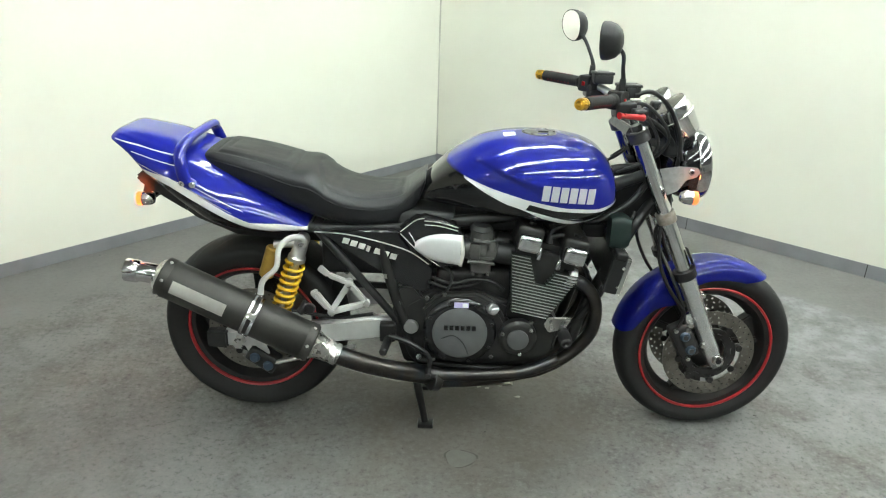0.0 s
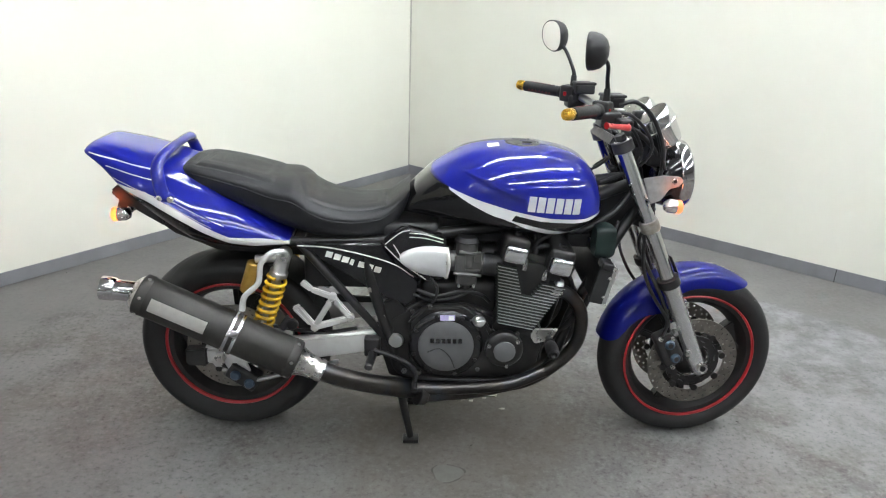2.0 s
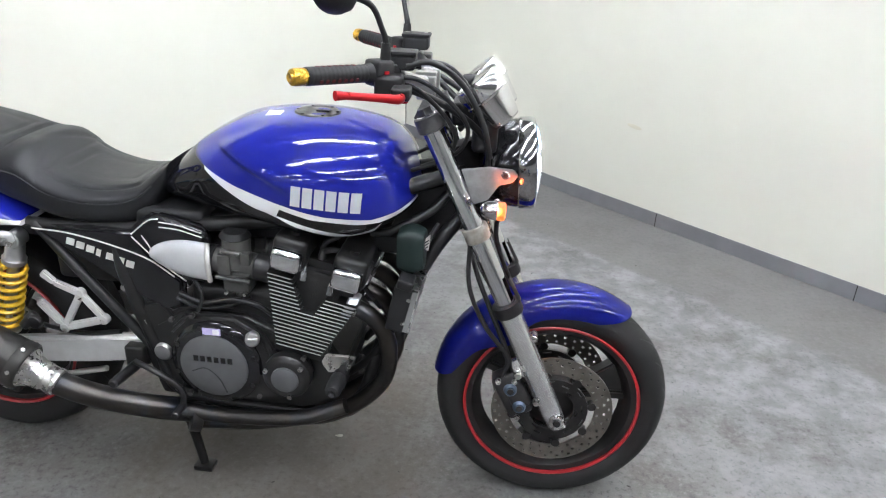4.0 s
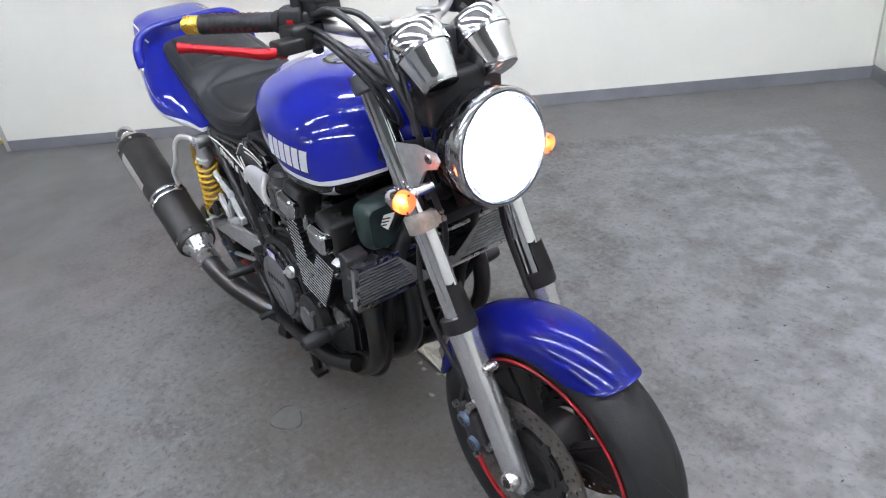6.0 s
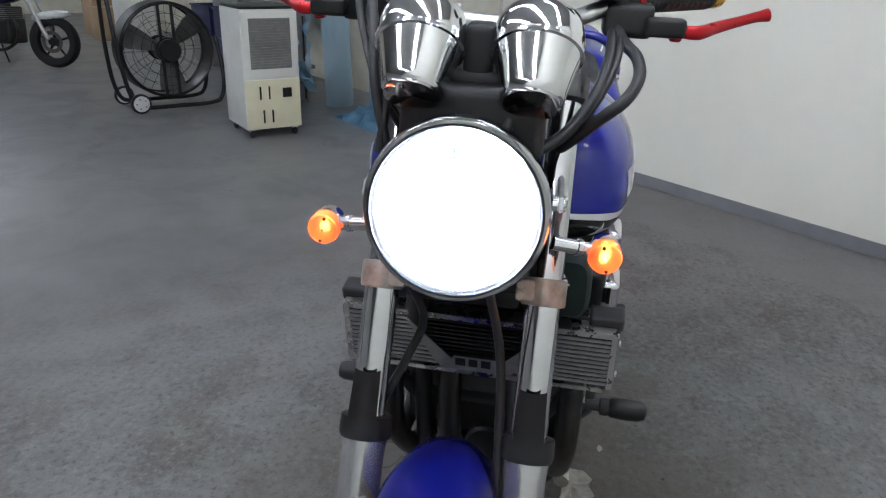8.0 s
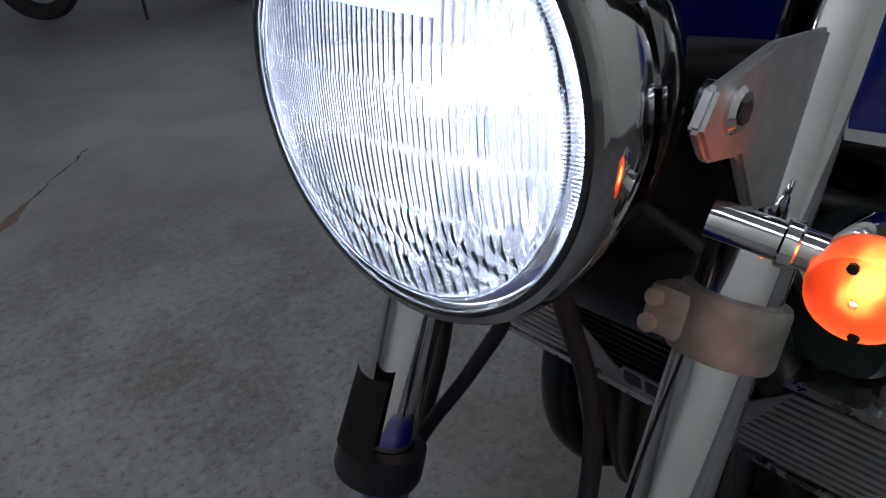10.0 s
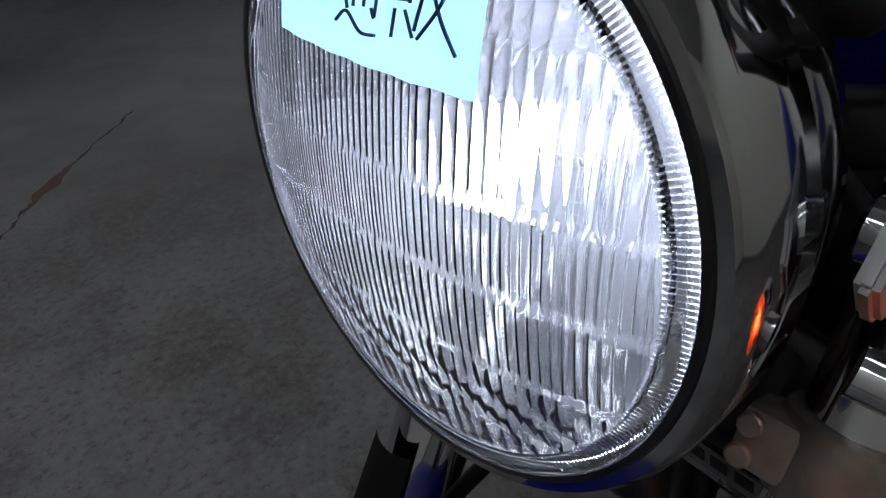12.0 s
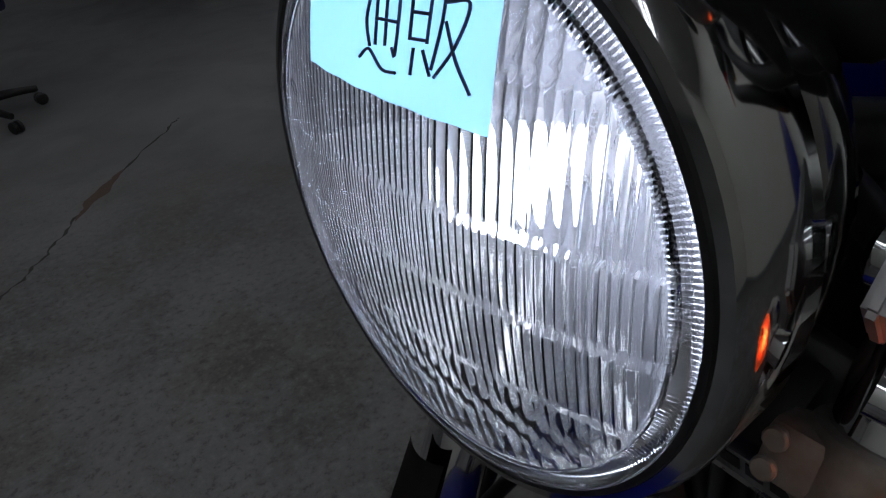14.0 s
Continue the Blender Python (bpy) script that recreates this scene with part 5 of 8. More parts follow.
def controls(s):
    a, b = grip_axis(s)
    d = (b - a).normalized()
    m = Matrix.Translation(a) @ frame_along(d)
    L = (b - a).length
    end = lathe([(0.004, -0.012), (0.0085, -0.013), (0.0095, -0.009), (0.0145, -0.008), (0.0158, -0.002), (0.0158, 0.016), (0.0140, 0.020)], m, 24)
    steer("bar_end", end, "gold", None, "gold anodised bar end")
    prof = [(0.0165, 0.020)]
    for k in range(14):
        z = 0.024 + k * (L - 0.034) / 14
        prof += [(0.0168, z), (0.0172, z + 0.003), (0.0163, z + 0.006)]
    prof += [(0.0195, L - 0.006), (0.0195, L)]
    g = steer("grip", lathe(prof, m, 24), "grip", None, "black rubber handlebar grip")
    for k in range(7):
        p = m @ Vector((0.0, 0.0, 0.045 + k * 0.013))
        for w in (90, 210, 330):
            q = m.to_3x3() @ Vector((math.cos(radians(w)), math.sin(radians(w)), 0))
            steer("grip_inlay", rod(p + q * 0.0155, p + q * 0.0176, 0.0042, seg=6), "grip_red", g, "dull red grip inlay")
    # switch block and lever perch
    bm = box((0, 0, L + 0.022), (0.046, 0.050, 0.042), 0.008, m, 3)
    add_box(bm, (0, 0, L + 0.052), (0.036, 0.036, 0.024), m, 0.006, 3)
    sw = steer("switch_block", bm, "plastic", None, "black handlebar switch block")
    steer("switch_button", box((0, 0, L + 0.022), (0.050, 0.014, 0.012), 0.003, m), "red", sw, "small red switch")
    perch = box((1.096, s * 0.176, 1.085), (0.055, 0.064, 0.044), 0.010, None, 3)
    add_box(perch, (1.124, s * 0.222, 1.080), (0.036, 0.050, 0.024), None, 0.006, 3)
    add_rod(perch, (1.112, s * 0.160, 1.078), (1.128, s * 0.168, 1.060), 0.010, seg=14, chamfer=0.002)
    steer("lever_perch", perch, "black", None, "black lever perch")
    lv = [(1.131, s * 0.236, 1.077), (1.124, s * 0.264, 1.076), (1.098, s * 0.290, 1.082), (1.068, s * 0.322, 1.089), (1.044, s * 0.350, 1.095), (1.030, s * 0.368, 1.098)]
    steer("brake_lever" if s < 0 else "clutch_lever", sweep(lv, [0.008, 0.0090, 0.0078, 0.0068, 0.0068, 0.009], 12, 8, 0.7), "red", None, "red anodised hand lever")
    steer("lever_pivot", rod((1.131, s * 0.236, 1.064), (1.131, s * 0.236, 1.089), 0.008, seg=16, chamfer=0.002), "red", None, "red lever pivot")
    res = box((1.112, s * 0.142, 1.126), (0.060, 0.050, 0.030), 0.008, pose(0, 0, 0), 3)
    add_box(res, (1.112, s * 0.142, 1.143), (0.065, 0.055, 0.009), None, 0.004)
    r = steer("fluid_reservoir", res, "plastic", None, "black hydraulic fluid reservoir")
    for dx in (-0.022, 0.022):
        steer("reservoir_screw", rod((1.112 + dx, s * 0.142, 1.147), (1.112 + dx, s * 0.142, 1.1495), 0.004, seg=8), "steel", r)
    # mirror
    base = Vector((1.086, s * 0.172, 1.135))
    neck = [base, base + Vector((0, 0, 0.030)), Vector((1.080, s * 0.182, 1.190)), Vector((1.066, s * 0.215, 1.232)), Vector((1.052 if s > 0 else 1.030, s * 0.240, 1.252))]
    mir = steer("mirror", sweep(neck, [0.0075, 0.0065, 0.0055, 0.0055, 0.007], 12, 8), "plastic", None, "black teardrop rear-view mirror")
    steer("mirror_boot", rod(base - Vector((0, 0, 0.012)), base + Vector((0, 0, 0.028)), 0.0115, 0.0085, seg=14), "hose", mir)
    c = Vector((1.032 if s > 0 else 1.003, s * 0.268, 1.276 if s > 0 else 1.266))
    face = Vector((-0.92, -s * 0.39, -0.02)).normalized()
    mm = Matrix.Translation(c) @ face.to_track_quat("Z", "Y").to_matrix().to_4x4()
    rings = []
    for sc, h in ((0.25, -0.044), (0.60, -0.038), (0.86, -0.025), (0.98, -0.008), (1.0, 0.004), (0.97, 0.007), (0.93, 0.005)):
        ring = []
        for k in range(40):
            t = 2 * math.pi * k / 40
            u, v = 0.056 * power(math.cos(t), 0.85), 0.047 * power(math.sin(t), 0.9)
            v *= 1 - 0.12 * (u / 0.056)
            ring.append(mm @ Vector((sc * (-s) * u * 0.92, sc * (v + 0.10 * u) * 1.0, h)))
        rings.append(ring)
    steer("mirror_shell", loft(rings), "plastic", mir, "black mirror housing", 60)
    bm = bmesh.new()
    bm.faces.new([bm.verts.new(mm @ Vector((0.93 * (-s) * 0.056 * 0.92 * power(math.cos(t), 0.85), 0.93 * (0.047 * power(math.sin(t), 0.9) * (1 - 0.12 * power(math.cos(t), 0.85)) + 0.0056 * power(math.cos(t), 0.85)), 0.0062))) for t in (2 * math.pi * k / 40 for k in range(40))])
    steer("mirror_glass", bm, "mirror", mir, "mirror glass")


two(controls)

# hoses and cables between bars, head and fork
for name, pts, r in (
    ("brake_hose", [(1.125, -0.165, 1.120), (1.175, -0.155, 1.128), (1.235, -0.135, 1.085), (1.280, -0.120, 1.005), (1.295, -0.100, 0.930), (1.290, -0.085, 0.840), (1.300, -0.075, 0.770)], 0.0062),
    ("throttle_cable", [(1.085, -0.170, 1.095), (1.150, -0.175, 1.098), (1.215, -0.150, 1.050), (1.250, -0.120, 0.990), (1.225, -0.085, 0.930), (1.150, -0.065, 0.890)], 0.0048),
    ("throttle_cable", [(1.085, -0.165, 1.085), (1.140, -0.165, 1.080), (1.195, -0.140, 1.030), (1.225, -0.110, 0.970), (1.200, -0.080, 0.915), (1.130, -0.062, 0.880)], 0.0048),
    ("wiring_loom", [(1.080, -0.150, 1.085), (1.160, -0.135, 1.060), (1.230, -0.110, 1.020), (1.280, -0.080, 0.970), (1.290, -0.060, 0.930)], 0.0075),
    ("brake_hose", [(1.120, -0.150, 1.125), (1.200, -0.120, 1.118), (1.255, -0.105, 1.060), (1.285, -0.105, 0.985), (1.300, -0.110, 0.930)], 0.0055),
    ("clutch_hose", [(1.122, 0.165, 1.068), (1.140, 0.176, 1.056), (1.165, 0.189, 1.044), (1.201, 0.191, 1.025), (1.234, 0.175, 1.002), (1.238, 0.143, 0.974), (1.225, 0.108, 0.938), (1.150, 0.075, 0.895)], 0.0078),
    ("wiring_loom", [(1.080, 0.150, 1.085), (1.130, 0.158, 1.064), (1.195, 0.148, 1.015), (1.255, 0.112, 0.965), (1.285, 0.065, 0.935)], 0.0075),
    ("choke_cable", [(1.085, 0.160, 1.085), (1.130, 0.168, 1.066), (1.185, 0.160, 1.025), (1.225, 0.128, 0.970), (1.190, 0.080, 0.920), (1.130, 0.065, 0.885)], 0.0045),
    ("speedometer_cable", [(1.310, 0.045, 0.985), (1.330, 0.030, 0.900), (1.335, 0.035, 0.800), (1.330, 0.060, 0.680), (1.395, 0.072, 0.520), (1.470, 0.075, 0.380), (1.495, 0.072, 0.320)], 0.0060),
    ("brake_hose", [(1.300, -0.070, 0.770), (1.275, -0.050, 0.700), (1.290, -0.070, 0.640), (1.330, -0.105, 0.560), (1.370, -0.115, 0.470), (1.385, -0.110, 0.410)], 0.0060),
):
    steer(name, sweep(pts, r, 12, 10), "hose", None, "black rubber-covered cable")


# ---- frame, engine, exhaust ----
def frame_tubes(s):
    for name, pts, r in (
        ("frame_top_tube", [(1.250, s * 0.030, 0.875), (1.12, s * 0.075, 0.840), (0.95, s * 0.095, 0.770), (0.70, s * 0.105, 0.730), (0.50, s * 0.110, 0.705)], 0.018),
        ("frame_down_tube", [(1.270, s * 0.030, 0.800), (1.190, s * 0.085, 0.700), (1.085, s * 0.100, 0.480), (1.030, s * 0.105, 0.300), (0.960, s * 0.125, 0.245), (0.700, s * 0.125, 0.240), (0.560, s * 0.135, 0.275), (0.525, s * 0.140, 0.380), (0.470, s * 0.140, 0.560), (0.440, s * 0.125, 0.690)], 0.017),
        ("seat_rail", [(0.520, s * 0.115, 0.705), (0.350, s * 0.120, 0.700), (0.225, s * 0.125, 0.700), (0.0, s * 0.110, 0.735), (-0.12, s * 0.100, 0.790)], 0.013),
        ("frame_strut", [(0.505, s * 0.138, 0.395), (0.420, s * 0.140, 0.500), (0.320, s * 0.138, 0.620), (0.250, s * 0.130, 0.700)], 0.0125),
    ):
        put(name, sweep(pts, r, 16, 8), "black", None, "black steel frame tube")
    plate = slab([(0.500, 0.520), (0.545, 0.530), (0.590, 0.470), (0.592, 0.330), (0.570, 0.262), (0.520, 0.262), (0.500, 0.330), (0.475, 0.420)], s * 0.130, s * 0.148, None, 0.006)
    p = put("pivot_plate", plate, "black", None, "black swingarm pivot plate")
    cap = lathe([(0.006, 0.0), (0.020, 0.0015), (0.024, -0.004), (0.024, -0.012)], Matrix.Translation((0.539, s * 0.158, 0.391)) @ Matrix.Rotation(radians(90 * -s), 4, "X"), 28)
    put("pivot_cap", cap, "alloy", p, "silver swingarm pivot cap")
    for x, z in ((0.565, 0.285), (0.500, 0.470), (0.462, 0.560)):
        put("frame_bolt", rod((x, s * 0.146, z), (x, s * 0.156, z), 0.0085, seg=6), "steel", p)


two(frame_tubes)

# swingarm and rear brake
for s in (-1, 1):
    arm = slab([(0.535, 0.425), (0.300, 0.395), (0.080, 0.362), (-0.060, 0.345), (-0.066, 0.288), (0.060, 0.290), (0.300, 0.315), (0.535, 0.352)], s * 0.105, s * 0.138, None, 0.010, 3)
    put("swingarm", arm, "cast_alloy", None, "satin aluminium swingarm")
    adj = slab([(-0.105, 0.345), (-0.040, 0.348), (-0.040, 0.285), (-0.105, 0.288)], s * 0.110, s * 0.145, None, 0.006)
    put("chain_adjuster", adj, "caliper", None, "axle block on the swingarm")
    put("axle_nut", rod((0.0, s * 0.135, 0.315), (0.0, s * 0.165, 0.315), 0.019, seg=6), "steel", None, "rear axle nut")
m = Matrix.Translation((0.060, -0.100, 0.235)) @ Matrix.Rotation(radians(35), 4, "Y")
bm = box((0, 0, 0), (0.105, 0.060, 0.056), 0.012, m, 3)
c = put("rear_caliper", bm, "caliper", None, "grimy rear brake caliper")
for dx in (-0.025, 0.025):
    p = m @ Vector((dx, -0.030, 0))
    put("caliper_piston", rod(p, p + Vector((0, -0.012, 0)), 0.017, 0.015, seg=20, chamfer=0.003), "bolt_blue", c, "blue-grey caliper piston cap")
bm = slab([(-0.030, 0.430), (0.020, 0.420), (0.085, 0.255), (0.040, 0.215), (0.000, 0.290)], -0.118, -0.108, None, 0.003)
put("caliper_bracket", bm, "alloy", None, "aluminium rear caliper bracket")
put("torque_rod", rod((0.06, -0.122, 0.215), (0.36, -0.125, 0.300), 0.0075, seg=12), "alloy", None, "silver brake torque rod")
put("brake_hose", sweep([(0.05, -0.115, 0.26), (0.0, -0.125, 0.36), (0.12, -0.125, 0.42), (0.30, -0.125, 0.40), (0.42, -0.13, 0.42)], 0.006, 10), "hose", None, "black rear brake hose")
hug = []
for i in range(13):
    a = radians(32 + 38 * i / 12)
    hug.append([(0.0 + 0.335 * math.cos(a), y, 0.315 + 0.335 * math.sin(a) - 0.01 * abs(y) / 0.09) for y in (-0.085, -0.06, 0.0, 0.06, 0.085)])
bm = bmesh.new()
vs = [[bm.verts.new(p) for p in r] for r in hug]
for a, b in zip(vs, vs[1:]):
    for k in range(4):
        bm.faces.new((a[k], a[k + 1], b[k + 1], b[k]))
bmesh.ops.solidify(bm, geom=list(bm.faces), thickness=0.003)
put("rear_mudguard", bm, "plastic", None, "black plastic inner rear mudguard")


# shocks
def shock(s):
    a, b = Vector((0.215, s * 0.158, 0.668)), Vector((0.115, s * 0.150, 0.365))
    d = (b - a).normalized()
    m = Matrix.Translation(a) @ frame_along(d)
    L = (b - a).length
    body = lathe([(0.010, 0.0), (0.021, 0.010), (0.0225, 0.050), (0.0270, 0.055), (0.0270, 0.068), (0.014, 0.070), (0.014, 0.20), (0.008, 0.205), (0.008, L - 0.02)], m, 24)
    sh = put("rear_shock", body, "alloy", None, "rear shock absorber with yellow spring")
    turns, pts = 8.5, []
    n = int(turns * 14)
    for k in range(n + 1):
        t = k / n
        ang = 2 * math.pi * turns * t
        pts.append(m @ Vector((0.027 * math.cos(ang), 0.027 * math.sin(ang), 0.072 + 0.190 * t)))
    put("spring", sweep(pts, 0.0058, 8, raw=True), "spring", sh, "yellow coil spring")
    put("spring_seat", lathe([(0.020, 0.262), (0.031, 0.264), (0.031, 0.272), (0.014, 0.276)], m, 24), "alloy", sh)
    eye = rod(a + Vector((0, -s * 0.02, 0)), a + Vector((0, s * 0.022, 0)), 0.021, seg=24, chamfer=0.003)
    put("shock_eye", eye, "alloy", sh, "silver shock mounting eye")
    put("shock_bolt", rod(a + Vector((0, s * 0.022, 0)), a + Vector((0, s * 0.032, 0)), 0.011, seg=6), "steel", sh)
    put("shock_foot", rod(b + Vector((0, -s * 0.02, 0)), b + Vector((0, s * 0.022, 0)), 0.018, seg=24, chamfer=0.003), "alloy", sh)
    ra, rb = Vector((0.128, s * 0.150, 0.640)), Vector((0.098, s * 0.150, 0.545))
    put("shock_reservoir", rod(ra, rb, 0.0225, seg=24, chamfer=0.004), "ochre", sh, "ochre gas reservoir")
    put("reservoir_bridge", rod(Vector((0.20, s * 0.152, 0.655)), Vector((0.130, s * 0.150, 0.650)), 0.012, seg=14), "alloy", sh)


two(shock)


# crankcase and covers
def build_engine():
    case = slab([(0.520, 0.470), (0.600, 0.520), (0.760, 0.515), (0.860, 0.470), (0.955, 0.470), (1.000, 0.400), (0.985, 0.310), (0.900, 0.262), (0.640, 0.262), (0.560, 0.300), (0.520, 0.380)], -0.150, 0.150, None, 0.012, 3)
    eng = put("engine", case, "engine", None, "black air-cooled four-cylinder engine")
    # right clutch cover
    pad = [(0.575, 0.470), (0.625, 0.520), (0.740, 0.525), (0.800, 0.490), (0.830, 0.430), (0.905, 0.445), (0.925, 0.380), (0.890, 0.325), (0.800, 0.300), (0.640, 0.285), (0.575, 0.330)]
    put("clutch_housing", slab(pad, -0.180, -0.149, None, 0.010, 3), "engine", eng, "dusty black clutch housing")
    cm = Matrix.Translation((0.690, -0.178, 0.398)) @ Matrix.Rotation(radians(90), 4, "X")
    cover = lathe([(0.112, -0.004), (0.112, 0.006), (0.104, 0.014), (0.088, 0.018), (0.084, 0.018)], cm, 64)
    cc = put("clutch_cover", cover, "gloss_black", eng, "round black clutch cover")
    disc = lathe([(0.0835, 0.016), (0.0835, 0.0215), (0.081, 0.0235), (0.040, 0.0242), (0.002, 0.0245)], cm, 64)
    put("cover_plate", disc, "cover_grey", cc, "round grey cover plate")
    groove = [cm @ Vector((x, y, 0.0242)) for x, y in ((-0.055, -0.018), (-0.020, -0.006), (0.010, -0.030), (0.028, -0.070))]
    put("cover_line", sweep(groove, 0.0016, 6), "black", cc)
    for k in range(6):
        p = cm @ Vector((-0.042 + 0.0168 * k, 0.020, 0.0243))
        put("letter_block", box(p, (0.0115, 0.0012, 0.015)), "gloss_black", cc, "plain dark lettering block")
    for k in range(8):
        a = 2 * math.pi * k / 8 + 0.3
        p = cm @ Vector((0.101 * math.cos(a), 0.101 * math.sin(a), 0.012))
        put("cover_bolt", rod(p, p + Vector((0, -0.006, 0)), 0.006, seg=6), "engine", cc)
    put("inspection_sticker", box((0.692, -0.1985, 0.493), (0.044, 0.0012, 0.018), 0.0), "sticker", cc, "lilac and white sticker")
    put("sticker_bar", box((0.703, -0.1995, 0.493), (0.016, 0.001, 0.013), 0.0), "white", cc)
    p = Vector((0.785, -0.185, 0.478))
    filler = lathe([(0.017, -0.01), (0.017, 0.012), (0.013, 0.016), (0.002, 0.016)], Matrix.Translation(p) @ frame_along((0.3, -0.8, 0.25)), 24)
    add_box(filler, (0, 0, 0.018), (0.028, 0.008, 0.012), Matrix.Translation(p) @ frame_along((0.3, -0.8, 0.25)), 0.003)
    put("oil_filler", filler, "alloy", eng, "silver oil filler cap")
    pm = Matrix.Translation((0.866, -0.178, 0.388)) @ Matrix.Rotation(radians(90), 4, "X")
    put("pickup_housing", lathe([(0.058, -0.004), (0.058, 0.018), (0.050, 0.026), (0.040, 0.028)], pm, 40), "engine", eng, "black pickup cover")
    put("pickup_plate", lathe([(0.033, 0.027), (0.033, 0.033), (0.028, 0.036), (0.002, 0.037)], pm, 32), "cover_grey", eng, "small grey round plate")
    for a in (40, 160, 280):
        q = pm @ Vector((0.050 * math.cos(radians(a)), 0.050 * math.sin(radians(a)), 0.024))
        put("cover_bolt", rod(q, q + Vector((0, -0.008, 0)), 0.006, seg=6), "steel", eng)
    # left covers
    lm = Matrix.Translation((0.860, 0.150, 0.390)) @ Matrix.Rotation(radians(-90), 4, "X")
    put("alternator_cover", lathe([(0.080, 0.0), (0.080, 0.030), (0.068, 0.044), (0.060, 0.046), (0.002, 0.048)], lm, 48), "engine", eng, "black alternator cover")
    lm2 = Matrix.Translation((0.640, 0.150, 0.400)) @ Matrix.Rotation(radians(-90), 4, "X")
    put("sprocket_cover", lathe([(0.085, 0.0), (0.085, 0.022), (0.07, 0.032), (0.002, 0.034)], lm2, 48), "engine", eng, "black sprocket cover")
    # cylinders: tilted stack of fins
    U = Vector((0.2, 0, -0.040)).normalized()
    V = Vector((-U.z, 0, U.x))
    base = Vector((0.838, 0, 0.462))
    fm = Matrix(((U.x, 0, V.x, base.x), (0, 1, 0, 0), (U.z, 0, V.z, base.z), (0, 0, 0, 1)))
    put("cylinder_block", box((0.058, 0, 0.095), (0.130, 0.34, 0.230), 0.010, fm), "engine", eng, "black cylinder block")
    for k in range(19):
        h = 0.012 + 0.0098 * k
        x0, x1 = 0.004 - 0.048 * h / 0.187, 0.108 + 0.062 * min(1.0, h / 0.158)
        # the upper fins part round a dark valley between the cam boxes
        gap = 0.012 + 0.46 * (h - 0.112) if h > 0.112 else 0.0
        spans = [(x0, 0.062 - gap), (0.062 + gap, x1)] if gap else [(x0, x1)]
        if h > 0.160:
            spans = spans[:1]
        for xa, xb in spans:
            fin = put("cooling_fin", slab([(xa, h), (xb, h), (xb, h + 0.0030), (xa, h + 0.0030)], -0.188, 0.188, fm), "engine", eng, "black cooling fin with polished edge")
            for s in (-1, 1):
                edge = slab([(xa + 0.002, h + 0.0006), (xb - 0.002, h + 0.0006), (xb - 0.002, h + 0.0028), (xa + 0.002, h + 0.0028)], s * 0.1878, s * 0.1890, fm)
                put("fin_edge", edge, "cast_alloy", fin, "polished fin edge")
    # head with two cam boxes and chrome caps
    head = box((0.062, 0, 0.192), (0.185, 0.335, 0.045), 0.008, fm)
    add_box(head, (-0.004, 0, 0.246), (0.078, 0.372, 0.075), fm, 0.016, 3)
    add_box(head, (0.135, 0, 0.238), (0.078, 0.372, 0.075), fm, 0.016, 3)
    add_box(head, (0.062, 0, 0.212), (0.080, 0.30, 0.045), fm, 0.008)
    put("cylinder_head", head, "engine", eng, "black cylinder head with twin cam boxes")
    for s in (-1, 1):
        for x, z in ((-0.004, 0.238), (0.135, 0.230)):
            cap = box((x, s * 0.187, z), (0.068, 0.044, 0.052), 0.015, fm, 4)
            put("cam_cap", cap, "chrome", eng, "polished cam end cap")
            top = fm @ Vector((x, s * 0.150, z + 0.046))
            put("cover_bolt", rod(top, top + V * 0.008, 0.012, seg=6), "engine", eng)
        for x, z in ((0.036, 0.190), (0.100, 0.172)):
            q = fm @ Vector((x, s * 0.174, z))
            put("dome_nut", lathe([(0.0085, 0.0), (0.0085, 0.014), (0.0065, 0.024), (0.0035, 0.034), (0.001, 0.036)], Matrix.Translation(q) @ frame_along(V), 12), "chrome", eng, "chrome dome nut")
    for y in (-0.135, -0.045, 0.045, 0.135):
        q = fm @ Vector((0.062, y, 0.220))
        lead = [q, q + V * 0.05, q + V * 0.075 + Vector((0.03, 0, 0)), Vector((0.985, y * 0.7, 0.745)), Vector((0.93, y * 0.5, 0.765))]
        put("plug_lead", sweep(lead, 0.0062, 10), "hose", eng, "black plug lead")
        put("plug_cap", rod(q - V * 0.005, q + V * 0.038, 0.012, 0.009, seg=14, chamfer=0.002), "hose", eng, "black rubber plug cap")
    return eng


build_engine()

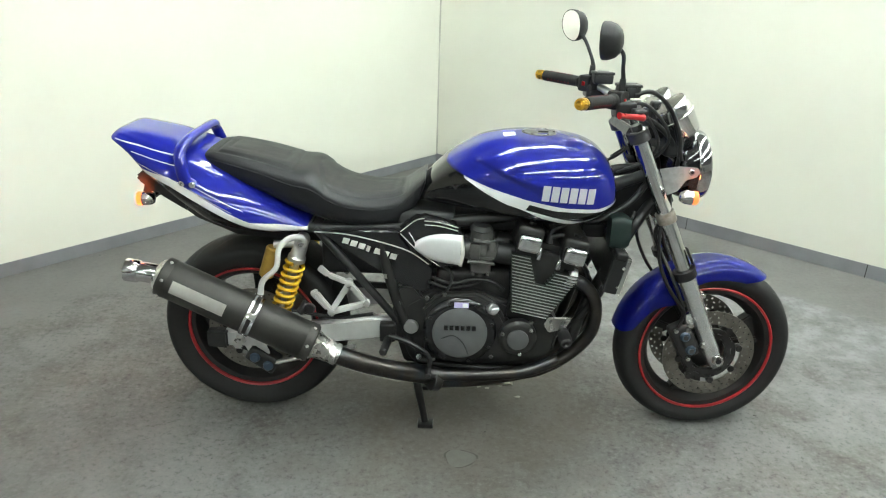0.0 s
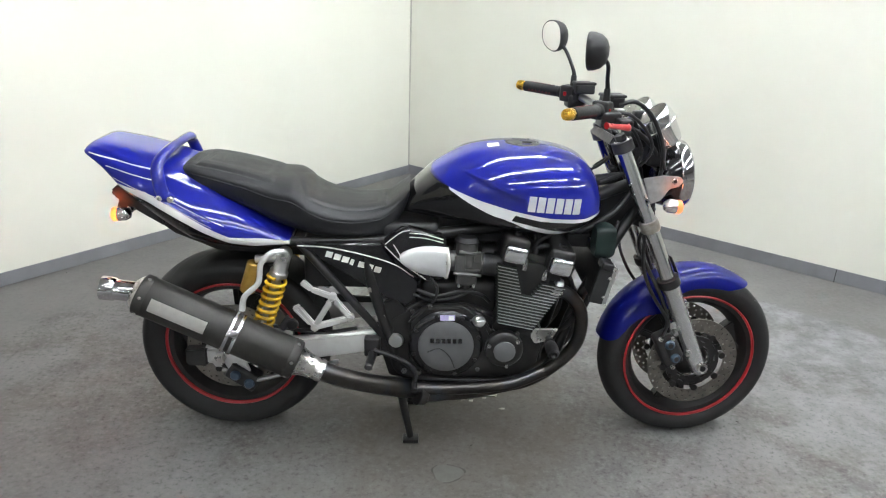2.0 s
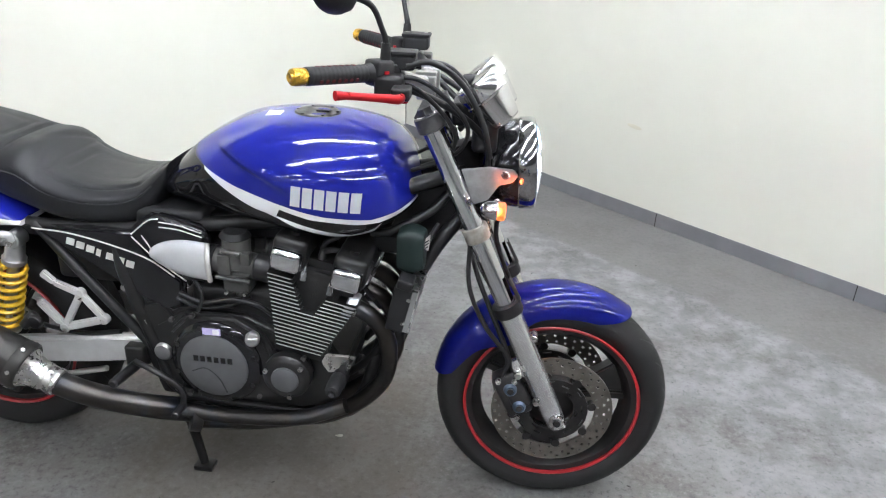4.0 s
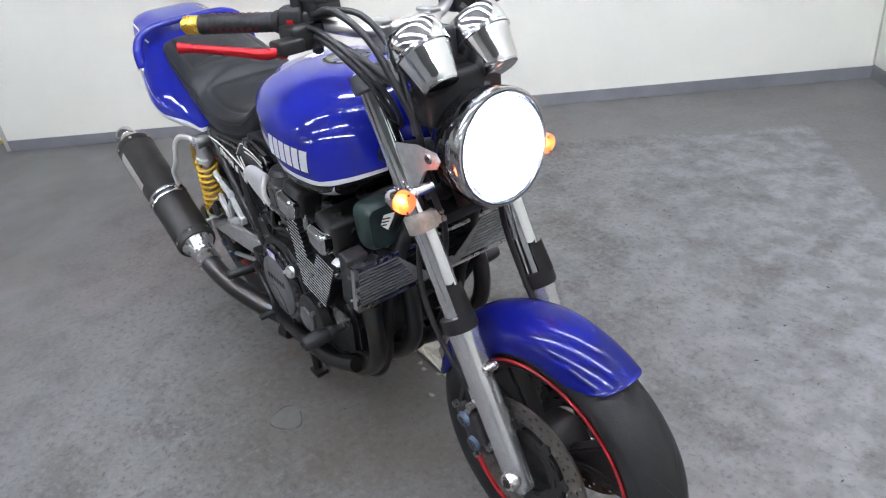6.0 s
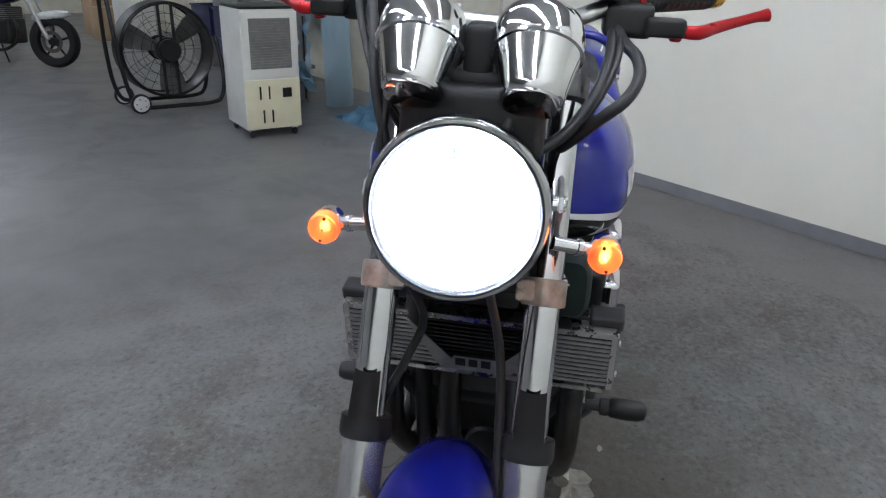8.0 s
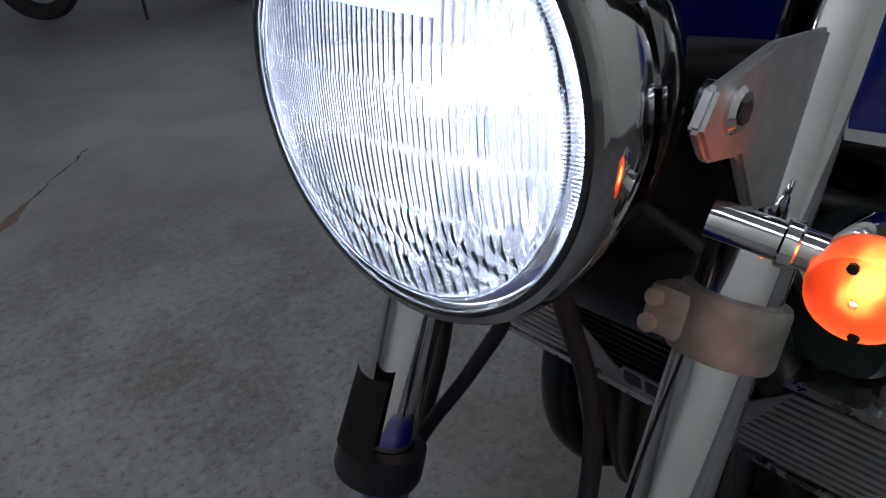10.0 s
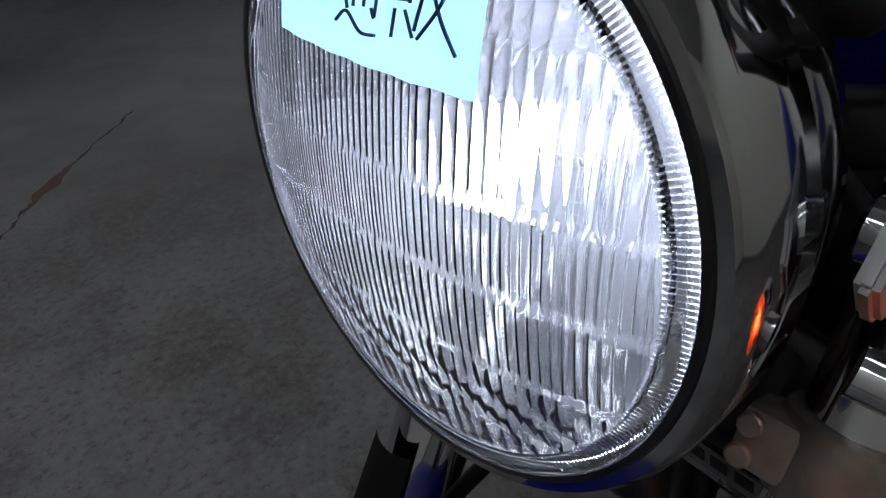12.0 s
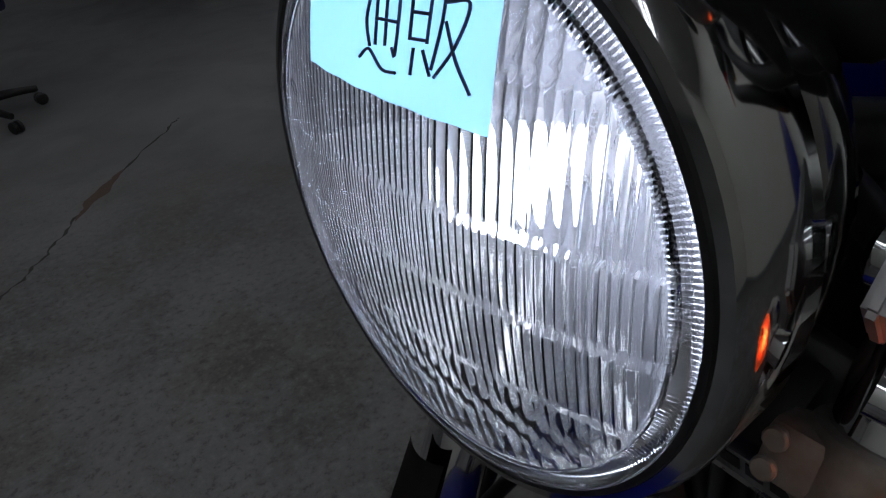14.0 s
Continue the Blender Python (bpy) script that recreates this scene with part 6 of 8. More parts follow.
# carburettors and intake
for y in (-0.135, -0.045, 0.045, 0.135):
    bm = rod((0.690, y, 0.652), (0.792, y, 0.643), 0.030, seg=24)
    add_box(bm, (0.775, y - 0.024, 0.672), (0.022, 0.020, 0.030), None, 0.004)
    add_rod(bm, (0.720, y - 0.032, 0.690), (0.765, y - 0.032, 0.684), 0.006, seg=10)
    add_box(bm, (0.745, y, 0.632), (0.074, 0.060, 0.008), None, 0.002)
    add_rod(bm, (0.705, y - 0.036, 0.625), (0.785, y - 0.036, 0.618), 0.005, seg=10)
    add_rod(bm, (0.742, y, 0.640), (0.745, y, 0.715), 0.034, 0.032, seg=24, chamfer=0.004)
    add_box(bm, (0.745, y, 0.605), (0.062, 0.052, 0.050), None, 0.008, 3)
    add_rod(bm, (0.745, y, 0.580), (0.745, y, 0.565), 0.012, seg=12)
    add_box(bm, (0.725, y - 0.030, 0.655), (0.030, 0.014, 0.050), None, 0.004)
    cb = put("carburettor", bm, "carb", None, "dull grey carburettor")
    put("carburettor_cap", rod((0.743, y, 0.712), (0.744, y, 0.728), 0.036, 0.030, seg=24, chamfer=0.004), "plastic", cb, "black carburettor cap")
    for dx in (-0.022, 0.022):
        put("carburettor_screw", rod((0.745 + dx, y - 0.022, 0.582), (0.745 + dx, y - 0.034, 0.582), 0.004, seg=8), "steel", cb)
for y in (-0.135, -0.045, 0.045, 0.135):
    put("inlet_rubber", rod((0.788, y, 0.644), (0.850, y, 0.634), 0.033, seg=24, chamfer=0.003), "hose", None, "black inlet rubber")
    put("airbox_rubber", rod((0.650, y, 0.655), (0.694, y, 0.651), 0.034, seg=24, chamfer=0.003), "hose", None, "black airbox rubber")
put("airbox", box((0.578, 0, 0.672), (0.17, 0.24, 0.17), 0.02, None, 3), "plastic", None, "black plastic airbox")
put("starter_cover", box((0.735, 0, 0.515), (0.25, 0.25, 0.13), 0.03, None, 3), "engine", None, "dusty black upper crankcase behind the cylinders")
# added dark block that closes a pale gap between tank and carburettors
put("tank_gap_block", box((0.800, 0, 0.716), (0.30, 0.17, 0.05), 0.012, None, 2), "plastic", None, "black block added to close the gap under the fuel tank")
put("battery_box", box((0.37, 0, 0.62), (0.22, 0.20, 0.16), 0.015, None, 3), "plastic", None, "black plastic battery box")


def side_cover(s):
    o = [(0.232, 0.696), (0.300, 0.703), (0.420, 0.706), (0.500, 0.704), (0.545, 0.640), (0.610, 0.590), (0.605, 0.520), (0.560, 0.500), (0.500, 0.530), (0.440, 0.570), (0.330, 0.640)]
    sc = put("side_cover", slab(o, s * 0.118, s * 0.146, None, 0.010, 3), "gloss_black", None, "gloss black side cover with grey model badge")
    # the model badge as slanted plain bars
    for k in range(7):
        x = 0.330 + 0.0235 * k
        z = 0.668 - 0.0075 * k
        wd = 0.010 if k == 3 else 0.019
        bar = slab([(x, z - 0.008), (x + wd, z - 0.012), (x + wd + 0.006, z + 0.005), (x + 0.006, z + 0.009)], s * 0.1458, s * 0.1472)
        put("badge_bar", bar, "plate", sc, "plain pale badge bar")
    line = [(0.250, s * 0.1464, 0.692), (0.34, s * 0.1468, 0.688), (0.44, s * 0.1468, 0.668), (0.530, s * 0.1468, 0.640), (0.590, s * 0.1466, 0.600)]
    put("pinstripe", sweep(line, 0.0020, 6), "plate", sc, "thin silver pinstripe")
    # flared intake trim with silver scoop
    f = [(0.492, 0.708), (0.530, 0.745), (0.562, 0.762), (0.600, 0.752), (0.680, 0.735), (0.684, 0.700), (0.690, 0.612), (0.672, 0.590), (0.618, 0.592), (0.560, 0.630)]
    tr = put("intake_trim", slab(f, s * 0.125, s * 0.158, None, 0.012, 3), "gloss_black", None, "gloss black intake trim with silver pinstripes")
    secs = []
    for i in range(17):
        t = i / 16
        x = 0.548 + 0.135 * t
        hz, hy = 0.047 * (math.sin(math.pi * min(0.5, t * 0.62 + 0.02)) ** 0.55), 0.020 * (0.5 + 0.5 * t)
        zc = 0.664 - 0.010 * t
        secs.append([(x, s * 0.158 + s * hy * math.cos(a) * (1 if math.cos(a) * 1 > 0 else 0.6), zc + hz * power(math.sin(a), 0.8)) for a in (2 * math.pi * k / 32 for k in range(32))])
    put("intake_scoop", loft(secs), "silver", tr, "silver painted intake scoop")
    put("scoop_ring", sweep([(0.684, s * 0.158, 0.700), (0.690, s * 0.176, 0.655), (0.684, s * 0.160, 0.606)], 0.006, 10), "plate", tr, "beige rubber edge")
    for a, b, c in (((0.505, 0.706), (0.548, 0.742), (0.575, 0.750)), ((0.575, 0.742), (0.620, 0.738), (0.674, 0.724)), ((0.575, 0.730), (0.620, 0.727), (0.674, 0.714)), ((0.505, 0.700), (0.560, 0.645), (0.625, 0.598)), ((0.530, 0.705), (0.545, 0.680), (0.556, 0.655))):
        put("pinstripe", sweep([(p[0], s * 0.1585, p[1]) for p in (a, b, c)], 0.0015, 6), "plate", tr, "thin white pinstripe")


two(side_cover)


# cooling scoops either side of the steering head, with a white triangle label
def side_duct(s):
    secs = []
    for i in range(13):
        t = i / 12
        x = 1.119 + 0.058 * t
        hw = 0.038 * math.sin(math.pi * (0.22 + 0.60 * t)) ** 0.35
        hh = 0.052 * math.sin(math.pi * (0.20 + 0.62 * t)) ** 0.35
        secs.append([(x, s * 0.125 + hw * power(math.cos(a), 0.5), 0.720 + hh * power(math.sin(a), 0.5)) for a in (2 * math.pi * k / 36 for k in range(36))])
    d = put("cooling_duct", loft(secs), "green_black", None, "faded green-black plastic cooling duct", 50)
    tri = bmesh.new()
    pts = [(-0.026, 0.012), (0.026, 0.016), (0.004, -0.016)]
    m = Matrix.Translation((1.168, s * 0.120, 0.728)) @ Matrix.Rotation(radians(s * 22), 4, "Z") @ Matrix.Rotation(radians(-12), 4, "Y")
    vs = [tri.verts.new(m @ Vector((x, y * -s, z))) for x in (0.0115, 0.0125) for y, z in pts]
    tri.faces.new((vs[0], vs[1], vs[2]))
    tri.faces.new((vs[3], vs[5], vs[4]))
    for a, b in ((0, 1), (1, 2), (2, 0)):
        tri.faces.new((vs[a], vs[b], vs[b + 3], vs[a + 3]))
    put("duct_label", tri, "plate", d, "silver triangular label")
    for k in range(3):
        bar = box((0.0134, (-0.002) * -s, 0.007 - 0.006 * k), (0.0008, 0.030 - 0.009 * k, 0.0026), 0.0, m)
        put("label_bar", bar, "black", d, "plain dark bar of print")


two(side_duct)


# oil cooler with slotted guard
def oil_cooler():
    c = Vector((1.152, 0.001, 0.604))
    m = Matrix.Translation(c) @ Matrix.Rotation(radians(12), 4, "Y")
    core = box((-0.018, 0, 0), (0.030, 0.385, 0.100), 0.004, m)
    oc = put("oil_cooler", core, "black", None, "black oil cooler with steel guard")
    for y in (-0.201, 0.201):
        tank_end = box((-0.018, y, 0), (0.042, 0.018, 0.112), 0.005, m, 3)
        add_box(tank_end, (-0.018, y * 0.94, 0.062), (0.036, 0.050, 0.022), m, 0.006, 3)
        put("cooler_tank", tank_end, "plastic", oc, "black cooler end tank")
    for k in range(12):
        put("cooler_tube", box((0.000, 0, -0.044 + 0.0080 * k), (0.006, 0.375, 0.0022), 0.0, m), "engine", oc)
    g = put("cooler_guard", box((0.002, 0, 0.0575), (0.026, 0.412, 0.0022), 0.0, m), "steel", oc, "slotted stainless cooler guard")
    for z in (0.053, -0.053):
        put("guard_rail", box((0.014, 0, z), (0.0022, 0.412, 0.008), 0.0, m), "steel", g)
    for y in (-0.2025, 0.2025):
        put("guard_rail", box((0.014, y, 0), (0.0022, 0.008, 0.098), 0.0, m), "steel", g)
        put("guard_flange", box((-0.001, y + math.copysign(0.005, y), 0), (0.028, 0.0022, 0.104), 0.0, m), "guard", g)
    # slots run level from the ends, then slope down towards the middle
    for s in (-1, 1):
        for k in range(11):
            z = 0.0425 - 0.0082 * k
            bend = 0.108 - 0.0046 * k
            drop = min(z + 0.046, 0.088)
            run_in = [(s * 0.199, z), (s * bend, z)] + ([(s * (bend - drop * 0.95), z - drop)] if drop > 0.008 else [])
            bm = bmesh.new()
            for (y0, z0), (y1, z1) in zip(run_in, run_in[1:]):
                h = 0.0024
                vs = [bm.verts.new(m @ Vector((x, y, zz))) for x in (0.0130, 0.0152) for y, zz in ((y0, z0 - h), (y1, z1 - h), (y1, z1 + h), (y0, z0 + h))]
                for f in ((0, 1, 2, 3), (7, 6, 5, 4), (0, 4, 5, 1), (1, 5, 6, 2), (2, 6, 7, 3), (3, 7, 4, 0)):
                    bm.faces.new([vs[q] for q in f])
            put("guard_slat", bm, "guard", g)
    put("guard_plate", slab([(-0.050, -0.050), (0.050, -0.050), (0.034, -0.022), (-0.034, -0.022)], 0.0128, 0.0148, m @ Matrix(((0, 1, 0, 0), (1, 0, 0, 0), (0, 0, 1, 0), (0, 0, 0, 1)))), "guard", g, "plain steel guard panel")
    for y, w in ((-0.024, 0.016), (-0.004, 0.014), (0.016, 0.015)):
        put("letter_block", box((0.0154, y, -0.032), (0.0010, w, 0.014), 0.0, m), "black", g, "plain dark lettering block")
    for y in (-0.2085, 0.2085):
        for z in (-0.030, 0.030):
            p = m @ Vector((-0.002, y, z))
            put("guard_screw", rod(p, p + Vector((0, math.copysign(0.004, y), 0)), 0.0045, seg=10), "steel", g)
    for s in (-1, 1):
        put("oil_hose", sweep([m @ Vector((-0.02, s * 0.15, -0.06)), Vector((1.10, s * 0.14, 0.50)), Vector((1.045, s * 0.10, 0.40)), Vector((0.99, s * 0.08, 0.34))], 0.010, 12), "hose", oc, "black oil hose")


oil_cooler()


# exhaust: four headers into one silencer
def exhaust():
    for k, y in enumerate((-0.150, -0.050, 0.050, 0.150)):
        o = Vector((1.012, y, 0.574))
        drift = (-0.105, -0.070, -0.045, -0.010)[k]
        pts = [o, (1.058, y, 0.552), (1.094, y, 0.505), (1.103, y, 0.440), (1.086, y * 0.98, 0.372), (1.030, y * 0.92, 0.300), (0.955, y * 0.85 - 0.012, 0.250), (0.880, y * 0.70 - 0.03, 0.225), (0.760, y * 0.50 - 0.075, 0.208), (0.630, drift - 0.06, 0.205)]
        h = put("header_pipe", sweep(pts, 0.0205, 18, 8), "pipe", None, "heat-tinted exhaust header pipe")
        put("exhaust_flange", rod((1.002, y, 0.580), (1.024, y, 0.569), 0.033, seg=24, chamfer=0.003), "alloy", h, "exhaust port flange")
        for dz in (-0.026, 0.026):
            q = Vector((1.020, y + dz, 0.572))
            put("flange_nut", rod(q, q + Vector((0.010, 0, -0.005)), 0.007, seg=6), "steel", h)
    col = [(0.650, -0.110, 0.208), (0.600, -0.150, 0.222), (0.530, -0.200, 0.258), (0.450, -0.238, 0.295), (0.380, -0.258, 0.325), (0.322, -0.266, 0.352)]
    put("link_pipe", sweep(col, [0.032, 0.031, 0.0295, 0.0285, 0.0285, 0.0285], 24, 8), "pipe", None, "heat-tinted link pipe")
    side = [(1.000, -0.165, 0.300), (0.900, -0.178, 0.262), (0.780, -0.180, 0.245), (0.660, -0.180, 0.240), (0.590, -0.180, 0.245)]
    put("header_pipe", sweep(side, 0.0195, 18, 8), "pipe", None, "heat-tinted outer header pipe")
    put("pipe_clamp", rod((0.628, -0.168, 0.216), (0.604, -0.180, 0.224), 0.0375, seg=24, chamfer=0.002), "pipe", None, "dark steel exhaust clamp")
    a, b = Vector((0.322, -0.266, 0.352)), Vector((-0.168, -0.270, 0.592))
    d = (b - a).normalized()
    m = Matrix.Translation(a) @ frame_along(d)
    L = (b - a).length
    cone = lathe([(0.0305, -0.010), (0.0335, -0.007), (0.0340, 0.004), (0.0325, 0.006), (0.0325, 0.020), (0.0345, 0.022), (0.0345, 0.034), (0.0370, 0.050), (0.0440, 0.066), (0.0545, 0.079)], m, 40)
    can_f = put("silencer", lathe([(0.054, 0.072), (0.0575, 0.078), (0.0575, L - 0.012), (0.054, L - 0.004), (0.050, L)], m, 48), "can", None, "dark titanium silencer can with worn plate")
    put("silencer_cone", cone, "steel", can_f, "brushed steel silencer inlet cone")
    put("silencer_end", lathe([(0.052, L - 0.003), (0.040, L + 0.010), (0.030, L + 0.016)], m, 40), "steel", can_f, "steel silencer end cap")
    mt = Matrix.Translation(b) @ frame_along((-1, 0, 0.13))
    tip = lathe([(0.026, 0.0), (0.0285, 0.010), (0.0285, 0.060), (0.0320, 0.064), (0.0332, 0.088), (0.0332, 0.098), (0.0295, 0.099), (0.0280, 0.085), (0.0250, 0.03)], mt, 40)
    put("silencer_tip", tip, "chrome", can_f, "polished outlet pipe")
    put("tip_inside", lathe([(0.0255, 0.050), (0.002, 0.048)], mt, 24, cap=False), "black", can_f)
    for h in (0.088, L - 0.016):
        for k in range(6):
            ang = 2 * math.pi * k / 6 + 0.3
            p = m @ Vector((0.0575 * math.cos(ang), 0.0575 * math.sin(ang), h))
            nrm = (m.to_3x3() @ Vector((math.cos(ang), math.sin(ang), 0))).normalized()
            put("rivet", rod(p, p + nrm * 0.0025, 0.005, seg=10), "steel", can_f)
        put("can_band", lathe([(0.0578, h - 0.012), (0.0586, h - 0.010), (0.0586, h + 0.010), (0.0578, h + 0.012)], m, 48, cap=False), "can", can_f)
    # badge plate wrapped on the outer side
    inv = m.to_3x3().inverted()
    out = inv @ Vector((0, -1, 0.20))
    mid = math.atan2(out.y, out.x)
    plate = bmesh.new()
    rows = []
    for i in range(9):
        ang = mid + radians(-19 + 38 * i / 8)
        rows.append([plate.verts.new(m @ Vector((0.0582 * math.cos(ang), 0.0582 * math.sin(ang), h))) for h in np.linspace(L - 0.205, L - 0.045, 6)])
    fs = [plate.faces.new((r0[k], r0[k + 1], r1[k + 1], r1[k])) for r0, r1 in zip(rows, rows[1:]) for k in range(5)]
    bmesh.ops.solidify(plate, geom=fs, thickness=0.0008)
    put("silencer_plate", plate, "plate", can_f, "worn plain silver plate")
    # strap and hanger
    hs = 0.268
    strap = bmesh.new()
    for e in (-0.0105, 0.0105):
        add_lathe(strap, [(0.0580, hs + e - 0.0045), (0.0602, hs + e - 0.0045), (0.0608, hs + e - 0.003), (0.0608, hs + e + 0.003), (0.0602, hs + e + 0.0045), (0.0580, hs + e + 0.0045)], m, 48, cap=False)
    for k in range(4):
        q = m @ Matrix.Rotation(2.05 + k * math.pi / 2, 4, "Z")
        add_box(strap, (0.0595, 0, hs), (0.0024, 0.020, 0.026), q, 0.0008)
    put("silencer_strap", strap, "chrome", can_f, "polished silencer strap")
    top = m @ Vector((0, 0, hs)) + Vector((0.02, 0.035, 0.055))
    hang = [top, (top.x + 0.012, -0.238, top.z + 0.045), (0.152, -0.232, 0.610), (0.160, -0.222, 0.662), (0.185, -0.208, 0.690), (0.218, -0.190, 0.690), (0.222, -0.180, 0.672)]
    put("silencer_hanger", sweep(hang, [0.0095, 0.0082, 0.0080, 0.0080, 0.0085, 0.0090, 0.0095], 14, 8, 0.8), "cast_alloy", None, "satin aluminium silencer hanger")


exhaust()


# foot rests
def rest(s):
    def cast_bar(p, q, w0, w1):
        d = Vector((q[0] - p[0], q[1] - p[1])).normalized()
        n = Vector((-d.y, d.x))
        o = [(p[0] - n.x * w0, p[1] - n.y * w0), (q[0] - n.x * w1, q[1] - n.y * w1), (q[0] + n.x * w1, q[1] + n.y * w1), (p[0] + n.x * w0, p[1] + n.y * w0)]
        return slab(o, s * 0.152, s * 0.166, None, 0.003)

    bracket = None
    for p, q, w0, w1 in (((0.262, 0.584), (0.290, 0.560), 0.010, 0.008), ((0.290, 0.560), (0.352, 0.536), 0.008, 0.009), ((0.350, 0.538), (0.402, 0.472), 0.009, 0.009), ((0.402, 0.470), (0.296, 0.437), 0.009, 0.010), ((0.351, 0.534), (0.296, 0.440), 0.0085, 0.0085), ((0.298, 0.436), (0.252, 0.500), 0.008, 0.006), ((0.282, 0.446), (0.236, 0.498), 0.005, 0.005), ((0.234, 0.496), (0.254, 0.506), 0.006, 0.006)):
        if bracket:
            put("bracket_bar", cast_bar(p, q, w0, w1), "cast_alloy", bracket)
        else:
            bracket = put("rest_bracket", cast_bar(p, q, w0, w1), "cast_alloy", None, "cast aluminium pillion rest bracket")
    for x, z in ((0.402, 0.471), (0.351, 0.537), (0.296, 0.437)):
        put("bracket_boss", rod((x, s * 0.150, z), (x, s * 0.1672, z), 0.0125, seg=20, chamfer=0.002), "cast_alloy", bracket)
    for x, z in ((0.400, 0.467), (0.352, 0.528), (0.296, 0.432)):
        put("rest_bolt", rod((x, s * 0.150, z), (x, s * 0.168, z), 0.0085, seg=16, chamfer=0.002), "steel", None, "bracket bolt")
    put("pillion_peg", rod((0.225, s * 0.165, 0.470), (0.200, s * 0.185, 0.440), 0.014, 0.012, seg=16, chamfer=0.003), "hose", None, "folded rubber pillion peg")
    put("pillion_peg_ring", rod((0.232, s * 0.172, 0.455), (0.232, s * 0.186, 0.455), 0.018, seg=20, chamfer=0.003), "hose")
    put("rider_peg", rod((0.470, s * 0.165, 0.352), (0.462, s * 0.262, 0.358), 0.0135, 0.012, seg=16, chamfer=0.004), "hose", None, "black rubber rider foot peg")
    put("peg_mount", box((0.468, s * 0.152, 0.372), (0.050, 0.032, 0.062), 0.008, None, 3), "engine", None, "black peg mount")
    ped = [(0.475, s * 0.178, 0.370), (0.520, s * 0.190, 0.362), (0.575, s * 0.195, 0.335), (0.600, s * 0.196, 0.305), (0.598, s * 0.200, 0.270)]
    put("brake_pedal" if s < 0 else "shift_lever", sweep(ped, 0.0075, 12, 6), "black", None, "black steel foot lever")
    put("pedal_pad", rod((0.598, s * 0.195, 0.272), (0.598, s * 0.245, 0.272), 0.009, seg=12, chamfer=0.002), "hose")
    # engine protection slider
    o = [(0.958, 0.450), (1.030, 0.452), (1.012, 0.412), (0.962, 0.398), (0.945, 0.424)]
    put("slider_bracket", slab(o, s * 0.168, s * 0.176, None, 0.003), "steel", None, "steel crash slider bracket")
    sl = lathe([(0.009, 0.0), (0.010, 0.024), (0.0155, 0.026), (0.0165, 0.034), (0.0150, 0.040), (0.0175, 0.044), (0.0195, 0.066), (0.0185, 0.092), (0.0150, 0.102), (0.0090, 0.105), (0.004, 0.100)], Matrix.Translation((1.000, s * 0.178, 0.420)) @ Matrix.Rotation(radians(-90 * s), 4, "X"), 24)
    put("crash_slider", sl, "plastic", None, "black plastic crash slider")


two(rest)

# centre stand
for s in (-1, 1):
    leg = [(0.555, s * 0.105, 0.240), (0.562, s * 0.108, 0.150), (0.580, s * 0.112, 0.060), (0.588, s * 0.114, 0.018)]
    put("stand_leg", sweep(leg, [0.017, 0.014, 0.012, 0.012], 14, 8), "black", None, "black centre stand leg")
    put("stand_foot", box((0.590, s * 0.114, 0.008), (0.052, 0.040, 0.016), 0.005), "black", None, "worn stand foot")
put("stand_bridge", rod((0.556, -0.105, 0.205), (0.556, 0.105, 0.205), 0.011, seg=14), "black", None, "centre stand crossbar")
side_leg = [(0.640, 0.140, 0.235), (0.720, 0.150, 0.175), (0.820, 0.152, 0.168), (0.900, 0.150, 0.160)]
put("side_stand", sweep(side_leg, [0.013, 0.011, 0.011, 0.016], 14, 8), "clamp", None, "folded scuffed side stand")
put("sump", slab([(0.640, 0.268), (0.900, 0.268), (0.870, 0.200), (0.800, 0.185), (0.720, 0.185), (0.665, 0.205)], -0.085, 0.085, None, 0.012, 3), "engine", None, "dark oil sump")
put("oil_filter", rod((0.900, 0.0, 0.275), (1.010, 0.0, 0.300), 0.038, seg=24, chamfer=0.006), "engine", None, "black oil filter")
put("chain_guard", slab([(0.480, 0.420), (0.150, 0.440), (0.02, 0.420), (0.02, 0.405), (0.48, 0.400)], 0.092, 0.104, None, 0.003), "plastic", None, "black chain guard")

# breather and drain hoses in front of the airbox
for pts, r in (
    ([(0.600, -0.150, 0.560), (0.660, -0.158, 0.545), (0.730, -0.155, 0.560), (0.790, -0.150, 0.548), (0.820, -0.140, 0.520)], 0.0060),
    ([(0.590, -0.148, 0.545), (0.650, -0.152, 0.528), (0.720, -0.150, 0.540), (0.770, -0.140, 0.565)], 0.0050),
    ([(0.640, -0.150, 0.600), (0.660, -0.160, 0.570), (0.650, -0.162, 0.530), (0.630, -0.155, 0.500)], 0.0045),
    ([(1.010, -0.120, 0.690), (0.975, -0.140, 0.705), (0.950, -0.135, 0.700), (0.930, -0.100, 0.715)], 0.0070),
    ([(1.060, -0.130, 0.680), (1.040, -0.150, 0.640), (1.060, -0.145, 0.600), (1.075, -0.120, 0.560)], 0.0055),
):
    put("breather_hose", sweep(pts, r, 10, 8), "hose", None, "black rubber breather hose")
put("fuel_tap", lathe([(0.014, 0.0), (0.014, 0.014), (0.008, 0.018)], Matrix.Translation((0.700, 0.130, 0.735)) @ frame_along((0, 1, 0)), 16), "alloy", None, "aluminium fuel tap")
for x, z in ((0.588, 0.505), (0.612, 0.298), (0.790, 0.312), (0.905, 0.435), (0.640, 0.520)):
    put("case_bolt", rod((x, -0.176, z), (x, -0.187, z), 0.0065, seg=6), "carb", None, "dull steel engine case bolt")

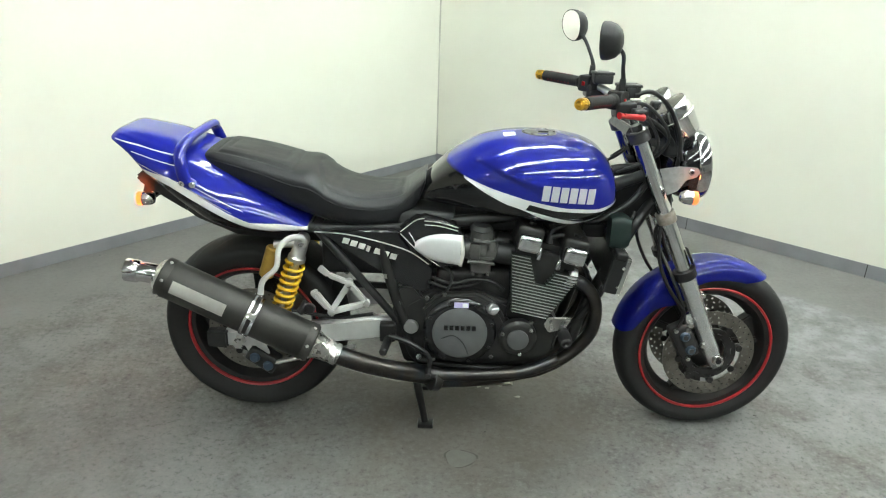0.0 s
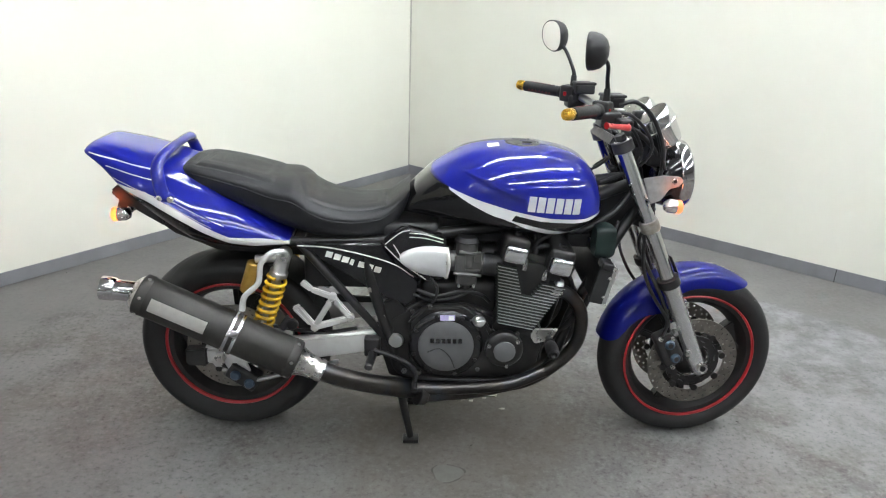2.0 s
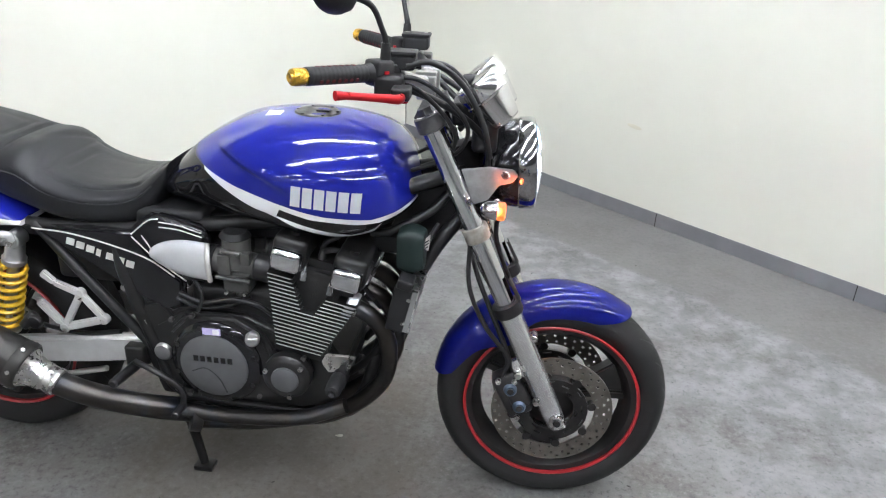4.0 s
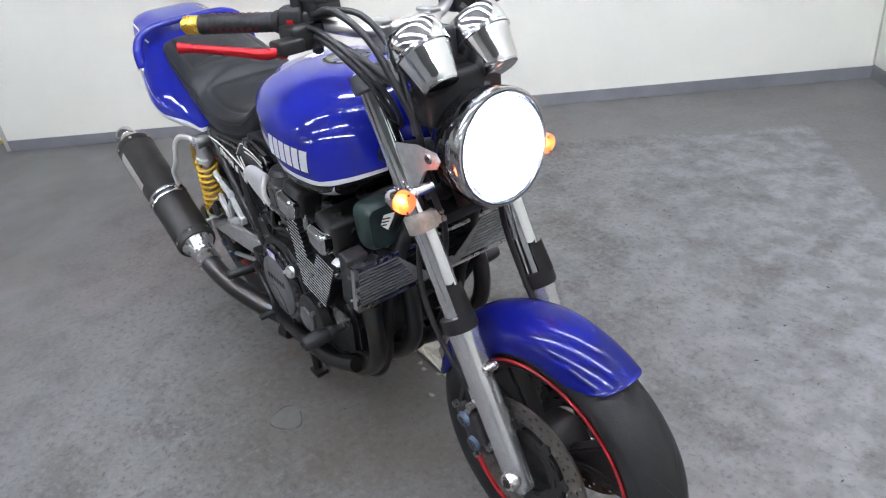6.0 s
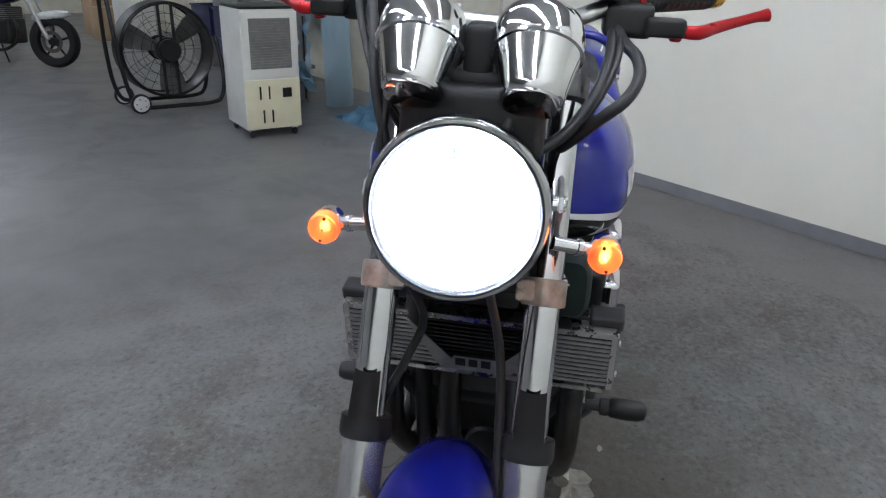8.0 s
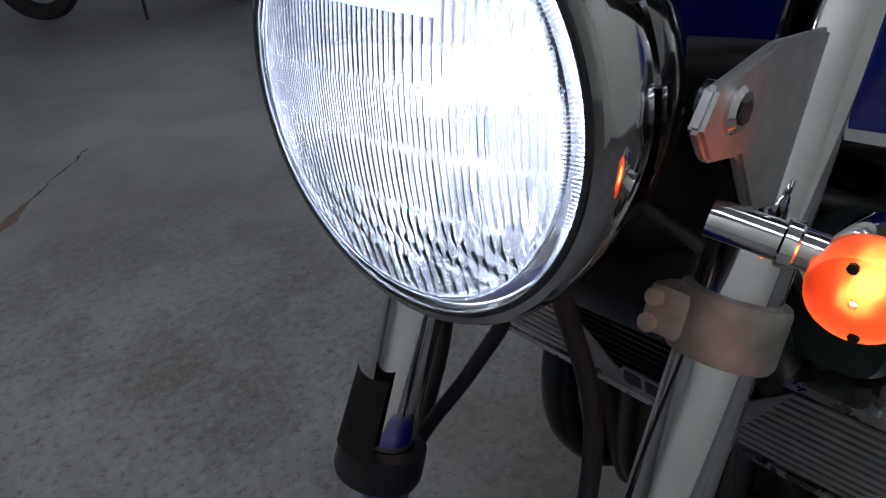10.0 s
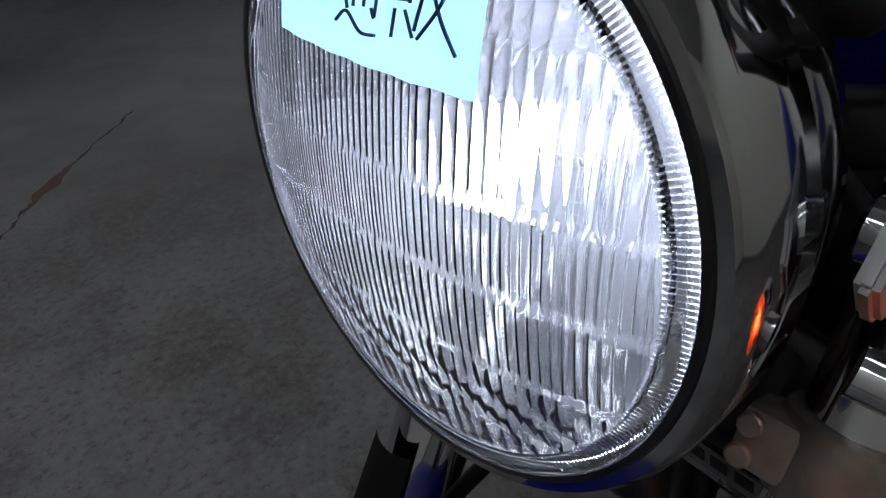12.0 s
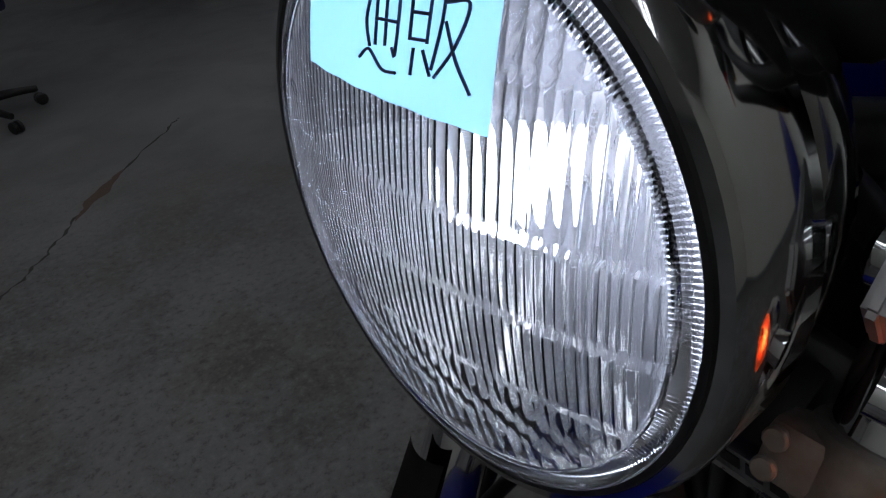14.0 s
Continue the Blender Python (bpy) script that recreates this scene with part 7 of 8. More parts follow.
# steering head gusset, coil and horn that darken the gap behind the fork
put("frame_gusset", slab([(1.235, 0.865), (1.275, 0.800), (1.215, 0.705), (1.130, 0.690), (1.075, 0.735), (1.120, 0.820)], -0.045, 0.045, None, 0.008), "black", None, "black frame head gusset")
put("ignition_coil", box((1.085, 0.0, 0.700), (0.070, 0.150, 0.045), 0.008, None, 3), "plastic", None, "black ignition coil")
horn = lathe([(0.012, -0.030), (0.030, -0.022), (0.040, -0.006), (0.044, 0.0), (0.040, 0.006), (0.012, 0.008)], Matrix.Translation((1.105, 0.055, 0.690)) @ frame_along((1, 0, -0.2)), 28)
put("horn", horn, "plastic", None, "black round horn")
for s in (-1, 1):
    put("wiring_loom", sweep([(1.240, s * 0.050, 0.860), (1.190, s * 0.075, 0.800), (1.140, s * 0.095, 0.770), (1.090, s * 0.105, 0.745), (1.050, s * 0.100, 0.740)], 0.010, 12), "hose", None, "taped black wiring loom")
    put("cooler_stay", sweep([(1.165, s * 0.120, 0.670), (1.175, s * 0.110, 0.720), (1.200, s * 0.080, 0.765)], 0.006, 10), "black", None, "black oil cooler stay")


# ---- the rest of the hall ----
M2 = {
    "cream": surface("cream_enamel_sheet", (0.66, 0.62, 0.44), 0.4, dark=(0.56, 0.51, 0.36), scale=8, bump=0.03),
    "ivory": surface("ivory_enamel_sheet", (0.66, 0.66, 0.62), 0.4, dark=(0.54, 0.53, 0.48), scale=8, bump=0.03),
    "louvre": surface("grey_louvre", (0.20, 0.20, 0.19), 0.5, scale=30),
    "wood": surface("brown_board", (0.13, 0.075, 0.045), 0.6, dark=(0.075, 0.042, 0.026), scale=14, fine=160, bump=0.15),
    "cork": surface("tan_board", (0.34, 0.23, 0.13), 0.7, dark=(0.22, 0.15, 0.09), scale=14, fine=160, bump=0.15),
    "white_plastic": surface("white_plastic", (0.70, 0.71, 0.70), 0.45, dark=(0.58, 0.58, 0.56), scale=12, bump=0.05),
    "ext_red": surface("red_enamel", (0.50, 0.025, 0.020), 0.3, scale=20, coat=0.6, bump=0.0),
    "yellow": surface("yellow_plastic", (0.62, 0.50, 0.05), 0.4, scale=20),
    "navy": surface("navy_cloth", (0.015, 0.018, 0.06), 0.8, scale=30, bump=0.3),
    "maroon": surface("maroon_paint", (0.16, 0.010, 0.016), 0.25, scale=12, coat=1.0, bump=0.0),
    "pearl": surface("pearl_grey_paint", (0.40, 0.40, 0.39), 0.3, scale=12, coat=1.0, bump=0.0),
    "blue_far": surface("dark_blue_paint", (0.012, 0.020, 0.13), 0.25, scale=12, coat=1.0, bump=0.0),
    "stain_pale": surface("pale_dried_stain", (0.100, 0.095, 0.086), 0.6, dark=(0.072, 0.068, 0.060), scale=30, bump=0.1),
    "stain": surface("dried_stain_ring", (0.040, 0.036, 0.030), 0.7, dark=(0.070, 0.064, 0.055), scale=30, bump=0.1),
    "joint_fill": surface("worn_joint_filler", (0.105, 0.103, 0.099), 0.6, dark=(0.06, 0.058, 0.055), scale=6, bump=0.1),
    "grit": surface("dark_grit", (0.035, 0.032, 0.028), 0.8, scale=60),
    "navy_plastic": surface("dark_blue_plastic", (0.020, 0.024, 0.085), 0.45, dark=(0.014, 0.016, 0.05), scale=12, bump=0.05),
    "carton": surface("brown_cardboard", (0.36, 0.25, 0.15), 0.8, dark=(0.28, 0.19, 0.11), scale=9, bump=0.1),
}
M.update(M2)


def at_room(s, u, z=0.0, turn=0.0):
    """A pose on the floor at (s, u); with turn 0 the thing's x axis points along s."""
    p = ROOM @ Vector((s, u, z))
    return pose(*p, 0, 0, math.degrees(math.atan2(-0.7524, -0.6588)) + turn)


def hall_thing(name, label, category, s, u, turn=0.0, group=""):
    ob = new(name)
    ob.matrix_basis = at_room(s, u, 0, turn)
    return tagged(ob, label, category, group)


def spot_cooler():
    ob = hall_thing("spot_cooler", "cream sheet-metal spot air cooler on black castors", "air cooler", 6.0, 1.31, 176)
    # x forward (towards the bay), y across
    body = box((0, 0, 0.44), (0.42, 0.38, 0.76), 0.010)
    b = part("body", body, M["ivory"], ob)
    part("lower_panel", box((0.211, 0, 0.225), (0.008, 0.365, 0.32), 0.003), M["cream"], b, "cream lower front panel")
    part("upper_panel", box((0.211, 0, 0.600), (0.008, 0.365, 0.41), 0.003), M["ivory"], b, "ivory upper front panel")
    part("louvre_frame", box((0.214, 0, 0.610), (0.006, 0.275, 0.315), 0.003), M["louvre"], b, "grey louvre opening")
    for k in range(18):
        part("louvre_slat", box((0.218, 0, 0.468 + 0.0168 * k), (0.010, 0.265, 0.0055), 0.0, None), M["louvre"], b)
    for y, z in ((-0.087, 0.30), (-0.027, 0.30), (-0.072, 0.145), (-0.012, 0.145)):
        part("vent_slot", box((0.2155, y, z), (0.003, 0.011, 0.085)), M["gloss_black"], b, "black vent slot")
    part("control_recess", box((0.2155, 0.095, 0.295), (0.003, 0.062, 0.062)), M["gloss_black"], b, "dark control recess")
    part("top_tray", box((0.0, 0, 0.828), (0.40, 0.36, 0.018), 0.004), M["green_black"], b, "dark green top mat")
    for x in (-0.17, 0.17):
        for y in (-0.15, 0.15):
            part("castor", rod((x, y - 0.012, 0.027), (x, y + 0.012, 0.027), 0.027, seg=18, chamfer=0.004), M["hose"], ob, "black castor wheel")
            part("castor_fork", box((x, y, 0.052), (0.03, 0.034, 0.020), 0.003), M["steel"], ob)


def drum_fan():
    ob = hall_thing("floor_fan", "large black industrial floor fan on white-hubbed wheels", "fan", 7.21, 1.59, 2)
    c, R = Vector((0, 0, 0.44)), 0.345
    ring = lathe([(R, -0.10), (R + 0.012, -0.10), (R + 0.012, 0.10), (R, 0.10), (R, -0.10)], Matrix.Translation(c) @ Matrix.Rotation(radians(90), 4, "Y"), 64, cap=False)
    drum = part("drum", ring, M["black"], ob, "black steel drum")
    for side in (-0.105, 0.105):
        for r in (0.13, 0.20, 0.27, 0.342):
            pts = [c + Vector((side, r * math.cos(a), r * math.sin(a))) for a in (2 * math.pi * k / 40 for k in range(41))]
            part("guard_ring", sweep(pts, 0.0018 if r < 0.34 else 0.010, 6, raw=True), M["black"], drum, "black wire guard ring")
        for k in range(12):
            a = 2 * math.pi * k / 12
            part("guard_spoke", rod(c + Vector((side, 0.09 * math.cos(a), 0.09 * math.sin(a))), c + Vector((side, 0.342 * math.cos(a), 0.342 * math.sin(a))), 0.0016, seg=5), M["black"], drum)
        part("hub_plate", rod(c + Vector((side - 0.006, 0, 0)), c + Vector((side + 0.006, 0, 0)), 0.095, seg=32), M["black"], drum, "black hub plate")
    part("hub_badge", box(c + Vector((-0.119, 0, 0)), (0.003, 0.085, 0.035), 0.004), M["pearl"], drum, "plain silver badge")
    part("motor", rod(c + Vector((-0.16, 0, 0)), c + Vector((0.05, 0, 0)), 0.085, seg=28, chamfer=0.01), M["black"], drum, "black fan motor")
    for y in (-0.05, 0.05):
        part("motor_bar", box(c + Vector((-0.112, y, 0)), (0.012, 0.022, 0.69)), M["black"], drum, "black motor support bar")
    for k in range(3):
        a0 = 2 * math.pi * k / 3 + 0.4
        bm = bmesh.new()
        rows = []
        for i in range(7):
            r = 0.08 + 0.24 * i / 6
            rows.append([bm.verts.new(c + Vector(((j - 2) * 0.020 - 0.02, r * math.cos(a0 + (j - 2) * (0.22 - 0.012 * i)), r * math.sin(a0 + (j - 2) * (0.22 - 0.012 * i))))) for j in range(5)])
        fs = [bm.faces.new((p[j], p[j + 1], q[j + 1], q[j])) for p, q in zip(rows, rows[1:]) for j in range(4)]
        bmesh.ops.solidify(bm, geom=fs, thickness=0.003)
        part("blade", bm, M["louvre"], drum, "dark fan blade")
    for x in (-0.19, 0.19):
        pts = [(x * 0.5, 0.40, 0.86), (x * 0.8, 0.39, 0.50), (x, 0.36, 0.20), (x, 0.31, 0.06), (x, 0.22, 0.035), (x, 0, 0.030), (x, -0.27, 0.030), (x, -0.36, 0.08), (x * 0.9, -0.39, 0.26), (x * 0.5, -0.38, 0.52)]
        part("stand_tube", sweep(pts, 0.016, 12, 8), M["black"], ob, "bent black stand tube")
        w = Vector((x * 1.12, 0.285, 0.074))
        wheel = part("wheel", rod(w - Vector((0.018, 0, 0)), w + Vector((0.018, 0, 0)), 0.074, seg=28, chamfer=0.008), M["hose"], ob, "black wheel with white hub")
        sx = math.copysign(0.021, x)
        part("hub", rod(w - Vector((sx, 0, 0)), w + Vector((sx, 0, 0)), 0.060, seg=24, chamfer=0.004), M["white_plastic"], wheel, "white spoked wheel hub")
        for k in range(5):
            a = 2 * math.pi * k / 5
            part("hub_hole", box(w + Vector((sx * 1.03, 0.036 * math.cos(a), 0.036 * math.sin(a))), (0.003, 0.010, 0.010), 0.0), M["louvre"], wheel)


def crumpled(pts_fn, nu, nv, seed, amp):
    """A crumpled sheet from a base surface, pushed about by noise."""
    bm = bmesh.new()
    grid = []
    for i in range(nu + 1):
        row = []
        for j in range(nv + 1):
            p = Vector(pts_fn(i / nu, j / nv))
            n = noise.noise_vector(p * 7 + Vector((seed, 0, 0))) * amp + noise.noise_vector(p * 18 + Vector((0, seed, 0))) * amp * 0.45
            row.append(bm.verts.new((p.x + n.x, p.y + n.y, max(0.003, p.z + n.z))))
        grid.append(row)
    for a, b in zip(grid, grid[1:]):
        for k in range(nv):
            bm.faces.new((a[k], a[k + 1], b[k + 1], b[k]))
    return bm


def polythene():
    roll = hall_thing("polythene_roll", "upright roll of pale blue polythene sheeting", "plastic roll", 6.28, 0.20)
    part("roll", rod((0, 0, 0.0), (0, 0.02, 1.15), 0.085, 0.085, 32, 0.006), M["poly"], roll)
    part("core", rod((0, 0, 0.0), (0, 0.02, 1.17), 0.040, seg=20), M["white_plastic"], roll)
    side = hall_thing("polythene_roll", "upright roll of cloudy white polythene sheeting", "plastic roll", 6.55, 0.42)
    part("roll", rod((0, 0, 0.0), (0.03, 0.02, 1.10), 0.110, 0.110, 32, 0.006), M["poly_pale"], side)
    pile = hall_thing("polythene_sheet", "crumpled heap of pale blue polythene film on the floor", "plastic sheet", 5.84, 0.37)

    def heap(u, v):
        x, y = (u - 0.5) * 0.66, (v - 0.5) * 0.64
        h = 0.17 * max(0.0, 1 - (2 * u - 1) ** 2) ** 0.7 * max(0.0, 1 - (2 * v - 1) ** 2) ** 0.7
        return (x, y, h * (1.2 - 0.9 * u * 0.5))

    part("film", crumpled(heap, 44, 56, 3.1, 0.045), M["poly"], pile)
    hang = hall_thing("polythene_sheet", "crumpled blue polythene draped over stacked frames", "plastic sheet", 6.75, 0.80)

    def drape(u, v):
        return (0.06 * math.sin(v * 9) + (u - 0.5) * 0.10, (v - 0.5) * 0.50, 0.18 + 0.62 * u - 0.10 * (2 * v - 1) ** 2)

    part("drape", crumpled(drape, 36, 40, 8.4, 0.07), M["poly"], hang)
    part("frame", box((0.08, 0, 0.36), (0.05, 0.46, 0.72), 0.006), M["louvre"], hang, "grey wire frame")
    for k in range(7):
        part("frame_bar", box((0.05, -0.20 + 0.066 * k, 0.36), (0.012, 0.012, 0.66)), M["black"], hang)


def basket():
    ob = hall_thing("plastic_basket", "white plastic basket holding spray cans and dark rags", "basket", 5.42, 0.085)
    x, y, h = 0.15, 0.125, 0.175
    for sx, sy, w, d in ((1, 0, 0.010, 2 * y), (-1, 0, 0.010, 2 * y), (0, 1, 2 * x, 0.010), (0, -1, 2 * x, 0.010)):
        side = part("side", box((sx * x * 0.94, sy * y * 0.94, h / 2 + 0.01), (w if sx else d and 2 * x * 0.94, d if sx else 0.010, h - 0.02), 0.003), M["white_plastic"], ob)
        for r in range(6):
            for c in range(9):
                t = -0.4 + 0.1 * c
                p = (sx * (x * 0.94 + 0.0052), t * 2 * y * 0.9, 0.045 + 0.02 * r) if sx else (t * 2 * x * 0.9, sy * (y * 0.94 + 0.0052), 0.045 + 0.02 * r)
                part("slot", box(p, (0.001, 0.014, 0.009) if sx else (0.018, 0.001, 0.009)), M["louvre"], side)
    part("base", box((0, 0, 0.008), (2 * x * 0.92, 2 * y * 0.92, 0.012), 0.003), M["white_plastic"], ob)
    bm = bmesh.new()
    for sx, sy in ((1, 0), (-1, 0), (0, 1), (0, -1)):
        add_box(bm, (sx * x, sy * y, h), (0.022 if sx else 2 * x + 0.02, 0.022 if sy else 2 * y + 0.02, 0.014), None, 0.004)
    part("rim", bm, M["white_plastic"], ob, "rolled white rim")


def spray_can(s, u, colour, label):
    ob = hall_thing("spray_can", label, "spray can", s, u)
    part("can", lathe([(0.030, 0.02), (0.032, 0.024), (0.032, 0.175), (0.030, 0.182), (0.020, 0.198)], None, 24), M["white_plastic"], ob)
    part("print_band", lathe([(0.0323, 0.07), (0.0326, 0.072), (0.0326, 0.15), (0.0323, 0.152)], None, 24, cap=False), M[colour], ob, "coloured print band")
    part("nozzle", lathe([(0.012, 0.196), (0.012, 0.215), (0.008, 0.222)], None, 14), M[colour], ob)


def board(s, u, turn, size, z, mat, label, tilt=0.0):
    ob = hall_thing("wooden_board", label, "board", s, u, turn, "loose boards on the floor")
    part("panel", box((0, 0, z + size[2] / 2), size, 0.003, Matrix.Rotation(radians(tilt), 4, "Y")), M[mat], ob)


def extinguisher():
    ob = hall_thing("fire_extinguisher", "red fire extinguisher standing against the wall", "extinguisher", 6.36, 0.02)
    part("cylinder", lathe([(0.055, 0.0), (0.060, 0.008), (0.060, 0.38), (0.050, 0.42), (0.022, 0.44), (0.020, 0.46)], None, 32), M["ext_red"], ob)
    part("label_panel", lathe([(0.0605, 0.16), (0.0610, 0.162), (0.0610, 0.29), (0.0605, 0.292)], None, 32, cap=False), M["white_plastic"], ob, "plain white label")
    part("valve", box((0, 0, 0.48), (0.05, 0.03, 0.05), 0.006), M["black"], ob)
    part("handle", sweep([(0.0, 0, 0.50), (0.05, 0, 0.525), (0.10, 0, 0.52)], 0.008, 10), M["black"], ob)
    part("hose", sweep([(-0.02, 0, 0.48), (-0.09, 0, 0.42), (-0.085, 0, 0.25), (-0.075, 0, 0.12)], 0.010, 10), M["hose"], ob)


def toy_bits():
    ob = hall_thing("hand_brush", "yellow-handled brush with a red cap on the floor", "brush", 5.16, 0.05, 60)
    part("handle", sweep([(-0.12, 0, 0.016), (-0.02, 0, 0.020), (0.06, 0, 0.022)], 0.012, 12), M["yellow"], ob)
    part("cap", lathe([(0.012, 0.0), (0.034, 0.016), (0.036, 0.045), (0.016, 0.058)], Matrix.Translation((0.07, 0, 0.0)), 20), M["ext_red"], ob, "red plastic cap")


def far_bike(s, u, turn, paint, second, label, faired, size=1.0):
    """A parked motorcycle across the hall, on its side stand; x forward."""
    ob = hall_thing("parked_motorcycle", label, "motorcycle", s, u, turn, "motorcycles parked across the hall")
    for x, w in ((0.0, 0.075), (1.42, 0.058)):
        h = w
        R = 0.305
        prof = [(0.200, -h * 0.75), (R - 0.06, -h), (R - 0.03, -h), (R - 0.006, -h * 0.5), (R, 0), (R - 0.006, h * 0.5), (R - 0.03, h), (R - 0.06, h), (0.200, h * 0.75)]
        wheel = part("wheel", lathe(prof, about_y(x, R), 56, cap=False), M["rubber"], ob, "black tyre")
        rim = lathe([(0.215, -h * 0.7), (0.225, -h * 0.7), (0.205, 0), (0.225, h * 0.7), (0.215, h * 0.7), (0.190, 0), (0.215, -h * 0.7)], about_y(x, R), 48, cap=False)
        add_rod(rim, (x, -0.06, R), (x, 0.06, R), 0.05, seg=20)
        for k in range(5):
            a = 2 * math.pi * k / 5 + 0.3
            add_rod(rim, (x + 0.04 * math.cos(a), 0, R + 0.04 * math.sin(a)), (x + 0.20 * math.cos(a), 0, R + 0.20 * math.sin(a)), 0.016, 0.012, seg=8)
        part("rim", rim, M["engine"], wheel, "cast spoked rim")
        part("brake_disc", lathe([(0.13, -0.068), (0.13, -0.063), (0.085, -0.063), (0.085, -0.068), (0.13, -0.068)], about_y(x, R), 36, cap=False), M["disc"], wheel)
    for y in (-0.10, 0.10):
        part("fork", rod((1.40, y, 0.33), (1.12, y, 0.95), 0.026, 0.022, 16), M["alloy"], ob, "silver fork leg")
        part("shock", rod((0.05, y * 1.4, 0.34), (0.16, y * 1.4, 0.66), 0.028, 0.024, 14), M["engine"], ob)
        part("swingarm", box((0.24, y * 1.1, 0.34), (0.56, 0.035, 0.06), 0.008), M["engine"] if faired else M["alloy"], ob)
        part("muffler", rod((0.42, y * 1.7, 0.30), (-0.20, y * 1.9, 0.42), 0.038, 0.052, 24, 0.006), M["steel"] if not faired else M["can"], ob, "silencer")
        part("signal", rod((-0.28, y * 0.8, 0.72), (-0.30, y * 1.7, 0.72), 0.018, 0.022, 12, 0.004), M["amber"], ob, "amber turn signal")
        part("mirror", box((1.02, y * 3.0, 1.16), (0.02, 0.11, 0.07), 0.01), M["plastic"], ob)
        part("mirror_stem", rod((1.06, y * 1.9, 1.02), (1.03, y * 2.8, 1.14), 0.006, seg=8), M["plastic"], ob)
        part("foot_peg", rod((0.50, y * 1.3, 0.36), (0.49, y * 2.5, 0.37), 0.012, seg=10), M["hose"], ob)
    part("engine", box((0.78, 0, 0.42), (0.42, 0.36, 0.30), 0.04, None, 3), M["engine"], ob, "dark engine block")
    part("cylinders", box((0.86, 0, 0.62), (0.22, 0.34, 0.16), 0.02), M["engine"], ob)
    for k in range(6):
        part("cooling_fin", box((0.86, 0, 0.56 + 0.022 * k), (0.25, 0.37, 0.006)), M["louvre"], ob)
    part("header", sweep([(0.98, -0.12, 0.58), (1.06, -0.12, 0.45), (1.0, -0.13, 0.28), (0.80, -0.15, 0.20), (0.42, -0.17, 0.30)], 0.02, 12), M["pipe"], ob)

    def bulge(x0, x1, z0, z1, w, mat, name, lift=0.0, nose=0.5):
        secs = []
        for i in range(17):
            t = i / 16
            r = max(0.03, math.sin(math.pi * (0.06 + 0.88 * t))) ** nose
            zc = (z0 + z1) / 2 + lift * (t - 0.5)
            secs.append([(x0 + (x1 - x0) * t, w * r * power(math.cos(a), 0.7), zc + (z1 - z0) / 2 * r * power(math.sin(a), 0.75)) for a in (2 * math.pi * k / 28 for k in range(28))])
        return part(name, loft(secs), M[mat], ob, "", True, 60)

    bulge(0.58, 1.12, 0.72, 0.98, 0.17, paint, "fuel_tank", 0.05)
    bulge(-0.12, 0.66, 0.72, 0.85, 0.14, "seat", "seat", -0.06)
    bulge(-0.34, 0.28, 0.66, 0.86, 0.12, second if faired else paint, "tail_cowl", -0.12)
    bulge(1.18, 1.64, 0.55, 0.66, 0.07, second, "front_fender", 0.06)
    part("handlebar", sweep([(0.96, -0.36, 1.02), (1.08, -0.18, 1.00), (1.10, 0, 0.98), (1.08, 0.18, 1.00), (0.96, 0.36, 1.02)], 0.012, 10), M["plastic"], ob)
    if faired:
        bulge(1.00, 1.55, 0.72, 1.12, 0.20, paint, "upper_fairing", -0.06)
        for y in (-1, 1):
            low = slab([(0.55, 0.26), (0.62, 0.55), (0.98, 0.78), (1.18, 0.80), (1.22, 0.50), (1.12, 0.25)], y * 0.19, y * 0.215, None, 0.010)
            part("lower_fairing", low, M[second], ob, "pearl side fairing")
            mid = slab([(0.70, 0.60), (0.98, 0.79), (1.16, 0.81), (1.16, 0.62)], y * 0.216, y * 0.222, None, 0.003)
            part("fairing_panel", mid, M[paint], ob, "coloured fairing panel")
            sc = slab([(0.10, 0.66), (0.16, 0.80), (0.60, 0.76), (0.62, 0.60), (0.34, 0.62)], y * 0.12, y * 0.145, None, 0.010)
            part("side_cover", sc, M[second], ob, "pearl side cover")
    else:
        lm = Matrix.Translation((1.27, 0, 0.88)) @ Matrix.Rotation(radians(90), 4, "Y")
        part("headlamp", lathe([(0.04, -0.10), (0.085, -0.05), (0.09, 0.02), (0.06, 0.035), (0.002, 0.04)], lm, 32), M["chrome"], ob, "chrome round headlamp, off")
        part("chrome_cover", rod((0.42, -0.17, 0.62), (0.42, -0.19, 0.62), 0.05, seg=24), M["chrome"], ob)
    part("side_stand", rod((0.66, 0.14, 0.26), (0.60, 0.34, 0.006), 0.011, seg=10), M["black"], ob, "side stand leg")
    part("stand_pad", rod((0.60, 0.34, 0.0), (0.60, 0.34, 0.012), 0.035, seg=16), M["steel"], ob)
    ob.matrix_basis = ob.matrix_basis @ pose(0, 0, 0.004, -4, 0, 0) @ Matrix.Scale(size, 4)


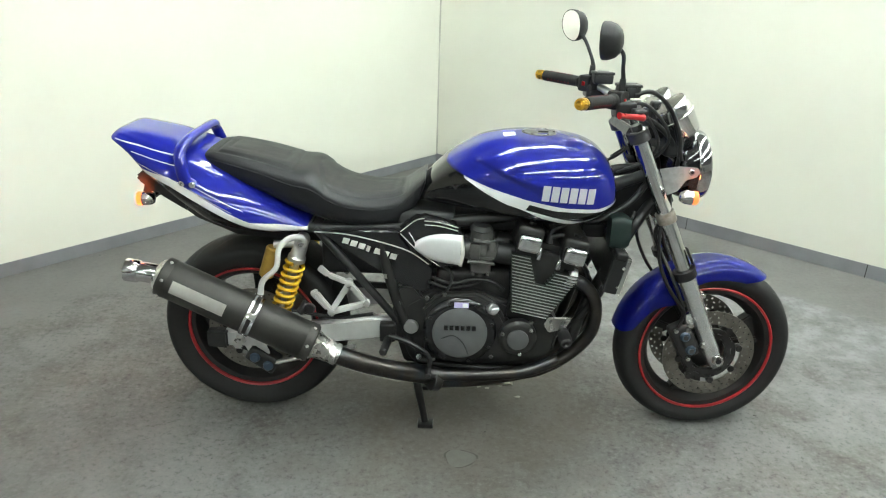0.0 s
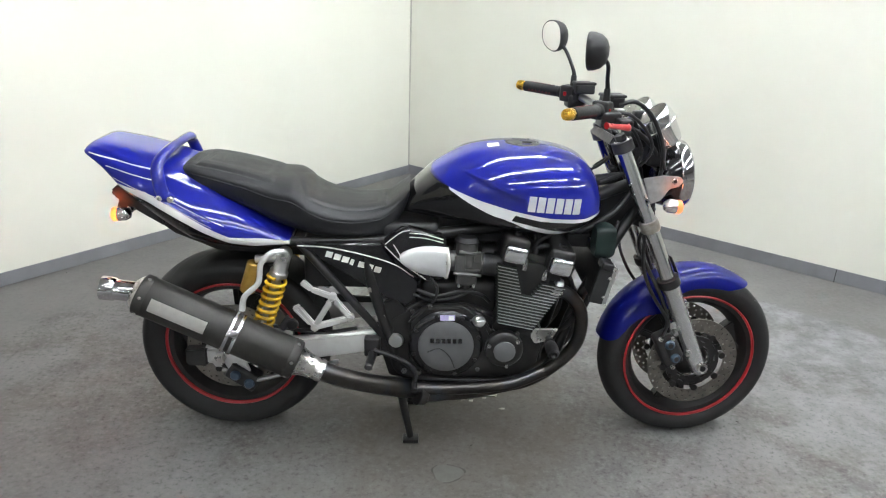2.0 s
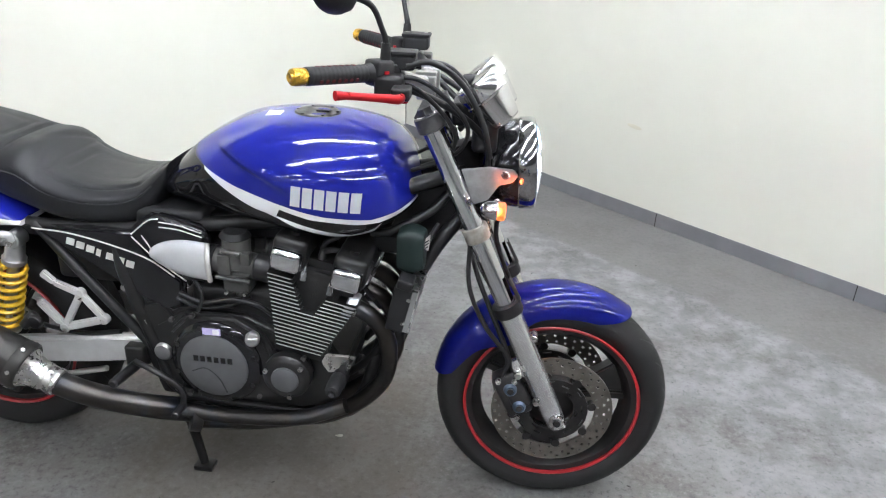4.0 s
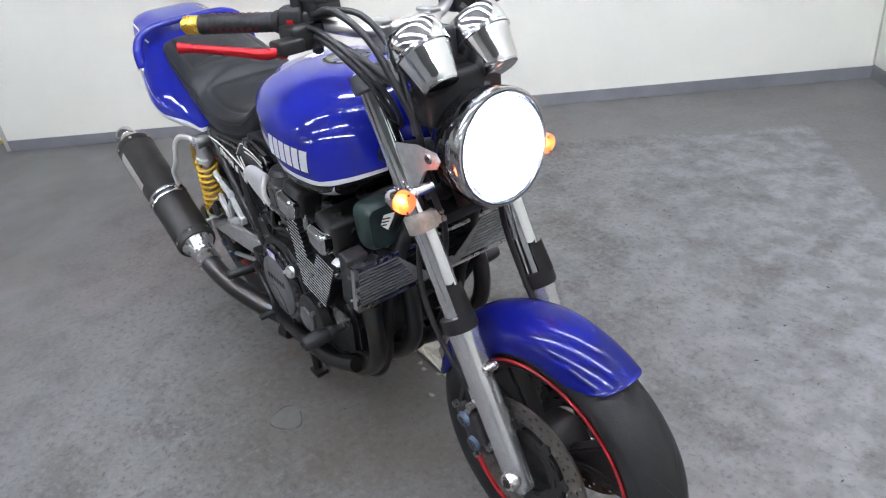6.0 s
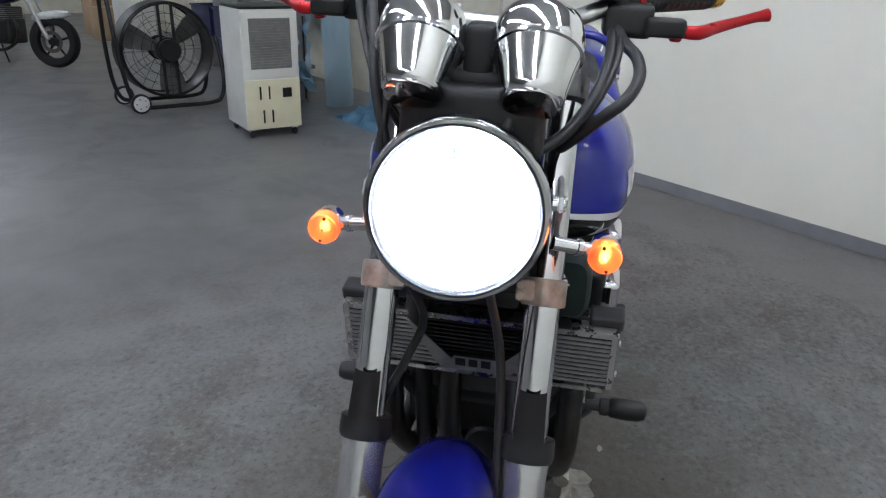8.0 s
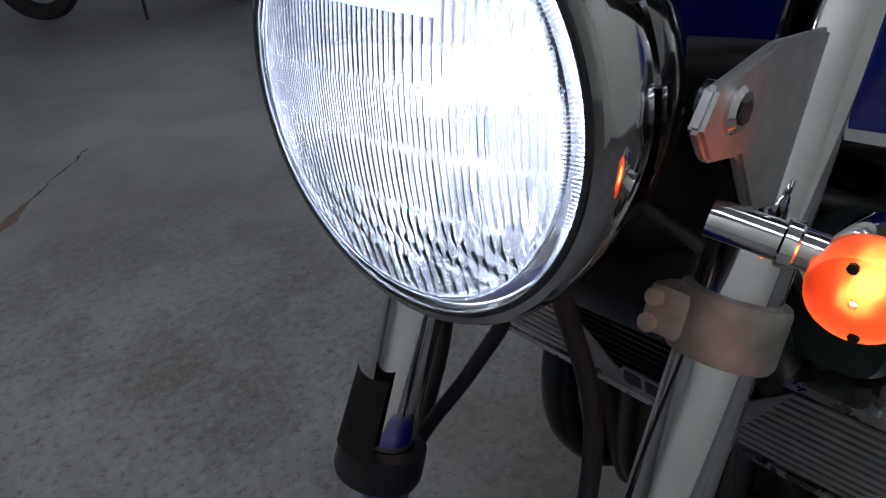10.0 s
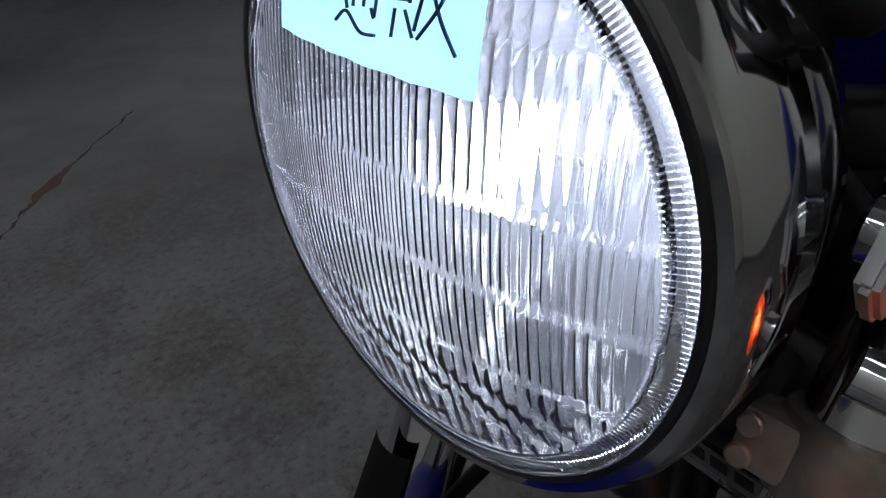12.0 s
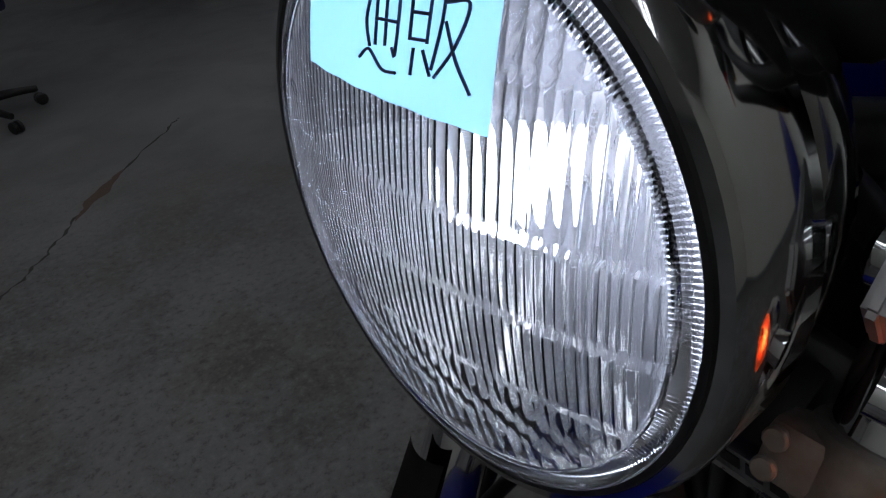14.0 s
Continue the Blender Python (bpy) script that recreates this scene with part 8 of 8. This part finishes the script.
def office_chair():
    ob = thing("office_chair", "black swivel office chair on a five-star castor base", "chair", (1.54, -3.47, 0), 46)
    part("column", rod((0, 0, 0.09), (0, 0, 0.42), 0.025, 0.018, 20), M["plastic"], ob, "black gas column")
    part("hub", lathe([(0.05, 0.07), (0.05, 0.12), (0.03, 0.135)], None, 24), M["plastic"], ob)
    for k in range(5):
        a = 2 * math.pi * k / 5
        d = Vector((math.cos(a), math.sin(a), 0))
        part("leg", sweep([d * 0.03 + Vector((0, 0, 0.10)), d * 0.18 + Vector((0, 0, 0.092)), d * 0.30 + Vector((0, 0, 0.075))], [0.024, 0.019, 0.014], 12, 6), M["plastic"], ob, "black star base leg")
        for e in (-0.012, 0.012):
            q = d * 0.30 + Vector((-d.y, d.x, 0)) * e + Vector((0, 0, 0.027))
            n = Vector((-d.y, d.x, 0))
            part("castor", rod(q - n * 0.009, q + n * 0.009, 0.027, seg=18, chamfer=0.004), M["hose"], ob, "black twin castor")
    part("seat", box((0, 0, 0.47), (0.46, 0.46, 0.08), 0.03, None, 4), M["navy"], ob, "dark cloth seat pad")
    part("backrest", box((-0.24, 0, 0.80), (0.07, 0.40, 0.42), 0.03, None, 4), M["navy"], ob, "dark cloth backrest")
    part("back_stay", sweep([(-0.10, 0, 0.42), (-0.25, 0, 0.46), (-0.275, 0, 0.62)], 0.016, 12), M["plastic"], ob)


def cartons():
    for s, u, w, h, mat, lab in ((12.9, 0.75, 0.5, 0.55, "carton", "brown cardboard carton by the far wall"), (12.2, 0.85, 0.42, 0.42, "carton", "plain brown cardboard carton beside the wall"), (11.4, 0.70, 0.46, 0.85, "ivory", "ivory metal parts cabinet")):
        ob = hall_thing("carton" if mat == "carton" else "parts_cabinet", lab, "box" if mat == "carton" else "cabinet", s, u, 4)
        part("body", box((0, 0, h / 2), (w, w * 0.9, h), 0.006), M[mat], ob)
        part("seam", box((0, 0, h + 0.001), (w * 0.98, 0.05, 0.002)), M["cork"], ob)
        part("front_seam", box((-w / 2 - 0.001, 0, h * 0.5), (0.002, 0.006, h * 0.9)), M["louvre"], ob)


def work_table():
    ob = hall_thing("work_table", "grey steel work table against the dirty wall", "table", 7.75, 0.25)
    part("tabletop", box((0, 0, 0.74), (0.90, 0.55, 0.03), 0.005), M["louvre"], ob)
    part("apron", box((0, 0, 0.70), (0.84, 0.49, 0.05), 0.003), M["louvre"], ob)
    for x in (-0.41, 0.41):
        for y in (-0.24, 0.24):
            part("leg", box((x, y, 0.3625), (0.032, 0.032, 0.725), 0.003), M["pearl"], ob, "grey steel table leg")
    part("stretcher", box((0, 0, 0.20), (0.82, 0.03, 0.03), 0.003), M["pearl"], ob)


def storage_crates():
    """Stacked plastic crates in the dim corner behind the fan."""
    for s, u, z, mat, lab in ((8.75, 0.30, 0.0, "navy_plastic", "dark blue plastic crate on the floor"), (8.75, 0.32, 0.31, "navy_plastic", "dark blue plastic crate stacked on another"), (9.40, 0.35, 0.0, "louvre", "grey plastic crate on the floor"), (9.42, 0.34, 0.31, "navy_plastic", "dark blue plastic crate on a grey one"), (8.76, 0.31, 0.62, "louvre", "grey plastic crate on top of the stack")):
        ob = hall_thing("plastic_crate", lab, "crate", s, u, 3 * s % 7, "stacked plastic crates")
        ob.matrix_basis = ob.matrix_basis @ pose(0, 0, z)
        for y in (-0.19, 0.19):
            part("side", box((0, y, 0.15), (0.56, 0.014, 0.29), 0.004), M[mat], ob)
        for x in (-0.27, 0.27):
            part("end", box((x, 0, 0.15), (0.014, 0.366, 0.29), 0.004), M[mat], ob)
        part("base", box((0, 0, 0.012), (0.53, 0.36, 0.018), 0.003), M[mat], ob)
        bm = bmesh.new()
        for y in (-0.195, 0.195):
            add_box(bm, (0, y, 0.295), (0.59, 0.028, 0.02), None, 0.004)
        for x in (-0.28, 0.28):
            add_box(bm, (x, 0, 0.295), (0.028, 0.40, 0.02), None, 0.004)
        part("rim", bm, M[mat], ob)


def floor_crack():
    """A hairline crack across the bay, with a rusty patch beside it."""
    path = smooth_path([(1.66, -1.85, 0.0003), (1.56, -1.95, 0.0003), (1.48, -2.05, 0.0003), (1.37, -2.20, 0.0003), (1.20, -2.40, 0.0003), (0.95, -2.655, 0.0003), (0.86, -2.76, 0.0003)], 8)
    bm = bmesh.new()
    rows = []
    for i, p in enumerate(path):
        w = 0.0042 + 0.0024 * math.sin(i * 1.7) + 0.0012 * math.sin(i * 4.1)
        j = 0.006 * math.sin(i * 0.9) + 0.004 * math.sin(i * 2.3)
        rows.append([bm.verts.new((p.x + k * w * 0.79 + j * 0.79, p.y - k * w * 0.61 - j * 0.61, p.z)) for k in (-1, 1)])
    for a, b in zip(rows, rows[1:]):
        bm.faces.new((a[0], a[1], b[1], b[0]))
    patch = bmesh.new()
    rim = []
    for k in range(48):
        a = 2 * math.pi * k / 48
        f = (0.17 + 0.03 * math.sin(3 * a)) * math.cos(a)
        g = (0.020 + 0.009 * math.sin(4 * a + 1) + 0.005 * math.sin(9 * a)) * math.sin(a)
        rim.append(patch.verts.new((1.285 + f * 0.64 - g * 0.77, -2.300 + f * 0.77 + g * 0.64, 0.0006)))
    patch.faces.new(rim)
    stain = part("rust_stain", patch, M["rust"], None)
    tagged(stain, "brown rust stain beside the floor crack", "stain")
    setting("trim_crack", bm, M["grit"], "thin dark crack in the concrete floor", "crack")


floor_crack()


def floor_joint():
    """A filled saw-cut joint in the concrete, running along the hall."""
    bm = bmesh.new()
    rows = []
    for i in range(61):
        s = 4.4 + 11.2 * i / 60
        u = 3.20 + 0.014 * (s - 4) + 0.004 * math.sin(i * 1.9)
        rows.append([bm.verts.new(ROOM @ Vector((s, u + k * (0.0045 + 0.002 * math.sin(i * 2.7)), 0.0004))) for k in (-1, 1)])
    for a, b in zip(rows, rows[1:]):
        bm.faces.new((a[0], a[1], b[1], b[0]))
    setting("trim_joint_floor", bm, M["joint_fill"], "dark filled joint running along the concrete floor", "joint")


floor_joint()


def floor_marks():
    ring = thing("floor_stain", "pale dried ring stain on the concrete floor", "stain", (0.706, -0.288, 0.0))
    bm = bmesh.new()
    rows = []
    for r in (0.041, 0.045):
        rows.append([bm.verts.new(((r + 0.004 * math.sin(3 * a + 1) + (0.003 * math.sin(5 * a) if r > 0.042 else 0)) * math.cos(a) * 1.15, (r + 0.004 * math.sin(3 * a + 1)) * math.sin(a), 0.0006)) for a in (2 * math.pi * k / 48 for k in range(48))])
    for a, b in zip(rows, rows[1:]):
        for k in range(48):
            if k % 17 < 12:
                bm.faces.new((a[k], a[(k + 1) % 48], b[(k + 1) % 48], b[k]))
    disc = bmesh.new()
    disc.faces.new([disc.verts.new(((0.040 + 0.004 * math.sin(3 * a + 1)) * math.cos(a) * 1.15, (0.040 + 0.004 * math.sin(3 * a + 1)) * math.sin(a), 0.0005)) for a in (2 * math.pi * k / 48 for k in range(48))])
    part("dried_disc", disc, M["stain_pale"], ring, "paler dried middle of the stain")
    part("ring_mark", bm, M["stain"], ring)
    rnd = random.Random(5)
    bm = bmesh.new()
    for k in range(120):
        if k < 45:
            x, y = rnd.gauss(1.05, 0.35), rnd.gauss(0.75, 0.32)
        elif k < 80:
            x, y = rnd.uniform(-2.5, 2.6), rnd.uniform(-2.2, 1.2)
        else:
            x, y = rnd.gauss(0.2, 0.9), rnd.gauss(1.5, 0.35)
        r = rnd.uniform(0.001, 0.0034)
        bmesh.ops.create_icosphere(bm, subdivisions=1, radius=r, matrix=Matrix.Translation((x, y, 0.0008)) @ Matrix.Rotation(rnd.uniform(0, 6), 4, "Z") @ Matrix.Diagonal((rnd.uniform(0.8, 2.6), rnd.uniform(0.6, 1.4), 0.4, 1)))
    grit = part("floor_grit", bm, M["grit"], None)
    tagged(grit, "scattered dark crumbs of dirt on the floor", "grit", "", "stuff")
    chips = bmesh.new()
    for k in range(15):
        x, y = rnd.gauss(0.80, 0.09), rnd.gauss(0.14, 0.035)
        ring = [chips.verts.new((x + rnd.uniform(0.006, 0.017) * math.cos(a), y + rnd.uniform(0.004, 0.010) * math.sin(a), 0.0012)) for a in (math.pi * j / 3 for j in range(6))]
        top = chips.verts.new((x, y, 0.0030))
        for j in range(6):
            chips.faces.new((ring[j], ring[(j + 1) % 6], top))
    tagged(part("paint_flakes", chips, M["clamp"], None), "pale flakes of dirt and paint under the engine", "flakes", "", "stuff")
    board = thing("torn_board", "torn dirty white board lying on the floor under the engine", "board", (0.70, 0.17, 0.0))
    edge = [(-0.075, -0.066), (-0.030, -0.052), (0.010, -0.022), (0.075, -0.024), (0.197, -0.030), (0.200, -0.010), (0.120, 0.004), (0.070, 0.022), (0.052, 0.052), (0.018, 0.034), (-0.006, 0.046), (-0.040, 0.020), (-0.045, -0.020)]
    sheet = bmesh.new()
    low, high = ([sheet.verts.new((x + rnd.gauss(0, 0.003), y + rnd.gauss(0, 0.003), z + h * (0.004 + 0.006 * math.sin(31 * x + 17 * y)))) for x, y in edge] for z, h in ((0.0, 0.0), (0.006, 1.0)))
    sheet.faces.new(low[::-1])
    mid = sheet.verts.new((0.02, -0.002, 0.011))
    for k in range(len(edge)):
        j = (k + 1) % len(edge)
        sheet.faces.new((low[k], low[j], high[j], high[k]))
        sheet.faces.new((high[k], high[j], mid))
    part("sheet", sheet, M["clamp"], board, "dirty grey-white torn sheet", False)
    dent = bmesh.new()
    m = ROOM @ Matrix.Translation((0.0, 1.84, 0.47))
    rim = [dent.verts.new(m @ Vector((0.0012, 0.045 * math.cos(a), 0.010 * math.sin(a) - 0.10 * 0.045 * math.cos(a)))) for a in (2 * math.pi * k / 20 for k in range(20))]
    mid = dent.verts.new(m @ Vector((0.006, 0.005, -0.004)))
    for k in range(20):
        dent.faces.new((rim[k], rim[(k + 1) % 20], mid))
    part("dent", dent, M["wall_old"], bpy.data.objects["wall_side"], "small torn dent in the panel")


spot_cooler()
drum_fan()
polythene()
basket()
spray_can(5.50, 0.03, "ext_red", "white spray can with a red print band")
spray_can(5.36, 0.01, "blue_far", "white spray can with a blue print band")
rag = hall_thing("rag", "dark blue rag lying in the basket", "rag", 5.40, 0.09)
part("cloth", crumpled(lambda u, v: ((u - 0.5) * 0.22, (v - 0.5) * 0.17, 0.165 + 0.015 * math.sin(6 * u)), 20, 20, 1.7, 0.03), M["navy"], rag)
board(5.55, 0.50, 20, (0.24, 0.15, 0.022), 0.0, "wood", "dark brown board offcut on the floor")
board(5.56, 0.36, 35, (0.22, 0.16, 0.022), 0.022, "wood", "dark brown board offcut on another", 4)
board(5.20, 0.37, 28, (0.16, 0.13, 0.014), 0.0, "wood", "small dark brown board offcut")
board(4.96, 0.54, 50, (0.17, 0.12, 0.014), 0.0, "wood", "dark brown board offcut lying apart")
board(5.22, 0.13, 75, (0.16, 0.12, 0.014), 0.0, "cork", "small tan board offcut")
extinguisher()
toy_bits()
far_bike(7.02, 4.15, 90, "maroon", "pearl", "maroon and pearl faired motorcycle on its side stand", True)
far_bike(8.70, 3.98, 88, "gloss_black", "gloss_black", "black naked motorcycle with chrome headlamp", False)
far_bike(10.4, 4.05, 92, "blue_far", "gloss_black", "dark blue naked motorcycle", False)
far_bike(12.1, 4.10, 90, "gloss_black", "pearl", "black motorcycle with grey tail", False)
far_bike(13.8, 4.05, 90, "maroon", "gloss_black", "dark red naked motorcycle", False)
far_bike(10.44, 2.89, 231, "blue_far", "white_plastic", "blue and white naked motorcycle with white front fender", False, 0.84)
far_bike(14.6, 2.05, 182, "gloss_black", "gloss_black", "black motorcycle at the far end", False)
office_chair()
cartons()
work_table()
storage_crates()
floor_marks()
